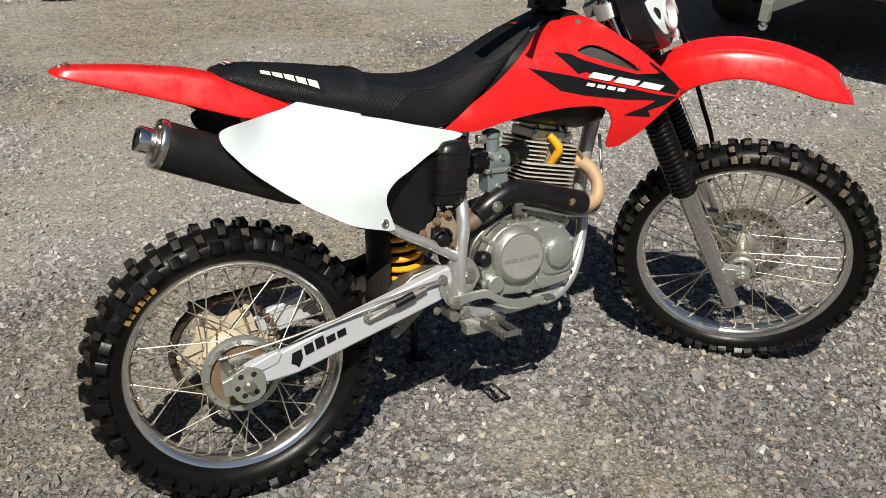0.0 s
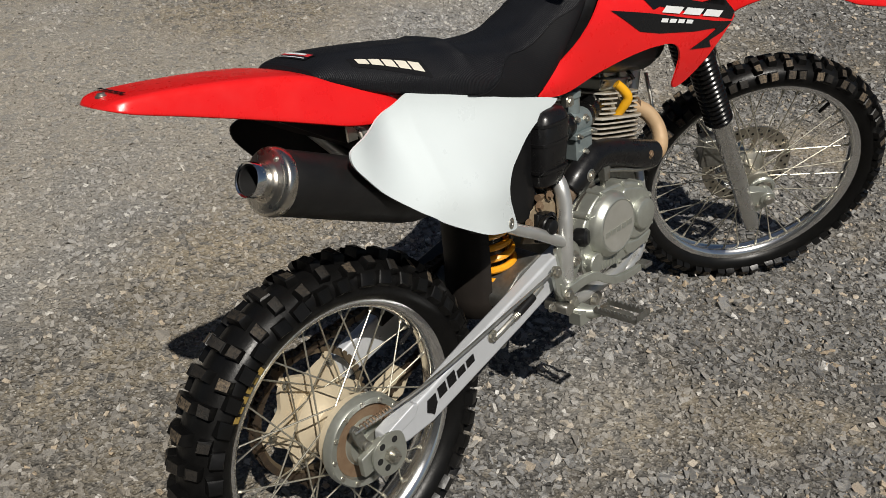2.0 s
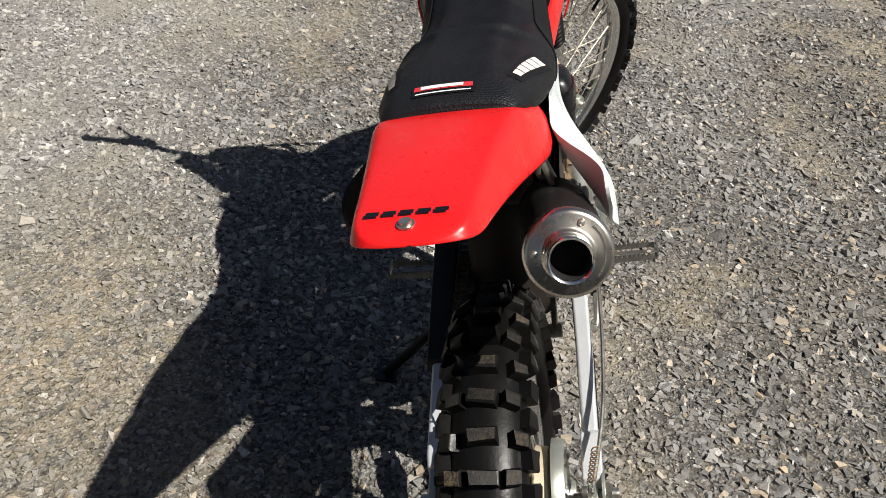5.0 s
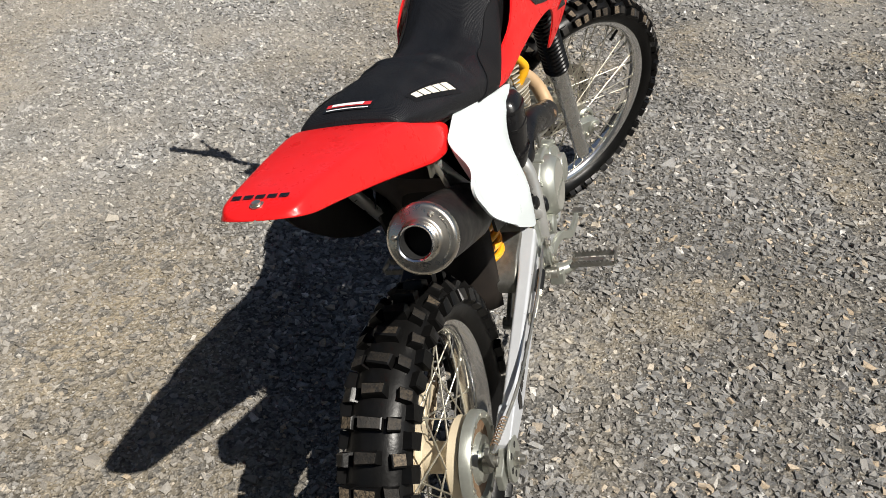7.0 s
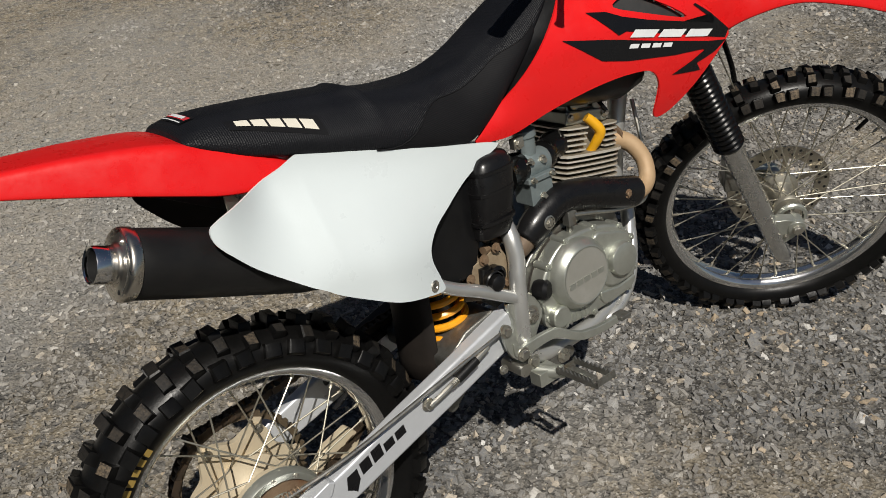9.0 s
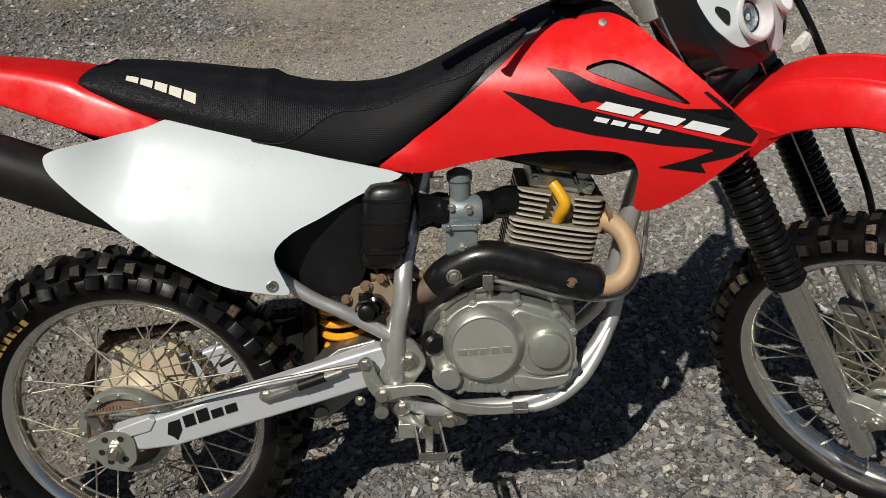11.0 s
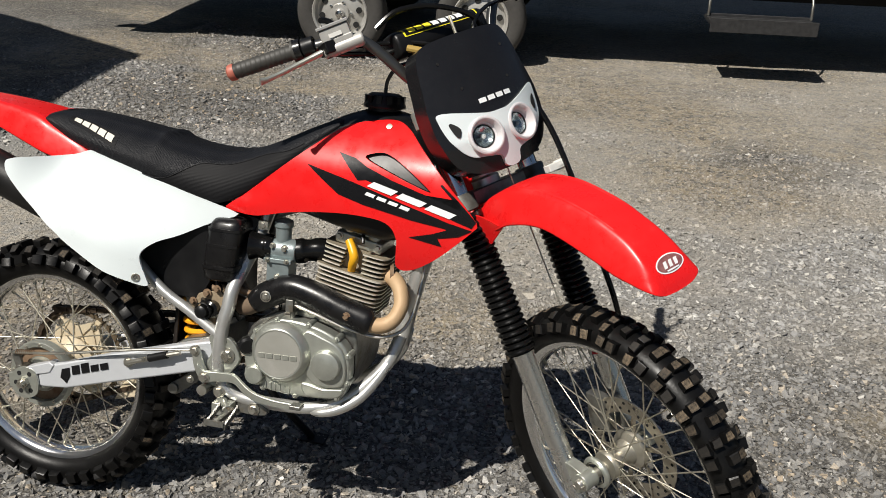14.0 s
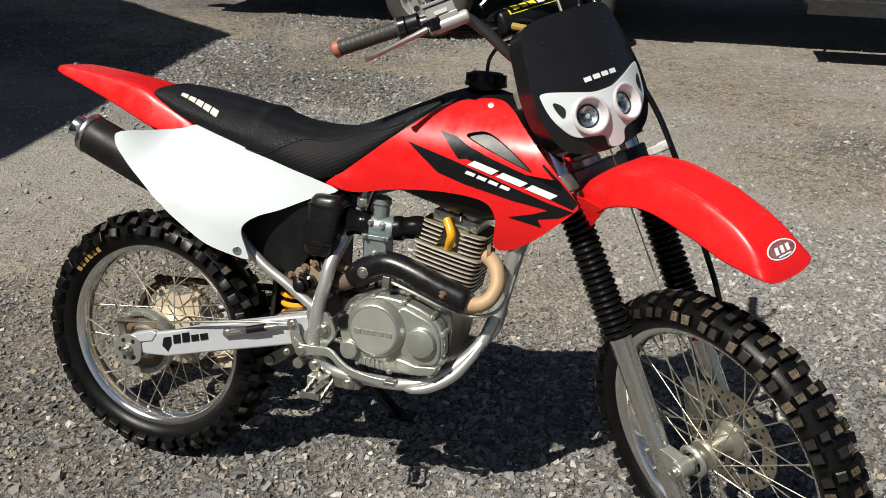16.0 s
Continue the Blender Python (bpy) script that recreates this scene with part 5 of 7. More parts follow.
# -- rear mudguard --
guard_r = [(-0.2770, 0.9625, 0.001, 0.002, 0.9620), (-0.2766, 0.9630, 0.012, 0.016, 0.9616), (-0.2755, 0.9635, 0.022, 0.028, 0.9610), (-0.2730, 0.9645, 0.031, 0.039, 0.9600), (-0.2685, 0.9665, 0.039, 0.0475, 0.9582), (-0.2600, 0.9695, 0.046, 0.0545, 0.9550), (-0.24, 0.971, 0.052, 0.060, 0.948), (-0.18, 0.968, 0.057, 0.068, 0.930), (-0.09, 0.959, 0.067, 0.083, 0.902), (0.0, 0.944, 0.080, 0.101, 0.872), (0.05, 0.924, 0.086, 0.108, 0.856), (0.10, 0.902, 0.092, 0.109, 0.848), (0.135, 0.884, 0.092, 0.104, 0.856), (0.158, 0.868, 0.090, 0.098, 0.860)]
rg = part("rear_mudguard", strip(guard_r), RED, bike, "long flat red plastic rear mudguard", thick=0.0035, sharp=60, levels=1)
for k in range(5):
    y0 = 0.041 - 0.0155 * k
    xs = (-0.2470, -0.2405)
    part("mudguard_letter_block", ([(xs[0], y0, 0.9755), (xs[0], y0 - 0.012, 0.9755), (xs[1], y0 - 0.012, 0.9756), (xs[1], y0, 0.9756)], [(0, 1, 2, 3)]), DECAL_BLACK, rg, "black print block")
part("mudguard_bolt", lathe([(0.0005, 0.004), (0.0055, 0.004), (0.006, 0.001), (0.0085, 0.001), (0.0085, -0.001), (0.0005, -0.001)], 16, pose(-0.2575, 0.004, 0.9715, 90)), STEEL, rg, "steel bolt and washer")
inner = strip([(-0.06, 0.925, 0.050, 0.060, 0.895), (0.05, 0.895, 0.055, 0.068, 0.83), (0.16, 0.84, 0.058, 0.072, 0.77), (0.24, 0.755, 0.058, 0.072, 0.70), (0.285, 0.68, 0.058, 0.070, 0.64)], 13)
part("inner_mudguard", inner, surface("dusty_dark_plastic", (0.050, 0.038, 0.033), 0.55, second=(0.034, 0.027, 0.024), scale=18, spec=0.3, wear=(0.085, 0.068, 0.055), wear_scale=14, wear_from=0.6), bike, "black inner mudguard above the rear tyre", thick=0.003, sharp=60)
part("mud_flap", skin([[(x + 0.01 * abs(v) ** 2 * 3, 0.062 * v, z) for v in (-1 + 2 * k / 8 for k in range(9))] for x, z in ((0.318, 0.66), (0.328, 0.58), (0.326, 0.50), (0.321, 0.42), (0.317, 0.385))], False, False), BLACK_MATT, bike, "black rubber mud flap in front of the rear tyre", thick=0.005, sharp=60)
for s in (-1, 1):
    part("sub_frame_rail", tube([(0.54, 0.07 * s, 0.80), (0.40, 0.085 * s, 0.82), (0.20, 0.085 * s, 0.865), (-0.02, 0.06 * s, 0.905)], 0.0105, 12, 5), FRAME, bike)
    part("sub_frame_stay", tube([(0.497, 0.128 * s, 0.500), (0.42, 0.128 * s, 0.548), (0.335, 0.122 * s, 0.598), (0.20, 0.10 * s, 0.72), (0.06, 0.085 * s, 0.865)], 0.0115, 12, 5), FRAME, bike, "silver tube with worn paint")

# -- muffler --
mz = Vector((-0.118, -0.124, 0.829))
md = (Vector((0.225, -0.090, 0.683)) - mz).normalized()
MM = Matrix.Translation(mz) @ md.to_track_quat("Y", "Z").to_matrix().to_4x4()
muff = part("muffler", lathe([(0.0005, 0.006), (0.0452, 0.006), (0.0466, 0.009), (0.0470, 0.030), (0.0482, 0.15), (0.0482, 0.27), (0.045, 0.30), (0.030, 0.355), (0.022, 0.39), (0.0005, 0.39)], 56, MM), MUFFLER_BLACK, bike, "black round muffler with a bright steel end cap", sharp=35)
part("end_cap", lathe([(0.0225, -0.0100), (0.0250, -0.0098), (0.0262, -0.0080), (0.0275, -0.0058), (0.0300, -0.0046), (0.0430, -0.0034), (0.0462, -0.0022), (0.0480, 0.0004), (0.0486, 0.0040), (0.0486, 0.0120), (0.0476, 0.0134), (0.0225, 0.008)], 72, MM, loop=True), MUFF_END, muff, "stained polished steel end cap", sharp=75)
part("tail_pipe", lathe([(0.0226, -0.0355), (0.0240, -0.0362), (0.0248, -0.0345), (0.0248, -0.008), (0.0235, -0.006), (0.0215, -0.006), (0.0215, -0.0345)], 48, MM, loop=True), CHROME, muff, "bright steel outlet")
part("baffle", lathe([(0.0005, 0.06), (0.0212, 0.06), (0.0212, -0.031), (0.0205, -0.031), (0.0205, 0.055), (0.0005, 0.055)], 32, MM), DARK, muff)
for k in range(2):
    a = radians((62, 172)[k])
    part("cap_rivet", lathe([(0.0005, -0.0075), (0.0025, -0.007), (0.0042, -0.0045), (0.0046, -0.001), (0.0005, -0.001)], 14, MM @ Matrix.Translation((0.0365 * math.cos(a), 0, 0.0365 * math.sin(a)))), STEEL, muff)
part("cap_hole", lathe([(0.0005, -0.0046), (0.0034, -0.0046), (0.0034, -0.001), (0.0005, -0.001)], 12, MM @ Matrix.Translation((0.0365 * math.cos(radians(-62)), 0, 0.0365 * math.sin(radians(-62))))), DARK, muff)
for k in range(14):
    a = radians(40 - 6.2 * k)
    part("stamped_mark", box(0, 0, 0, 0.0022, 0.0006, 0.0052, MM @ pose(0.0385 * math.cos(a), -0.0039, 0.0385 * math.sin(a), 0, -math.degrees(a), 0)), CAST_DULL, muff)
part("muffler_hanger", join(tube([(0.072, -0.080, 0.870), (0.075, -0.095, 0.835), (0.078, -0.105, 0.795)], 0.004, 8, 4), box(0.060, -0.092, 0.845, 0.018, 0.004, 0.03)), STEEL, bike, "steel muffler hanger")
part("mid_pipe", tube([(0.205, -0.092, 0.690, 0.022), (0.30, -0.080, 0.640, 0.019), (0.40, -0.060, 0.590, 0.019), (0.48, -0.055, 0.565, 0.0195), (0.535, -0.085, 0.563, 0.0195), (0.565, -0.092, 0.580, 0.0195), (0.60, -0.096, 0.602, 0.0195)], None, 16, 6), PIPE_DARK, bike, "heat-browned exhaust pipe")
part("header_pipe", tube([(0.840, -0.035, 0.668, 0.0175), (0.866, -0.050, 0.660, 0.0175), (0.884, -0.066, 0.642, 0.0170), (0.891, -0.083, 0.612, 0.0165), (0.877, -0.098, 0.582, 0.0165), (0.845, -0.104, 0.570, 0.0175), (0.79, -0.104, 0.586, 0.0175), (0.72, -0.100, 0.607, 0.0175), (0.65, -0.097, 0.617, 0.0175), (0.59, -0.095, 0.600, 0.0175)], None, 18, 6), RUST, bike, "tan, heat-stained exhaust header")
shield_path = smooth_path([(0.560, -0.092, 0.578), (0.600, -0.094, 0.606), (0.645, -0.096, 0.624), (0.700, -0.100, 0.616), (0.760, -0.105, 0.597), (0.815, -0.106, 0.580), (0.836, -0.105, 0.574)], 6)
rings = []
for i, p in enumerate(shield_path):
    a, b = Vector(shield_path[max(i - 1, 0)]), Vector(shield_path[min(i + 1, len(shield_path) - 1)])
    t = (b - a).normalized()
    up = Vector((0, -1, 0)).cross(t).normalized()
    outw = t.cross(up).normalized()
    outw = outw if outw.y < 0 else -outw
    r = 0.027 * (0.80 + 0.2 * fall(min(i, len(shield_path) - 1 - i) / 4))
    rings.append([Vector(p) + outw * (r * math.cos(q)) + up * (r * 1.08 * math.sin(q)) for q in (radians(-115 + 230 * k / 14) for k in range(15))])
shield = part("heat_shield", skin(rings, False, False), BLACK_SATIN, bike, "black heat shield over the exhaust pipe", thick=0.0022, sharp=60)
part("heat_shield_bolt", join(bolt(0.597, -0.121, 0.604, 0.006, 0.005), lathe([(0.010, 0), (0.013, -0.001), (0.010, -0.002)], 20, Matrix.Translation((0.597, -0.121, 0.604)), loop=True)), STEEL, shield, "steel bolt")
part("heat_shield_bolt", join(bolt(0.787, -0.132, 0.590, 0.006, 0.005)), DIRTY_STEEL, shield, "rusty bolt")

# -- engine --
case_line = rounded([(0.560, 0.424), (0.550, 0.470), (0.566, 0.512), (0.600, 0.545), (0.640, 0.560), (0.700, 0.556), (0.752, 0.540), (0.788, 0.512), (0.798, 0.465), (0.792, 0.420), (0.774, 0.396), (0.700, 0.387), (0.630, 0.388), (0.585, 0.398)], 3)
big_line = rounded([(0.545, 0.42), (0.540, 0.50), (0.585, 0.550), (0.66, 0.575), (0.76, 0.575), (0.798, 0.53), (0.798, 0.46), (0.780, 0.405), (0.72, 0.380), (0.61, 0.380)], 3)
engine = part("engine_case", prism(big_line, -0.088, 0.10), CAST_DULL, bike, "dusty grey engine crankcase", bevel=0.006)
part("clutch_cover", prism(case_line, -0.124, -0.086), CAST, engine, "cast silver clutch cover", bevel=0.007)
part("cover_gasket", prism([(0.672 + (x - 0.672) * 1.012, 0.470 + (z - 0.470) * 1.016) for x, z in case_line], -0.0905, -0.0885), SOOT, engine)
ec = Matrix.Translation((0.642, 0, 0.487))
round_cover = part("round_cover", join(lathe([(0.0005, -0.149), (0.0530, -0.149), (0.0545, -0.1497), (0.0562, -0.1492), (0.0580, -0.1475), (0.0645, -0.139), (0.0675, -0.134), (0.0690, -0.118), (0.0005, -0.116)], 72, ec)), CAST, engine, "round engine cover with raised brand lettering", sharp=40)
part("round_cover_face", lathe([(0.0005, -0.1494), (0.0522, -0.1494), (0.0005, -0.1488)], 56, ec), surface("worn_bare_alloy", (0.47, 0.465, 0.42), 0.44, 0.6, second=(0.40, 0.39, 0.34), scale=25, wear=(0.54, 0.53, 0.49), wear_scale=8, wear_from=0.55, rough_var=0.06, bump_strength=0.06), engine)
for q in letters(5, 0.596, 0.475, 0.688, 0.478, 0.0100, 0.22):
    part("raised_letter_block", prism(q, -0.1506, -0.1492), CAST, engine)
ec2 = Matrix.Translation((0.748, 0, 0.474))
part("cover_hump", prism(rounded([(0.690, 0.540), (0.735, 0.534), (0.778, 0.512), (0.791, 0.470), (0.786, 0.430), (0.752, 0.420), (0.712, 0.428), (0.690, 0.470)], 3), -0.131, -0.120), CAST, engine, "raised hump of the cover", bevel=0.007)
part("small_round_cover", lathe([(0.0005, -0.1455), (0.0290, -0.1455), (0.0318, -0.1440), (0.0335, -0.1400), (0.0345, -0.118), (0.0005, -0.116)], 48, ec2), CAST, engine, "small round cover")
part("oil_filter_cover", join(lathe([(0.0005, -0.139), (0.0185, -0.139), (0.0210, -0.1365), (0.0225, -0.118), (0.0005, -0.11)], 36, Matrix.Translation((0.581, 0, 0.425))), lathe([(0.023, -0.112), (0.028, -0.112), (0.028, -0.120), (0.023, -0.122)], 36, Matrix.Translation((0.581, 0, 0.425)), loop=True)), CAST, engine, "round oil filter cover")
part("cover_skirt", prism(rounded([(0.690, 0.424), (0.740, 0.416), (0.786, 0.422), (0.778, 0.402), (0.740, 0.394), (0.700, 0.394)], 2), -0.129, -0.120), CAST, engine, bevel=0.004)
for k in range(6):
    part("cover_rib", box(0.606 + 0.011 * k, -0.122, 0.404 - 0.0012 * k, 0.0040, 0.008, 0.016), CAST, engine)
part("oil_filler", lathe([(0.0005, 0.0), (0.017, 0.0), (0.019, -0.006), (0.019, -0.022), (0.014, -0.028), (0.0005, -0.028)], 24, pose(0.552, -0.108, 0.487, 0, 0, 25)), BLACK, engine, "black oil filler plug")
for k in range(11):
    i = int(len(case_line) * k / 11)
    x, z = case_line[i]
    cx, cz = x + (0.672 - x) * 0.02, z + (0.466 - z) * 0.03
    part("cover_bolt", join(lathe([(0.0005, -0.090), (0.0078, -0.090), (0.0074, -0.123), (0.0005, -0.123)], 16, Matrix.Translation((cx, 0, cz))), bolt(cx, -0.123, cz, 0.0042, 0.0045)), CAST, engine, "lugged cover bolt")
part("clutch_arm", join(tube([(0.655, -0.105, 0.555), (0.656, -0.108, 0.585), (0.668, -0.112, 0.600)], 0.006, 10, 3), box(0.652, -0.112, 0.590, 0.018, 0.018, 0.028)), CAST_DULL, engine, bevel=0.002)
part("clutch_cable_end", tube([(0.662, -0.112, 0.592), (0.72, -0.112, 0.575), (0.78, -0.108, 0.556), (0.86, -0.10, 0.545), (0.91, -0.07, 0.58), (0.93, -0.03, 0.72)], 0.0042, 8, 5), STEEL, engine, "steel-ended clutch cable")
# cylinder with its fins, leaning ahead
CYL = Matrix.Translation((0.746, -0.005, 0.56)) @ pose(0, 0, 0, 0, 11, 0)
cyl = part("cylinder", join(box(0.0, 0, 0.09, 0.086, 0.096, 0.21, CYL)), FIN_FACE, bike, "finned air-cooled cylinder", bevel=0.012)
fin_line = rounded([(-0.072, -0.062), (-0.074, 0.0), (-0.072, 0.062), (-0.045, 0.074), (0.05, 0.074), (0.076, 0.055), (0.078, 0.0), (0.076, -0.055), (0.05, -0.074), (-0.045, -0.074)], 3)


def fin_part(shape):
    """A cast fin: bare bright rim, faces darkened by dirt and painted shade."""
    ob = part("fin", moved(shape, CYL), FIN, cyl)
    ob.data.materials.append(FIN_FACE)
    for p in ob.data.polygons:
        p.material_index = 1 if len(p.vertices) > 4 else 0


def clipped(line, axis, at, above):
    """The part of a convex outline on one side of a line across an axis."""
    out = []
    for p, q in zip(line, line[1:] + line[:1]):
        a, b = (p[axis] - at) * above, (q[axis] - at) * above
        if a >= 0:
            out.append(p)
        if a * b < 0:
            t = a / (a - b)
            out.append((p[0] + (q[0] - p[0]) * t, p[1] + (q[1] - p[1]) * t))
    return out


for k in range(14):
    z0 = 0.030 + 0.0100 * k
    grow, thin = (1.0, 0.0032) if k < 8 else (1.06, 0.0050) if k == 8 else (0.965, 0.0032)
    line = [(x * grow, y * grow) for x, y in fin_line]
    if k >= 9:  # the upper fins part round the spark plug
        slot = 0.023 - 0.0014 * (k - 9)
        pieces = (clipped(line, 0, -slot, -1), clipped(line, 0, slot + 0.004, 1), clipped(clipped(clipped(line, 0, -slot, 1), 0, slot + 0.004, -1), 1, -0.030, 1))
    else:
        pieces = (line,)
    for piece in pieces:
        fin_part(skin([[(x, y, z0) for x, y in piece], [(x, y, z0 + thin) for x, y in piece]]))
part("cylinder_head", join(box(0.0, 0, 0.178, 0.108, 0.104, 0.026, CYL), box(0.0, 0, 0.205, 0.085, 0.080, 0.040, CYL), lathe([(0.0005, -0.050), (0.013, -0.050), (0.015, -0.046), (0.015, 0.046), (0.0005, 0.050)], 20, CYL @ Matrix.Translation((-0.028, 0, 0.205))), lathe([(0.0005, -0.050), (0.013, -0.050), (0.015, -0.046), (0.015, 0.046), (0.0005, 0.050)], 20, CYL @ Matrix.Translation((0.030, 0, 0.200)))), CAST, cyl, "cast cylinder head", bevel=0.01)
for x in (-0.045, 0.045):
    part("head_bolt", moved(bolt(x, -0.053, 0.180, 0.006, 0.006), CYL), STEEL, cyl)
part("spark_plug", moved(tube([(0.001, -0.036, 0.088), (0.001, -0.058, 0.112)], 0.008, 12, 2), CYL), CHROME, cyl, "spark plug")
part("plug_cap", moved(tube([(0.001, -0.056, 0.108, 0.0078), (0.004, -0.072, 0.132, 0.0095), (0.006, -0.080, 0.152, 0.0102), (-0.005, -0.074, 0.168, 0.0098), (-0.018, -0.066, 0.180, 0.0090)], None, 14, 5), CYL), YELLOW_CAP, bike, "amber-yellow spark plug cap")
part("plug_wire", tube([(0.800, -0.088, 0.742), (0.795, -0.07, 0.765), (0.80, -0.03, 0.785), (0.82, 0.0, 0.79)], 0.004, 8, 5), SOFT_RUBBER, bike)
part("exhaust_flange", lathe([(0.0175, 0), (0.028, 0), (0.028, 0.008), (0.0175, 0.008)], 20, Matrix.Translation((0.848, -0.038, 0.667)) @ pose(0, 0, 0, 0, 0, -70), loop=True), DIRTY_STEEL, bike)
# carburettor, intake and air box
carb = part("carburettor", join(lathe([(0.0005, -0.036), (0.024, -0.036), (0.026, -0.030), (0.026, 0.030), (0.024, 0.036), (0.0005, 0.036)], 24, pose(0.612, -0.070, 0.700, 0, 0, 90)), lathe([(0.0005, 0.0), (0.017, 0.0), (0.018, 0.045), (0.021, 0.047), (0.021, 0.060), (0.010, 0.066), (0.0005, 0.066)], 22, pose(0.612, -0.070, 0.705, 90)), box(0.612, -0.075, 0.655, 0.052, 0.046, 0.045), box(0.612, -0.075, 0.681, 0.064, 0.056, 0.010), box(0.612, -0.075, 0.626, 0.034, 0.030, 0.018)), CARB, bike, "grey-green carburettor", bevel=0.003)
for px, py, pz, r in ((0.590, -0.103, 0.682, 0.004), (0.634, -0.103, 0.682, 0.004), (0.612, -0.098, 0.645, 0.005), (0.625, -0.093, 0.708, 0.006), (0.597, -0.093, 0.712, 0.005)):
    part("carburettor_screw", bolt(px, py, pz, r, 0.009), STEEL, carb)
part("float_bowl_drain", tube([(0.612, -0.075, 0.62), (0.612, -0.072, 0.58), (0.60, -0.06, 0.50)], 0.004, 8, 4), SOFT_RUBBER, carb)
part("carb_clip", join(box(0.575, -0.092, 0.755, 0.022, 0.012, 0.018), bolt(0.575, -0.098, 0.755, 0.007, 0.005)), STEEL, carb)
part("intake_boot", tube([(0.640, -0.068, 0.700, 0.026), (0.655, -0.062, 0.702, 0.028), (0.668, -0.058, 0.704, 0.024), (0.69, -0.05, 0.706, 0.027), (0.72, -0.045, 0.706, 0.024)], None, 20, 5), SOFT_RUBBER, bike, "black rubber intake boot")
part("air_duct", tube([(0.590, -0.070, 0.702, 0.028), (0.575, -0.072, 0.703, 0.030), (0.560, -0.076, 0.704, 0.027), (0.54, -0.08, 0.704, 0.034)], None, 20, 5), SOFT_RUBBER, bike)
air_rows = []
for z, g in ((0.622, 0.70), (0.628, 0.86), (0.645, 0.95), (0.70, 1.0), (0.735, 1.0), (0.752, 0.93), (0.762, 0.78), (0.766, 0.5)):
    air_rows.append([(0.492 + 0.010 * (z - 0.69) / 0.07 + x * 0.76 * g, -0.084 + y * g, z) for x, y in rounded([(-0.050, -0.042), (-0.056, 0.0), (-0.05, 0.05), (0.045, 0.05), (0.050, 0.0), (0.044, -0.042), (0.0, -0.050)], 3)])
air = part("air_canister", skin(air_rows), BLACK_SATIN, bike, "black moulded air canister", sharp=40)
for dz in (0.655, 0.705, 0.74):
    part("canister_band", skin([[(0.492 + 0.010 * (dz - 0.69) / 0.07 + x * 0.76 * 1.03, -0.084 + y * 1.03, dz + d) for x, y in rounded([(-0.050, -0.042), (-0.056, 0.0), (-0.05, 0.05), (0.045, 0.05), (0.050, 0.0), (0.044, -0.042), (0.0, -0.050)], 3)] for d in (-0.003, 0.003)]), BLACK_SATIN, air)
part("air_box", box(0.38, 0, 0.72, 0.20, 0.19, 0.16), BLACK_MATT, bike, "black air box behind the panels", bevel=0.02)
# parts between the tubes behind the engine
# added block that keeps the gap behind the tubes dark
part("filler_block", box(0.45, 0.02, 0.60, 0.08, 0.12, 0.10), BLACK, bike, "black filler block behind the frame tubes", bevel=0.012)
part("rear_master", join(tube([(0.445, -0.105, 0.520), (0.450, -0.108, 0.575)], 0.012, 14, 2), lathe([(0.0005, 0), (0.014, 0), (0.014, -0.020), (0.008, -0.024), (0.0005, -0.024)], 20, Matrix.Translation((0.452, -0.120, 0.552))), lathe([(0.018, 0), (0.020, -0.004), (0.020, -0.012), (0.018, -0.014)], 20, Matrix.Translation((0.452, -0.118, 0.552)), loop=True)), BLACK, bike, "black rubber mount")
part("frame_gusset", prism([(0.40, 0.530), (0.47, 0.505), (0.505, 0.515), (0.510, 0.560), (0.49, 0.600), (0.43, 0.585)], -0.106, -0.100), TAN_STEEL, bike, "rust-tanned steel gusset", bevel=0.001)
part("engine_hanger", join(tube([(0.46, -0.10, 0.60), (0.52, -0.085, 0.60), (0.56, -0.08, 0.585)], 0.008, 10, 3), bolt(0.478, -0.112, 0.602, 0.006, 0.008)), DIRTY_STEEL, bike, "rust-brown bracket")

for pts, r, mat, nm in (([(0.44, -0.09, 0.66), (0.47, -0.10, 0.615), (0.50, -0.10, 0.575), (0.52, -0.085, 0.53)], 0.005, SOFT_RUBBER, "drain_hose"),
                        ([(0.455, -0.07, 0.64), (0.485, -0.085, 0.60), (0.488, -0.09, 0.55)], 0.0065, SOFT_RUBBER, "breather_tube"),
                        ([(0.50, -0.06, 0.62), (0.53, -0.075, 0.60), (0.555, -0.07, 0.55)], 0.008, PIPE_DARK, "bracket_rod"),
                        ([(0.43, -0.095, 0.545), (0.46, -0.105, 0.535), (0.49, -0.105, 0.545)], 0.004, STEEL, "brake_wire")):
    part(nm, tube(pts, r, 8, 5), mat, bike)
for px, py, pz, r in ((0.418, -0.108, 0.566, 0.006), (0.452, -0.108, 0.588, 0.007), (0.488, -0.108, 0.530, 0.006)):
    part("gusset_bolt", bolt(px, py, pz, r, 0.008), DIRTY_STEEL, bike, "rusty bolt")
part("gusset_bush", join(lathe([(0.008, -0.100), (0.017, -0.100), (0.018, -0.122), (0.012, -0.126), (0.008, -0.120)], 24, Matrix.Translation((0.466, 0, 0.556)), loop=True), lathe([(0.0005, -0.10), (0.007, -0.10), (0.007, -0.128), (0.0005, -0.130)], 14, Matrix.Translation((0.466, 0, 0.556)))), SOFT_RUBBER, bike, "black rubber bush")
part("hose_clamp", lathe([(0.0075, -0.005), (0.0095, -0.005), (0.0095, 0.005), (0.0075, 0.005)], 16, pose(0.487, -0.090, 0.575, 90), loop=True), STEEL, bike, "small steel hose clamp")
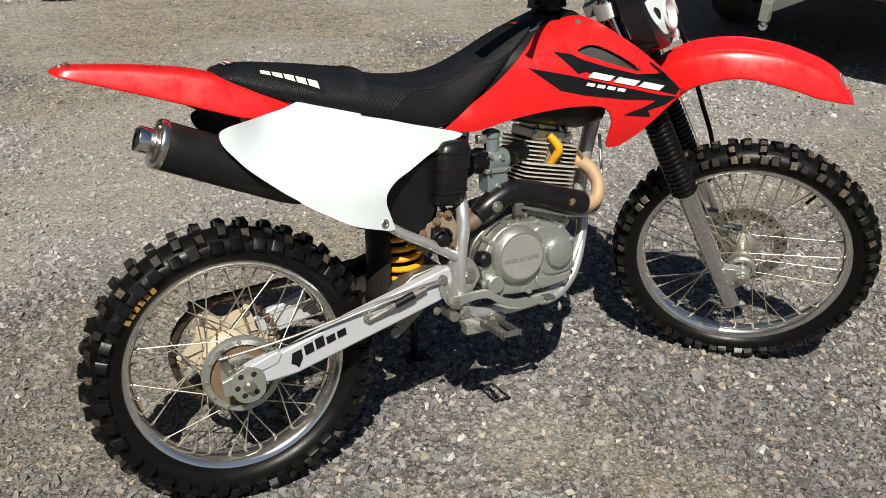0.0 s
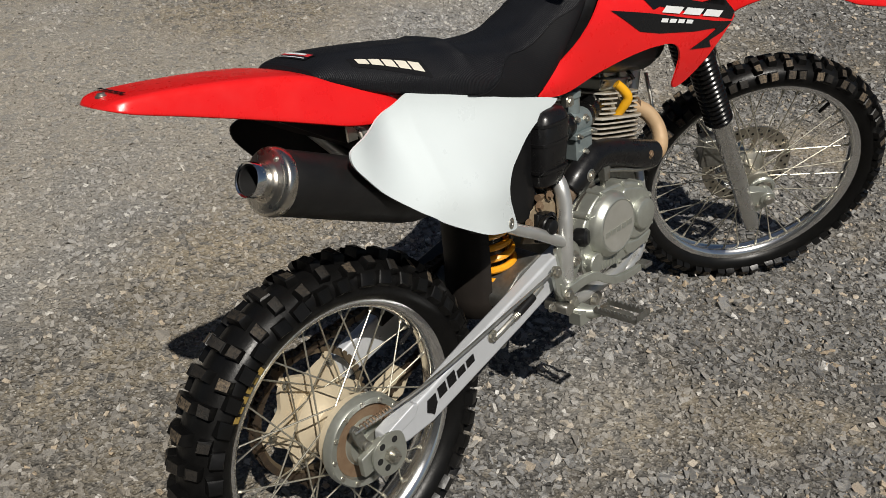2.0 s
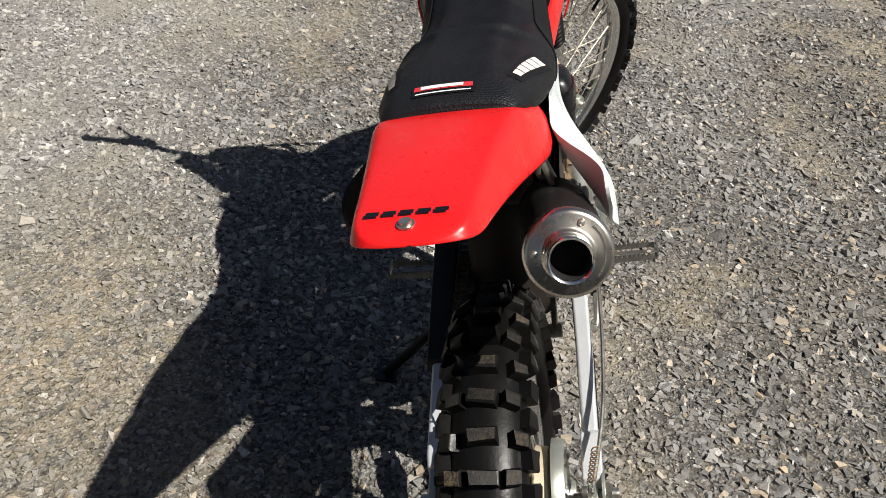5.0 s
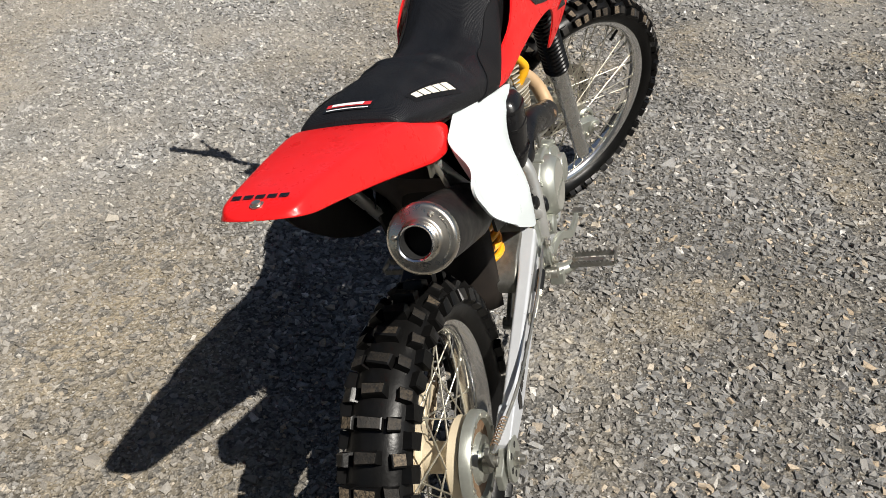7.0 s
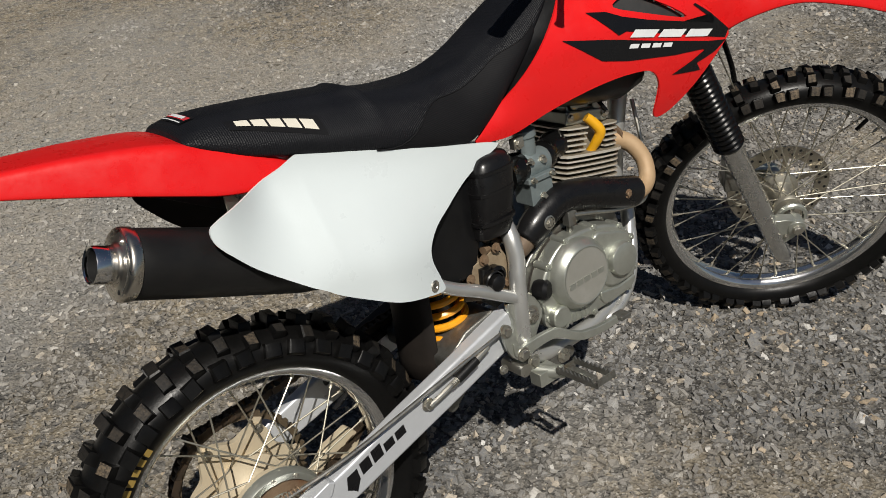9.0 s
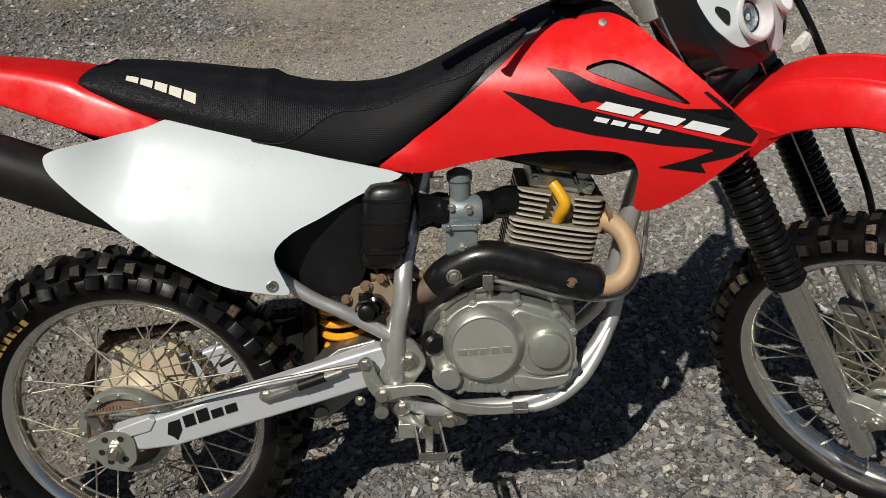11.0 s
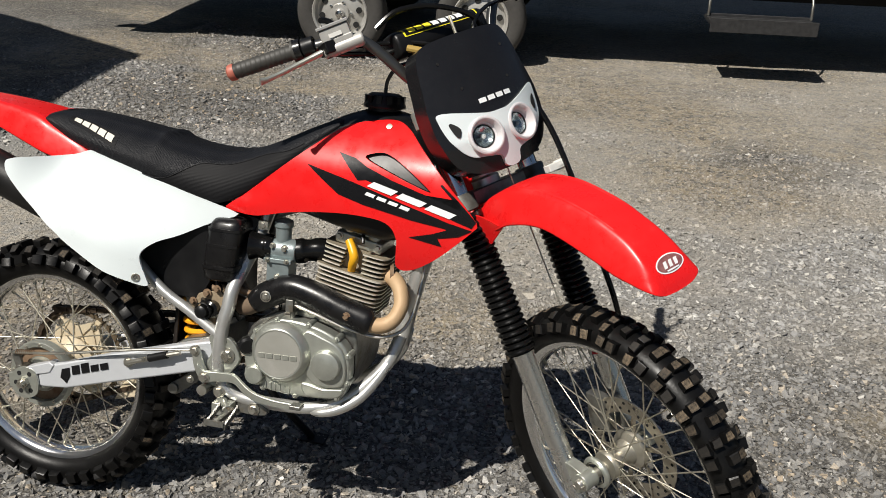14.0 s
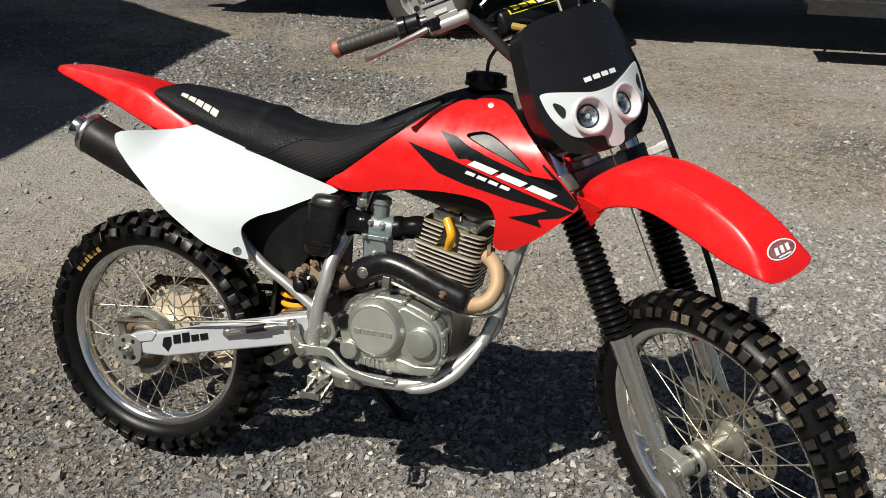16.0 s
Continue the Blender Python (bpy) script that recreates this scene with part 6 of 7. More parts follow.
part("rear_brake_bracket", join(box(0.415, -0.085, 0.565, 0.05, 0.006, 0.05), bolt(0.405, -0.089, 0.575, 0.007, 0.006), bolt(0.428, -0.089, 0.555, 0.006, 0.006)), CAST_DULL, bike, "grey bracket with two bolts", bevel=0.001)
# assumed slider, added in black where the far arm lies in shade
part("chain_slider", prism([(0.20, 0.385), (0.20, 0.416), (0.35, 0.462), (0.47, 0.492), (0.47, 0.455), (0.35, 0.425)], 0.096, 0.138), BLACK, bike, "black chain slider added to keep the shaded left arm dark", bevel=0.004)

# -- frame --
for s in (-1, 1):
    part("frame_tube", tube([(0.560, 0.035 * s, 0.775), (0.540, 0.050 * s, 0.705), (0.522, 0.082 * s, 0.645), (0.514, 0.112 * s, 0.605), (0.510, 0.122 * s, 0.566), (0.500, 0.127 * s, 0.524), (0.494, 0.128 * s, 0.455), (0.492, 0.126 * s, 0.410)], 0.0155, 16, 6), FRAME, bike, "silver frame tube with scuffed paint")
    part("cradle_tube", tube([(0.492, 0.126 * s, 0.420), (0.505, 0.122 * s, 0.383), (0.540, 0.116 * s, 0.361), (0.60, 0.108 * s, 0.353), (0.70, 0.100 * s, 0.355), (0.764, 0.090 * s, 0.374), (0.818, 0.072 * s, 0.415), (0.862, 0.050 * s, 0.470), (0.882, 0.030 * s, 0.53)], 0.0145, 14, 6), FRAME, bike, "silver lower cradle tube")
    part("pivot_plate", prism(rounded([(0.470, 0.500), (0.520, 0.498), (0.545, 0.455), (0.525, 0.420), (0.505, 0.385), (0.468, 0.385), (0.462, 0.430), (0.476, 0.460)], 3), 0.118 * s, 0.130 * s), CAST_DULL if s > 0 else CAST, bike, "cast pivot plate", bevel=0.003)
    part("pivot_bolt", join(bolt(0.515, 0.131 * s, 0.459, 0.012, 0.012, s)), STEEL, bike)
    part("top_frame_tube", tube([(1.00, 0.0, 0.93), (0.90, 0.035 * s, 0.90), (0.75, 0.055 * s, 0.84), (0.60, 0.06 * s, 0.785)], 0.014, 12, 5), FRAME, bike)
part("down_tube", tube([(0.875, 0, 0.505), (0.892, 0, 0.60), (0.915, 0, 0.70), (0.965, 0, 0.86)], 0.019, 16, 6), FRAME, bike, "silver front down tube")
part("skid_rail", tube([(0.705, -0.103, 0.349, 0.006), (0.728, -0.105, 0.351, 0.0135), (0.768, -0.099, 0.363, 0.0160), (0.810, -0.085, 0.391, 0.0165), (0.842, -0.068, 0.432, 0.0150), (0.864, -0.052, 0.470, 0.0125), (0.873, -0.046, 0.486, 0.005)], None, 14, 6, squash=0.8), FRAME, bike, "scraped silver skid rail")

# -- swingarm and shock --
for s in (-1, 1):
    up_line = [(0.045, 0.352), (0.225, 0.413), (0.40, 0.462), (0.470, 0.480)]
    rows = []
    for x, zt, zb, y0, y1 in ((0.030, 0.350, 0.306, 0.108, 0.130), (0.05, 0.361, 0.306, 0.107, 0.131), (0.107, 0.377, 0.312, 0.106, 0.131), (0.225, 0.416, 0.346, 0.104, 0.130), (0.35, 0.451, 0.381, 0.100, 0.128), (0.46, 0.481, 0.412, 0.090, 0.124), (0.512, 0.487, 0.440, 0.085, 0.115)):
        rows.append([(x, s * y0, zb), (x, s * y1, zb), (x, s * y1, zt), (x, s * y0, zt)])
    arm = part("swing_arm", skin(rows), ARM, bike, "silver box-section swingarm", bevel=0.006)
    part("arm_end", prism([(-0.050, 0.288), (0.045, 0.300), (0.050, 0.350), (-0.010, 0.338), (-0.052, 0.325)], s * 0.112, s * 0.126), CAST, arm, "bare metal swingarm end", bevel=0.003)
    if s < 0:
        part("arm_shoe", prism([(-0.004, 0.326), (-0.002, 0.348), (0.066, 0.372), (0.078, 0.366), (0.066, 0.345)], -0.134, -0.104), ARM, arm, "bright silver end cap", bevel=0.003)
        for q, tall_by in zip(letters(4, 0.124, 0.349, 0.222, 0.380, 0.023, 0.2, 0.004), (0.92, 1.0, 0.66, 0.66)):
            q = [q[0], q[1]] + [tuple(np.array(a) + (np.array(b) - np.array(a)) * tall_by) for a, b in ((q[1], q[2]), (q[0], q[3]))]
            part("arm_print_block", prism(q, -0.1325, -0.1312), DECAL_BLACK, arm, "black print block")
        part("arm_print_emblem", prism([(0.094, 0.338), (0.098, 0.360), (0.118, 0.366), (0.120, 0.346), (0.110, 0.326), (0.104, 0.332)], -0.1325, -0.1312), DECAL_BLACK, arm, "black emblem")
part("arm_bridge", prism([(0.345, 0.410), (0.345, 0.436), (0.395, 0.470), (0.462, 0.486), (0.462, 0.430)], -0.098, 0.098), CAST_DULL, bike, bevel=0.006)
part("arm_bolt", join(bolt(0.271, -0.131, 0.404, 0.008, 0.010), tube([(0.271, -0.138, 0.404), (0.30, -0.142, 0.416), (0.36, -0.143, 0.437), (0.405, -0.140, 0.451)], 0.0055, 10, 4)), STEEL, bike, "brake switch and bolt")
wound = [(0.315 + 0.050 * k / 90, -0.1445 + 0.0058 * math.cos(k * 0.9), 0.4215 + 0.0165 * k / 90 + 0.0058 * math.sin(k * 0.9)) for k in range(91)]
part("brake_switch_spring", tube(wound, 0.0011, 5, 1), STEEL, bike, "thin steel coil spring")
part("brake_switch", tube([(0.33, -0.1425, 0.427), (0.375, -0.1425, 0.442)], 0.009, 12, 2), BLACK, bike)
part("shock_body", tube([(0.412, -0.020, 0.44), (0.386, -0.015, 0.66)], 0.026, 16, 2), BLACK_SATIN, bike, "rear shock absorber")
coil = [(0.408 - 0.022 * k / 112 + 0.043 * math.cos(k * 0.45), -0.020 + 0.043 * math.sin(k * 0.45), 0.435 + 0.190 * k / 112) for k in range(113)]
part("shock_spring", tube(coil, 0.0070, 8, 2), ORANGE, bike, "orange coil spring")
part("shock_reservoir", lathe([(0.0005, 0.0), (0.045, 0.0), (0.045, 0.008), (0.0005, 0.008)], 28, pose(0.386, 0, 0.625, 90)), YELLOW_CAP, bike)
part("linkage", join(prism(rounded([(0.340, 0.335), (0.352, 0.350), (0.435, 0.402), (0.445, 0.388), (0.365, 0.322), (0.350, 0.320)], 3), -0.070, -0.060), lathe([(0.0005, -0.078), (0.013, -0.078), (0.013, -0.052), (0.0005, -0.052)], 18, Matrix.Translation((0.352, 0, 0.334)))), CAST_DULL, bike, "steel suspension link", bevel=0.002)

# -- pedals, pegs, stand --
pedal = smooth_path([(0.452, 0.425, 0.012), (0.468, 0.408, 0.014), (0.500, 0.412, 0.011), (0.545, 0.416, 0.010), (0.570, 0.402, 0.010), (0.600, 0.388, 0.009), (0.645, 0.381, 0.008), (0.688, 0.381, 0.007)], 5)
pr = [[(x, -0.150 - 0.02 * fall((x - 0.5) / 0.1), z - h), (x, -0.140 - 0.02 * fall((x - 0.5) / 0.1), z - h), (x, -0.140 - 0.02 * fall((x - 0.5) / 0.1), z + h), (x, -0.150 - 0.02 * fall((x - 0.5) / 0.1), z + h)] for x, z, h in pedal]
bp = part("brake_pedal", skin(pr), CAST, bike, "cast brake pedal", bevel=0.003)
part("pedal_pad", box(0.698, -0.168, 0.384, 0.026, 0.026, 0.009), CAST_DULL, bp, bevel=0.002)
part("pedal_arm", prism(rounded([(0.438, 0.470), (0.452, 0.472), (0.462, 0.440), (0.476, 0.410), (0.462, 0.398), (0.446, 0.415), (0.438, 0.445)], 3), -0.146, -0.137), CAST, bp, bevel=0.002)
part("pedal_pivot", lathe([(0.0005, -0.10), (0.012, -0.10), (0.012, -0.154), (0.0005, -0.154)], 18, Matrix.Translation((0.466, 0, 0.376))), STEEL, bp)
for px, py, pz, r in ((0.470, -0.150, 0.407, 0.009), (0.444, -0.146, 0.464, 0.008), (0.430, -0.138, 0.392, 0.006)):
    part("pedal_bolt", bolt(px, py, pz, r, 0.008), STEEL, bp)
for s in (-1, 1):
    peg = part("foot_peg", join(tube([(0.500, 0.120 * s, 0.352), (0.520, 0.150 * s, 0.346), (0.538, 0.172 * s, 0.346)], 0.0125, 12, 3), box(0.515, 0.142 * s, 0.340, 0.045, 0.030, 0.028)), DIRTY_STEEL if s > 0 else CAST, bike, "folding steel foot peg with toothed edges", bevel=0.002)
    for dx in (-0.021, 0.021):
        m = Matrix.Translation((0.548 + dx, 0.215 * s, 0.354)) @ pose(0, 0, 0, -4 * s, 0, -8 * s)
        saw = [(-0.045, -0.007), (0.045, -0.007)] + [q for k in range(9, -1, -1) for q in ((-0.045 + 0.009 * k + 0.009, 0.002), (-0.045 + 0.009 * k + 0.0045, 0.009))][:-1] + [(-0.045, 0.002)]
        part("peg_teeth", moved(([(y, x, z) for x, y, z in prism(saw, -0.0015, 0.0015)[0]], prism(saw, -0.0015, 0.0015)[1]), m), CAST_DULL, peg)
    part("peg_core", box(0.546, 0.206 * s, 0.349, 0.014, 0.070, 0.010), CAST_DULL, peg, bevel=0.002)
    for px, py, pz in ((0.552, 0.262, 0.357), (0.545, 0.172, 0.350)):
        part("peg_end", box(px, py * s, pz, 0.044, 0.003, 0.013), CAST_DULL, peg)
    for px, py, pz in ((0.500, 0.135, 0.372), (0.580, 0.125, 0.340)):
        part("peg_bolt", bolt(px, py * s, pz, 0.0095, 0.010, s), STEEL, peg)
part("peg_bracket", prism(rounded([(0.478, 0.382), (0.520, 0.378), (0.600, 0.352), (0.606, 0.328), (0.540, 0.326), (0.490, 0.345)], 3), -0.124, -0.108), CAST_DULL, bike, "cast foot peg bracket", bevel=0.003)
lean = radians(12)


def to_bike(x, y, z):
    return (x, y * math.cos(lean) - z * math.sin(lean), y * math.sin(lean) + z * math.cos(lean))


foot = to_bike(0.552, 0.335, 0.006)
part("side_stand", tube([(0.475, 0.128, 0.365, 0.012), (0.500, 0.175, 0.25, 0.0105), (foot[0], foot[1], foot[2] + 0.004, 0.0105)], None, 12, 4), BLACK, bike, "black side stand resting on the gravel")
fm = Matrix.Translation(foot) @ pose(0, 0, 0, 12)
part("stand_foot", box(0.01, 0.0, 0.0, 0.070, 0.045, 0.006, fm), BLACK, bike, bevel=0.002)
part("gear_lever", tube([(0.585, 0.115, 0.395, 0.007), (0.60, 0.14, 0.385, 0.007), (0.70, 0.15, 0.375, 0.006), (0.715, 0.175, 0.378, 0.008), (0.715, 0.195, 0.378, 0.008)], None, 10, 4), CAST, bike, "steel gear lever")


# ---- ground ----
def soft_noise(x, y, s):
    return noise.fractal(Vector((x * s, y * s, 3.7)), 0.6, 2.1, 4)


def dark_corner(x, y):
    """The far corner by the shed, where the gravel is coloured darker."""
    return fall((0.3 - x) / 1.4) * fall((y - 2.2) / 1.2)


def dirt_at(x, y):
    """0 where clean crushed stone lies, 1 where trodden earth shows."""
    n = soft_noise(x, y, 0.55) + 0.75 * soft_noise(x * 0.7 + 31, y * 1.3, 1.9)
    corner = dark_corner(x, y)
    far = fall((y - 1.9) / 0.9) * fall((x + 0.9) / 1.6)
    side = fall((1.5 - x) / 1.6) * fall((y - 0.1) / 0.8) * (1 - 0.7 * corner)
    band = 0.42 * math.sin(y * 3.4 + 0.45 * x + 1.1 * n) * fall((y - 2.2) / 1.2)
    worn = 0.75 * max(0.0, soft_noise(x * 1.2 - 7, y * 0.9 + 5, 2.3) - 0.05) * fall((0.9 - y) / 0.8)
    return min(1.0, max(0.0, 0.10 + 0.98 * far + 0.75 * side + band + worn + (0.80 - 0.30 * far) * n))


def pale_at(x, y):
    """Chip tone, 1 pale to 0 dark; uneven sunlight is partly painted into it."""
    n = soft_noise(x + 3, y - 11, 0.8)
    return min(1.0, max(0.0, 0.28 + 0.90 * fall((y - 0.55 + 0.12 * (1.4 - x)) / 1.3) * (1 - dark_corner(x, y)) + 0.30 * fall((x - 1.9) / 0.8) - 0.52 * fall((y - 1.9) / 1.0) * fall((x + 0.9) / 1.2) + 0.5 * n))


def height_at(x, y):
    d = math.hypot(x - 0.65, y)
    return (0.012 * soft_noise(x + 9, y - 4, 0.9) + 0.03 * fall((d - 3) / 5) * soft_noise(x, y, 0.4)) * fall((d - 0.2) / 2.0)


def axis_steps(lo, hi, a, b, fine_step):
    mid_steps = list(np.arange(a, b + 1e-6, fine_step))
    below, above, d = [], [], fine_step
    v = a
    while v > lo:
        d *= 1.35
        v = max(lo, v - d)
        below.append(v)
    d, v = fine_step, b
    while v < hi:
        d *= 1.35
        v = min(hi, v + d)
        above.append(v)
    return below[::-1] + mid_steps + above


gx, gy = axis_steps(-900, 900, -5.0, 6.0, 0.09), axis_steps(-900, 900, -2.5, 8.5, 0.09)
gv = [(x, y, height_at(x, y) if abs(x) < 30 and abs(y) < 30 else 0.0) for y in gy for x in gx]
gf = [(j * len(gx) + i, j * len(gx) + i + 1, (j + 1) * len(gx) + i + 1, (j + 1) * len(gx) + i) for j in range(len(gy) - 1) for i in range(len(gx) - 1)]
gm = bpy.data.meshes.new("ground")
gm.from_pydata(gv, [], gf)
gm.materials.append(GROUND)
gm.polygons.foreach_set("use_smooth", [True] * len(gm.polygons))
layer = gm.attributes.new("dirt", "FLOAT", "POINT")
layer.data.foreach_set("value", [dirt_at(x, y) if abs(x) < 30 and abs(y) < 30 else 0.5 for x, y, _ in gv])
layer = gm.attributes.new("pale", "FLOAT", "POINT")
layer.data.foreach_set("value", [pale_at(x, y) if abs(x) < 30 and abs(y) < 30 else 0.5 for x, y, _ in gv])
tagged(new("ground", gm), "grey crushed gravel yard with patches of tan trodden earth", "ground", kind="structure")


def stones(name, n, x0, x1, y0, y1, lo, hi, seed, label, keep=1.0, power=3.4, bare=0.60):
    """Loose angular stones, bedded in the ground, in one mesh."""
    rng = np.random.default_rng(seed)
    xs, ys = rng.uniform(x0, x1, n), rng.uniform(y0, y1, n)
    d = np.array([dirt_at(x, y) for x, y in zip(xs, ys)])
    on = rng.uniform(0, 1, n) < keep * (1.0 - bare * d)
    xs, ys, d = xs[on], ys[on], d[on]
    n = len(xs)
    zs = np.array([height_at(x, y) for x, y in zip(xs, ys)])
    size = lo + (hi - lo) * rng.uniform(0, 1, n) ** power
    size *= 1 - 0.30 * d
    cube = np.array([(-1, -1, -1), (1, -1, -1), (1, 1, -1), (-1, 1, -1), (-1, -1, 1), (1, -1, 1), (1, 1, 1), (-1, 1, 1)], float)
    v = cube[None] * rng.uniform(0.60, 1.0, (n, 8, 1)) + rng.normal(0, 0.30, (n, 8, 3))
    v *= (size[:, None] * np.stack([rng.uniform(0.7, 1.4, n), rng.uniform(0.45, 1.0, n), rng.uniform(0.34, 0.72, n)], -1))[:, None] * 0.5
    a, b, c = rng.uniform(0, 2 * np.pi, n), rng.normal(0, 0.35, n), rng.normal(0, 0.35, n)
    one, zero = np.ones(n), np.zeros(n)
    rx = np.stack([one, zero, zero, zero, np.cos(b), -np.sin(b), zero, np.sin(b), np.cos(b)], -1).reshape(n, 3, 3)
    ry = np.stack([np.cos(c), zero, np.sin(c), zero, one, zero, -np.sin(c), zero, np.cos(c)], -1).reshape(n, 3, 3)
    rz = np.stack([np.cos(a), -np.sin(a), zero, np.sin(a), np.cos(a), zero, zero, zero, one], -1).reshape(n, 3, 3)
    v = np.einsum("nij,nkj->nki", rz @ ry @ rx, v)
    v += np.stack([xs, ys, zs + size * 0.07], -1)[:, None]
    quads = np.array([(4, 5, 6, 7), (0, 1, 5, 4), (1, 2, 6, 5), (2, 3, 7, 6), (3, 0, 4, 7)])
    f = (quads[None] + 8 * np.arange(n)[:, None, None]).reshape(-1)
    me = bpy.data.meshes.new(name)
    me.vertices.add(8 * n)
    me.vertices.foreach_set("co", v.reshape(-1))
    me.loops.add(len(f))
    me.loops.foreach_set("vertex_index", f)
    me.polygons.add(5 * n)
    me.polygons.foreach_set("loop_start", np.arange(0, len(f), 4))
    me.update(calc_edges=True)
    me.polygons.foreach_set("use_smooth", np.zeros(5 * n, bool))
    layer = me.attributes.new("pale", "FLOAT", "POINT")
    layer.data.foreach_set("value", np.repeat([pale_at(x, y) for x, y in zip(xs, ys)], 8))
    layer = me.attributes.new("dirt", "FLOAT", "POINT")
    layer.data.foreach_set("value", np.repeat(d, 8))
    me.materials.append(STONE)
    return tagged(new(name, me), label, "gravel", kind="stuff")


stones("gravel", 185000, -1.1, 3.0, -0.8, 3.0, 0.0044, 0.023, 5, "loose angular grey and tan crushed stone", power=3.3, bare=0.42)
stones("gravel", 700, -0.9, 2.9, -0.8, 2.9, 0.020, 0.038, 15, "larger flat chips of grey and tan stone", power=2.0)
stones("gravel", 78000, -2.6, 4.2, 2.9, 6.2, 0.007, 0.028, 6, "coarser scattered grey stones further off", power=3.0, bare=0.78)
stones("gravel", 26000, -4.2, 3.4, 2.6, 5.2, 0.007, 0.024, 11, "small grey chips over the packed earth", power=3.0)
stones("gravel", 26000, 2.95, 4.6, -1.6, 2.95, 0.007, 0.030, 8, "loose grey stones on the open yard")
stones("gravel", 22000, -0.8, 3.0, -1.6, -0.75, 0.006, 0.028, 9, "loose grey stones near the path")
stones("gravel", 9000, -4.0, -1.05, 0.0, 3.2, 0.008, 0.030, 7, "loose grey stones beside the yard's edge")


# ---- parked trailer and pick-up behind the bike, and the building whose shade falls on the yard ----
TRAILER_BLACK = surface("black_trailer_paint", (0.004, 0.004, 0.004), 0.45, second=(0.007, 0.007, 0.007), scale=6, spec=0.2)
ALLOY = surface("painted_alloy_wheel", (0.52, 0.51, 0.48), 0.4, 0.5, second=(0.42, 0.41, 0.38), scale=20)
ROAD_RUBBER = surface("road_tyre_rubber", (0.045, 0.043, 0.040), 0.7, second=(0.07, 0.065, 0.06), scale=30, bump_scale=120, bump_strength=0.3)


def road_wheel(parent, m, r=0.335, wide=0.20):
    """A road tyre on a steel wheel with round holes; its outer face looks to -y."""
    h = wide / 2
    tyre = part("tyre", lathe([(r * 0.62, -h + 0.01), (r * 0.68, -h), (r * 0.86, -h - 0.008), (r * 0.96, -h + 0.008), (r, -h + 0.035), (r + 0.003, 0), (r, h - 0.035), (r * 0.96, h - 0.008), (r * 0.86, h + 0.008), (r * 0.62, h - 0.01)], 56, loop=True), ROAD_RUBBER, parent, "dusty road tyre", m, sharp=40)
    rim = part("rim", lathe([(r * 0.64, -h + 0.006), (r * 0.62, -h - 0.002), (r * 0.58, -h + 0.006), (r * 0.55, -h + 0.05), (r * 0.50, -h + 0.055), (r * 0.30, -h + 0.030), (r * 0.22, -h + 0.030), (r * 0.20, -h + 0.01), (0.0005, -h + 0.01), (0.0005, -h + 0.06), (r * 0.62, -h + 0.07)], 48, loop=True), ALLOY, tyre, "silver wheel with round holes", sharp=30)
    for k in range(8):
        a = radians(45 * k + 10)
        part("wheel_hole", lathe([(0.0005, 0), (r * 0.07, 0), (r * 0.07, -0.009), (0.0005, -0.009)], 14, Matrix.Translation((r * 0.43 * math.cos(a), -h + 0.043, r * 0.43 * math.sin(a)))), DARK, tyre)
    for k in range(5):
        a = radians(72 * k)
        part("wheel_nut", lathe([(0.0005, 0), (0.011, 0), (0.010, -0.016), (0.0005, -0.018)], 6, Matrix.Translation((r * 0.25 * math.cos(a), -h + 0.030, r * 0.25 * math.sin(a)))), CHROME, tyre)
    part("hub_cap", lathe([(0.0005, -h - 0.035), (0.025, -h - 0.030), (0.034, -h - 0.010), (0.036, -h + 0.012), (0.0005, -h + 0.012)], 24), CHROME, tyre)
    return tyre


TM = pose(-1.03, 5.00, 0, 0, 0, 6.3)
trailer = thing("trailer", "long black tandem-axle trailer with silver wheels, parked in its own shade", "trailer", TM)
part("body", box(2.7, 1.25, 1.95, 10.0, 2.40, 2.5), TRAILER_BLACK, trailer, "black trailer body", bevel=0.03)
part("chassis", join(box(2.6, 0.35, 0.60, 10.0, 0.08, 0.16), box(2.6, 2.1, 0.60, 10.0, 0.08, 0.16), *[box(-2.2 + 1.0 * k, 1.22, 0.62, 0.06, 1.8, 0.10) for k in range(10)]), TRAILER_BLACK, trailer, "black steel chassis")
part("wheel_arch", join(box(0.53, 0.03, 0.735, 2.3, 0.10, 0.05)), TRAILER_BLACK, trailer, bevel=0.01)
for x in (0.0, 1.06):
    road_wheel(trailer, Matrix.Translation((x, 0.0, 0.335)))
    road_wheel(trailer, Matrix.Translation((x, 2.30, 0.335)) @ pose(0, 0, 0, 0, 0, 180))
    part("axle", tube([(x, 0.05, 0.335), (x, 2.27, 0.335)], 0.035, 12, 2), TRAILER_BLACK, trailer)
step = part("step", join(box(3.07, 0.000, 0.420, 0.74, 0.33, 0.030), box(3.07, -0.163, 0.408, 0.74, 0.014, 0.100), box(3.07, 0.055, 0.435, 0.74, 0.012, 0.040)), surface("worn_black_step", (0.018, 0.018, 0.019), 0.45, 0.0, second=(0.05, 0.05, 0.05), scale=30), trailer, "black folding step with worn edges", bevel=0.004)
for x in (2.71, 3.43):
    part("step_arm", tube([(x, 0.04, 0.44), (x, 0.05, 0.54), (x, 0.16, 0.70)], 0.010, 8, 2), CAST_DULL, step, "dull steel step hinge")

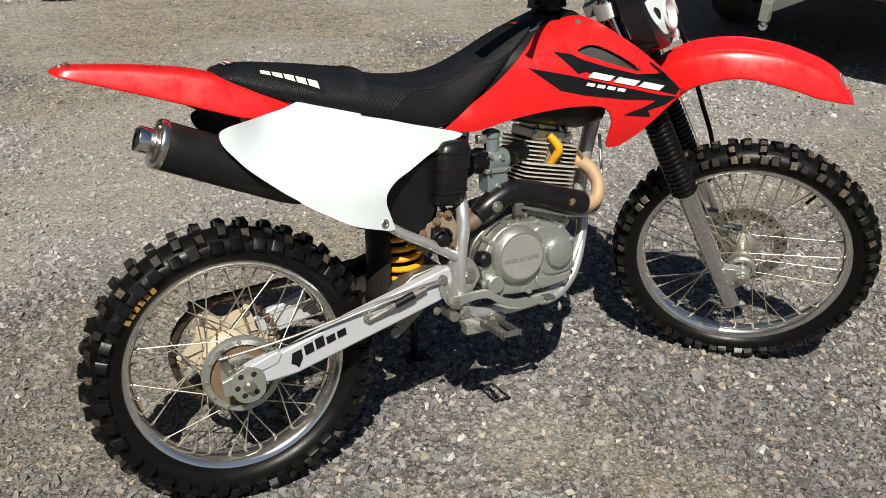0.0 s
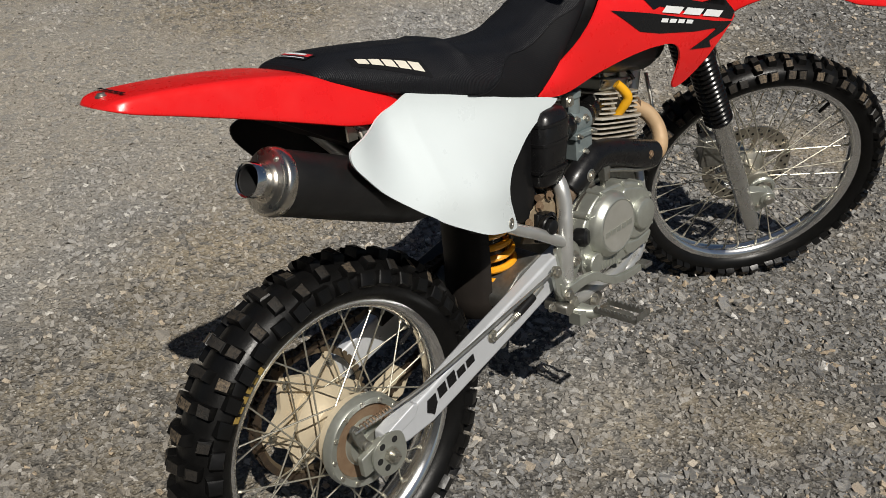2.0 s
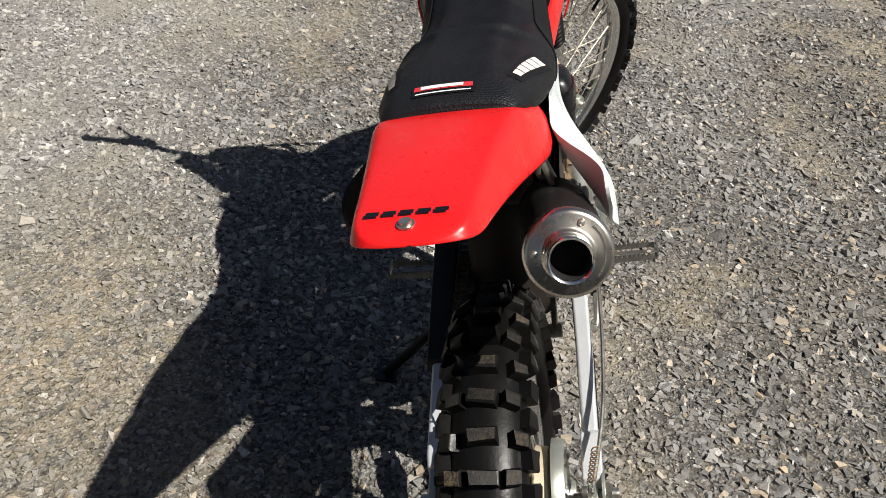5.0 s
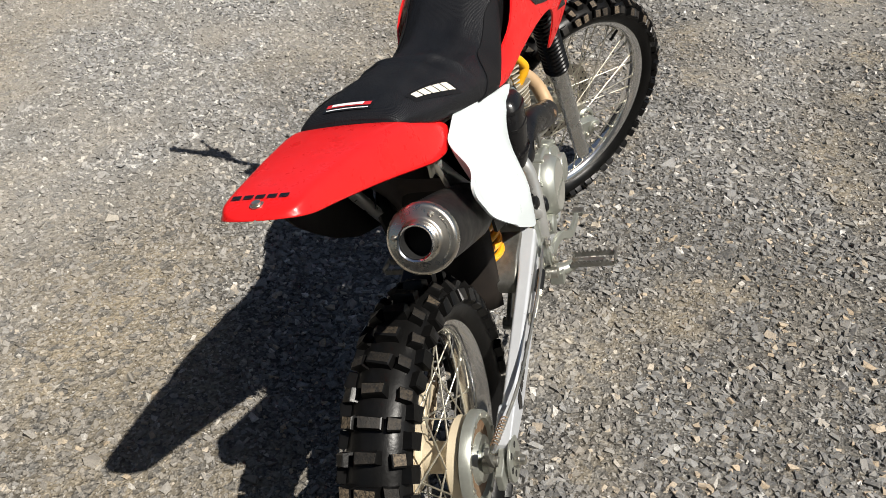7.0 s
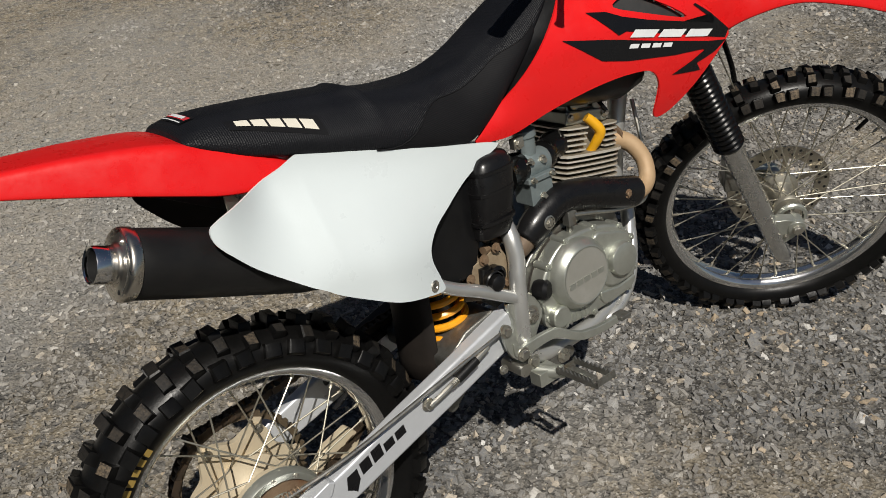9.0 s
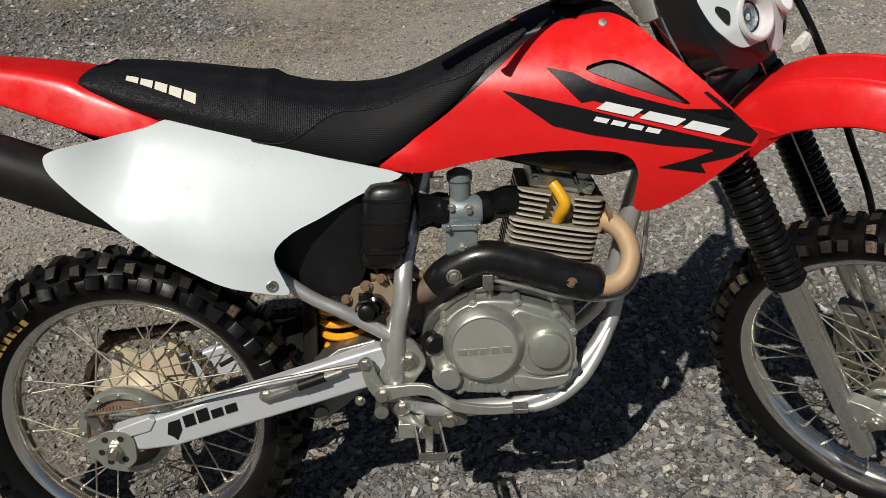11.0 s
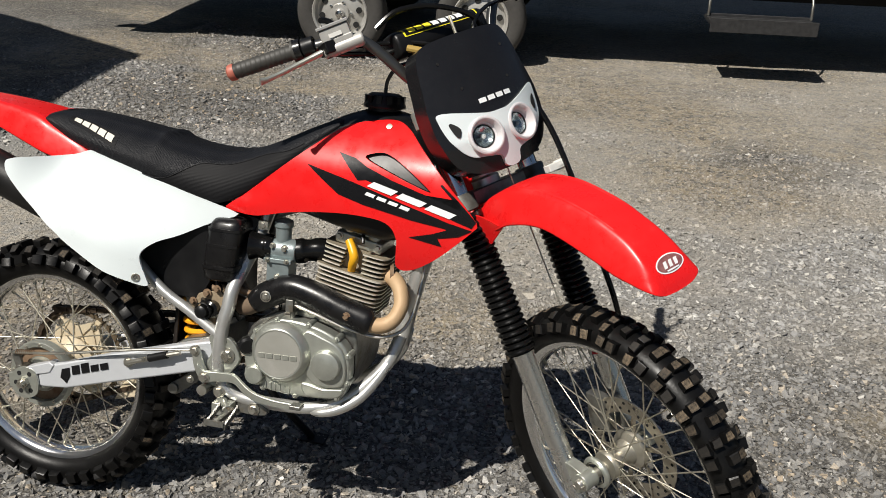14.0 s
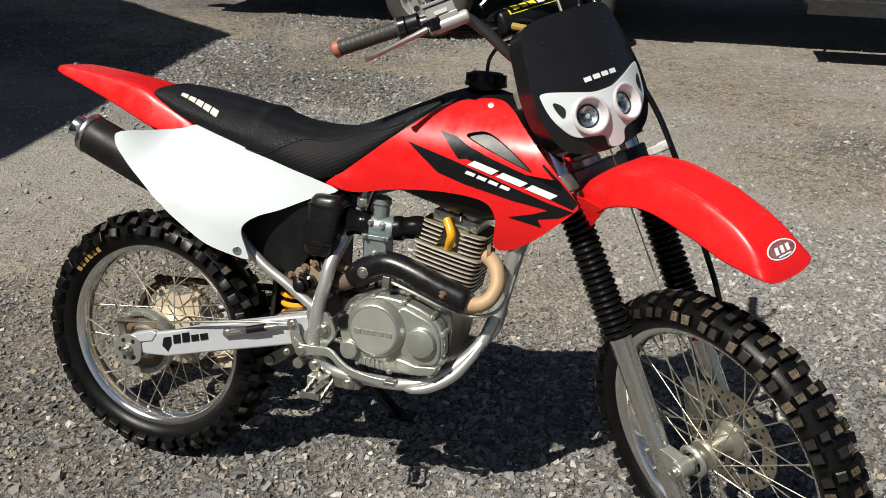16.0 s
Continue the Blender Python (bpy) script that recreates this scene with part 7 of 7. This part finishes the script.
PM = pose(3.72, 2.24, 0, 0, 0, 24)
truck = thing("pickup_truck", "dark pick-up truck with a chrome tow ball, seen from behind", "truck", PM)
DARK_PAINT = surface("dark_truck_paint", (0.010, 0.011, 0.013), 0.3, second=(0.016, 0.016, 0.018), scale=6, coat=0.3)
part("bed", join(box(1.15, 0, 1.00, 2.1, 1.90, 0.75)), DARK_PAINT, truck, "dark truck bed", bevel=0.04)
part("cab", join(box(3.1, 0, 1.05, 1.9, 1.90, 0.85), box(2.95, 0, 1.62, 1.5, 1.6, 0.5)), DARK_PAINT, truck, "dark truck cab", bevel=0.08)
part("nose", box(4.6, 0, 0.95, 1.3, 1.85, 0.65), DARK_PAINT, truck, "dark bonnet", bevel=0.08)
part("rear_bumper", box(0.03, 0, 0.60, 0.16, 1.88, 0.20), DARK_PAINT, truck, "dark rear bumper", bevel=0.03)
part("frame_rails", join(box(2.6, 0.45, 0.58, 5.0, 0.08, 0.16), box(2.6, -0.45, 0.58, 5.0, 0.08, 0.16), box(1.2, 0, 0.40, 0.18, 1.5, 0.18)), TRAILER_BLACK, truck)
hitch = part("tow_hitch", join(box(-0.19, 0, 0.46, 0.54, 0.06, 0.06), box(-0.45, 0, 0.43, 0.05, 0.05, 0.10)), CAST, truck, "bright hitch bar", bevel=0.004)
part("tow_ball", lathe([(0.0005, 0.33), (0.012, 0.332), (0.022, 0.342), (0.025, 0.355), (0.021, 0.370), (0.013, 0.378), (0.013, 0.395), (0.024, 0.397), (0.024, 0.404), (0.0005, 0.404)], 24, pose(-0.45, 0, 0, 90)), CHROME, hitch, "chrome tow ball")
for x in (1.10, 4.35):
    for s in (-1, 1):
        road_wheel(truck, Matrix.Translation((x, 0.78 * s, 0.37)) @ pose(0, 0, 0, 0, 0, 0 if s < 0 else 180), 0.37, 0.24)

# a shed off to the side, out of sight; only its shadow reaches the yard
corner, tall = Vector((-2.47, 4.50)), 4.2
c = corner - SUN.to_2d() * tall
e1, e2 = Vector((-0.895, 0.446)), Vector((0.16, -0.987))
plan = [c, c + e1 * 9, c + e1 * 9 + e2 * 9, c + e2 * 9]
shed = thing("shed", "plain grey shed beside the yard", "shed")
SHED = surface("grey_cladding", (0.30, 0.30, 0.29), 0.7, second=(0.24, 0.24, 0.23), scale=8)
for i in range(4):
    p, q = plan[i], plan[(i + 1) % 4]
    n = (q - p).normalized()
    n = Vector((-n.y, n.x)) * 0.12
    s = 1 if n.dot((plan[0] + plan[2]) / 2 - p) > 0 else -1
    ring = [(p.x, p.y), (q.x, q.y), (q.x + s * n.x, q.y + s * n.y), (p.x + s * n.x, p.y + s * n.y)]
    part("wall", skin([[(x, y, z) for x, y in ring] for z in (0.0, tall - 0.2)]), SHED, shed)
part("roof", skin([[(p.x, p.y, z) for p in plan] for z in (tall - 0.19, tall)]), SHED, shed, "flat grey roof")
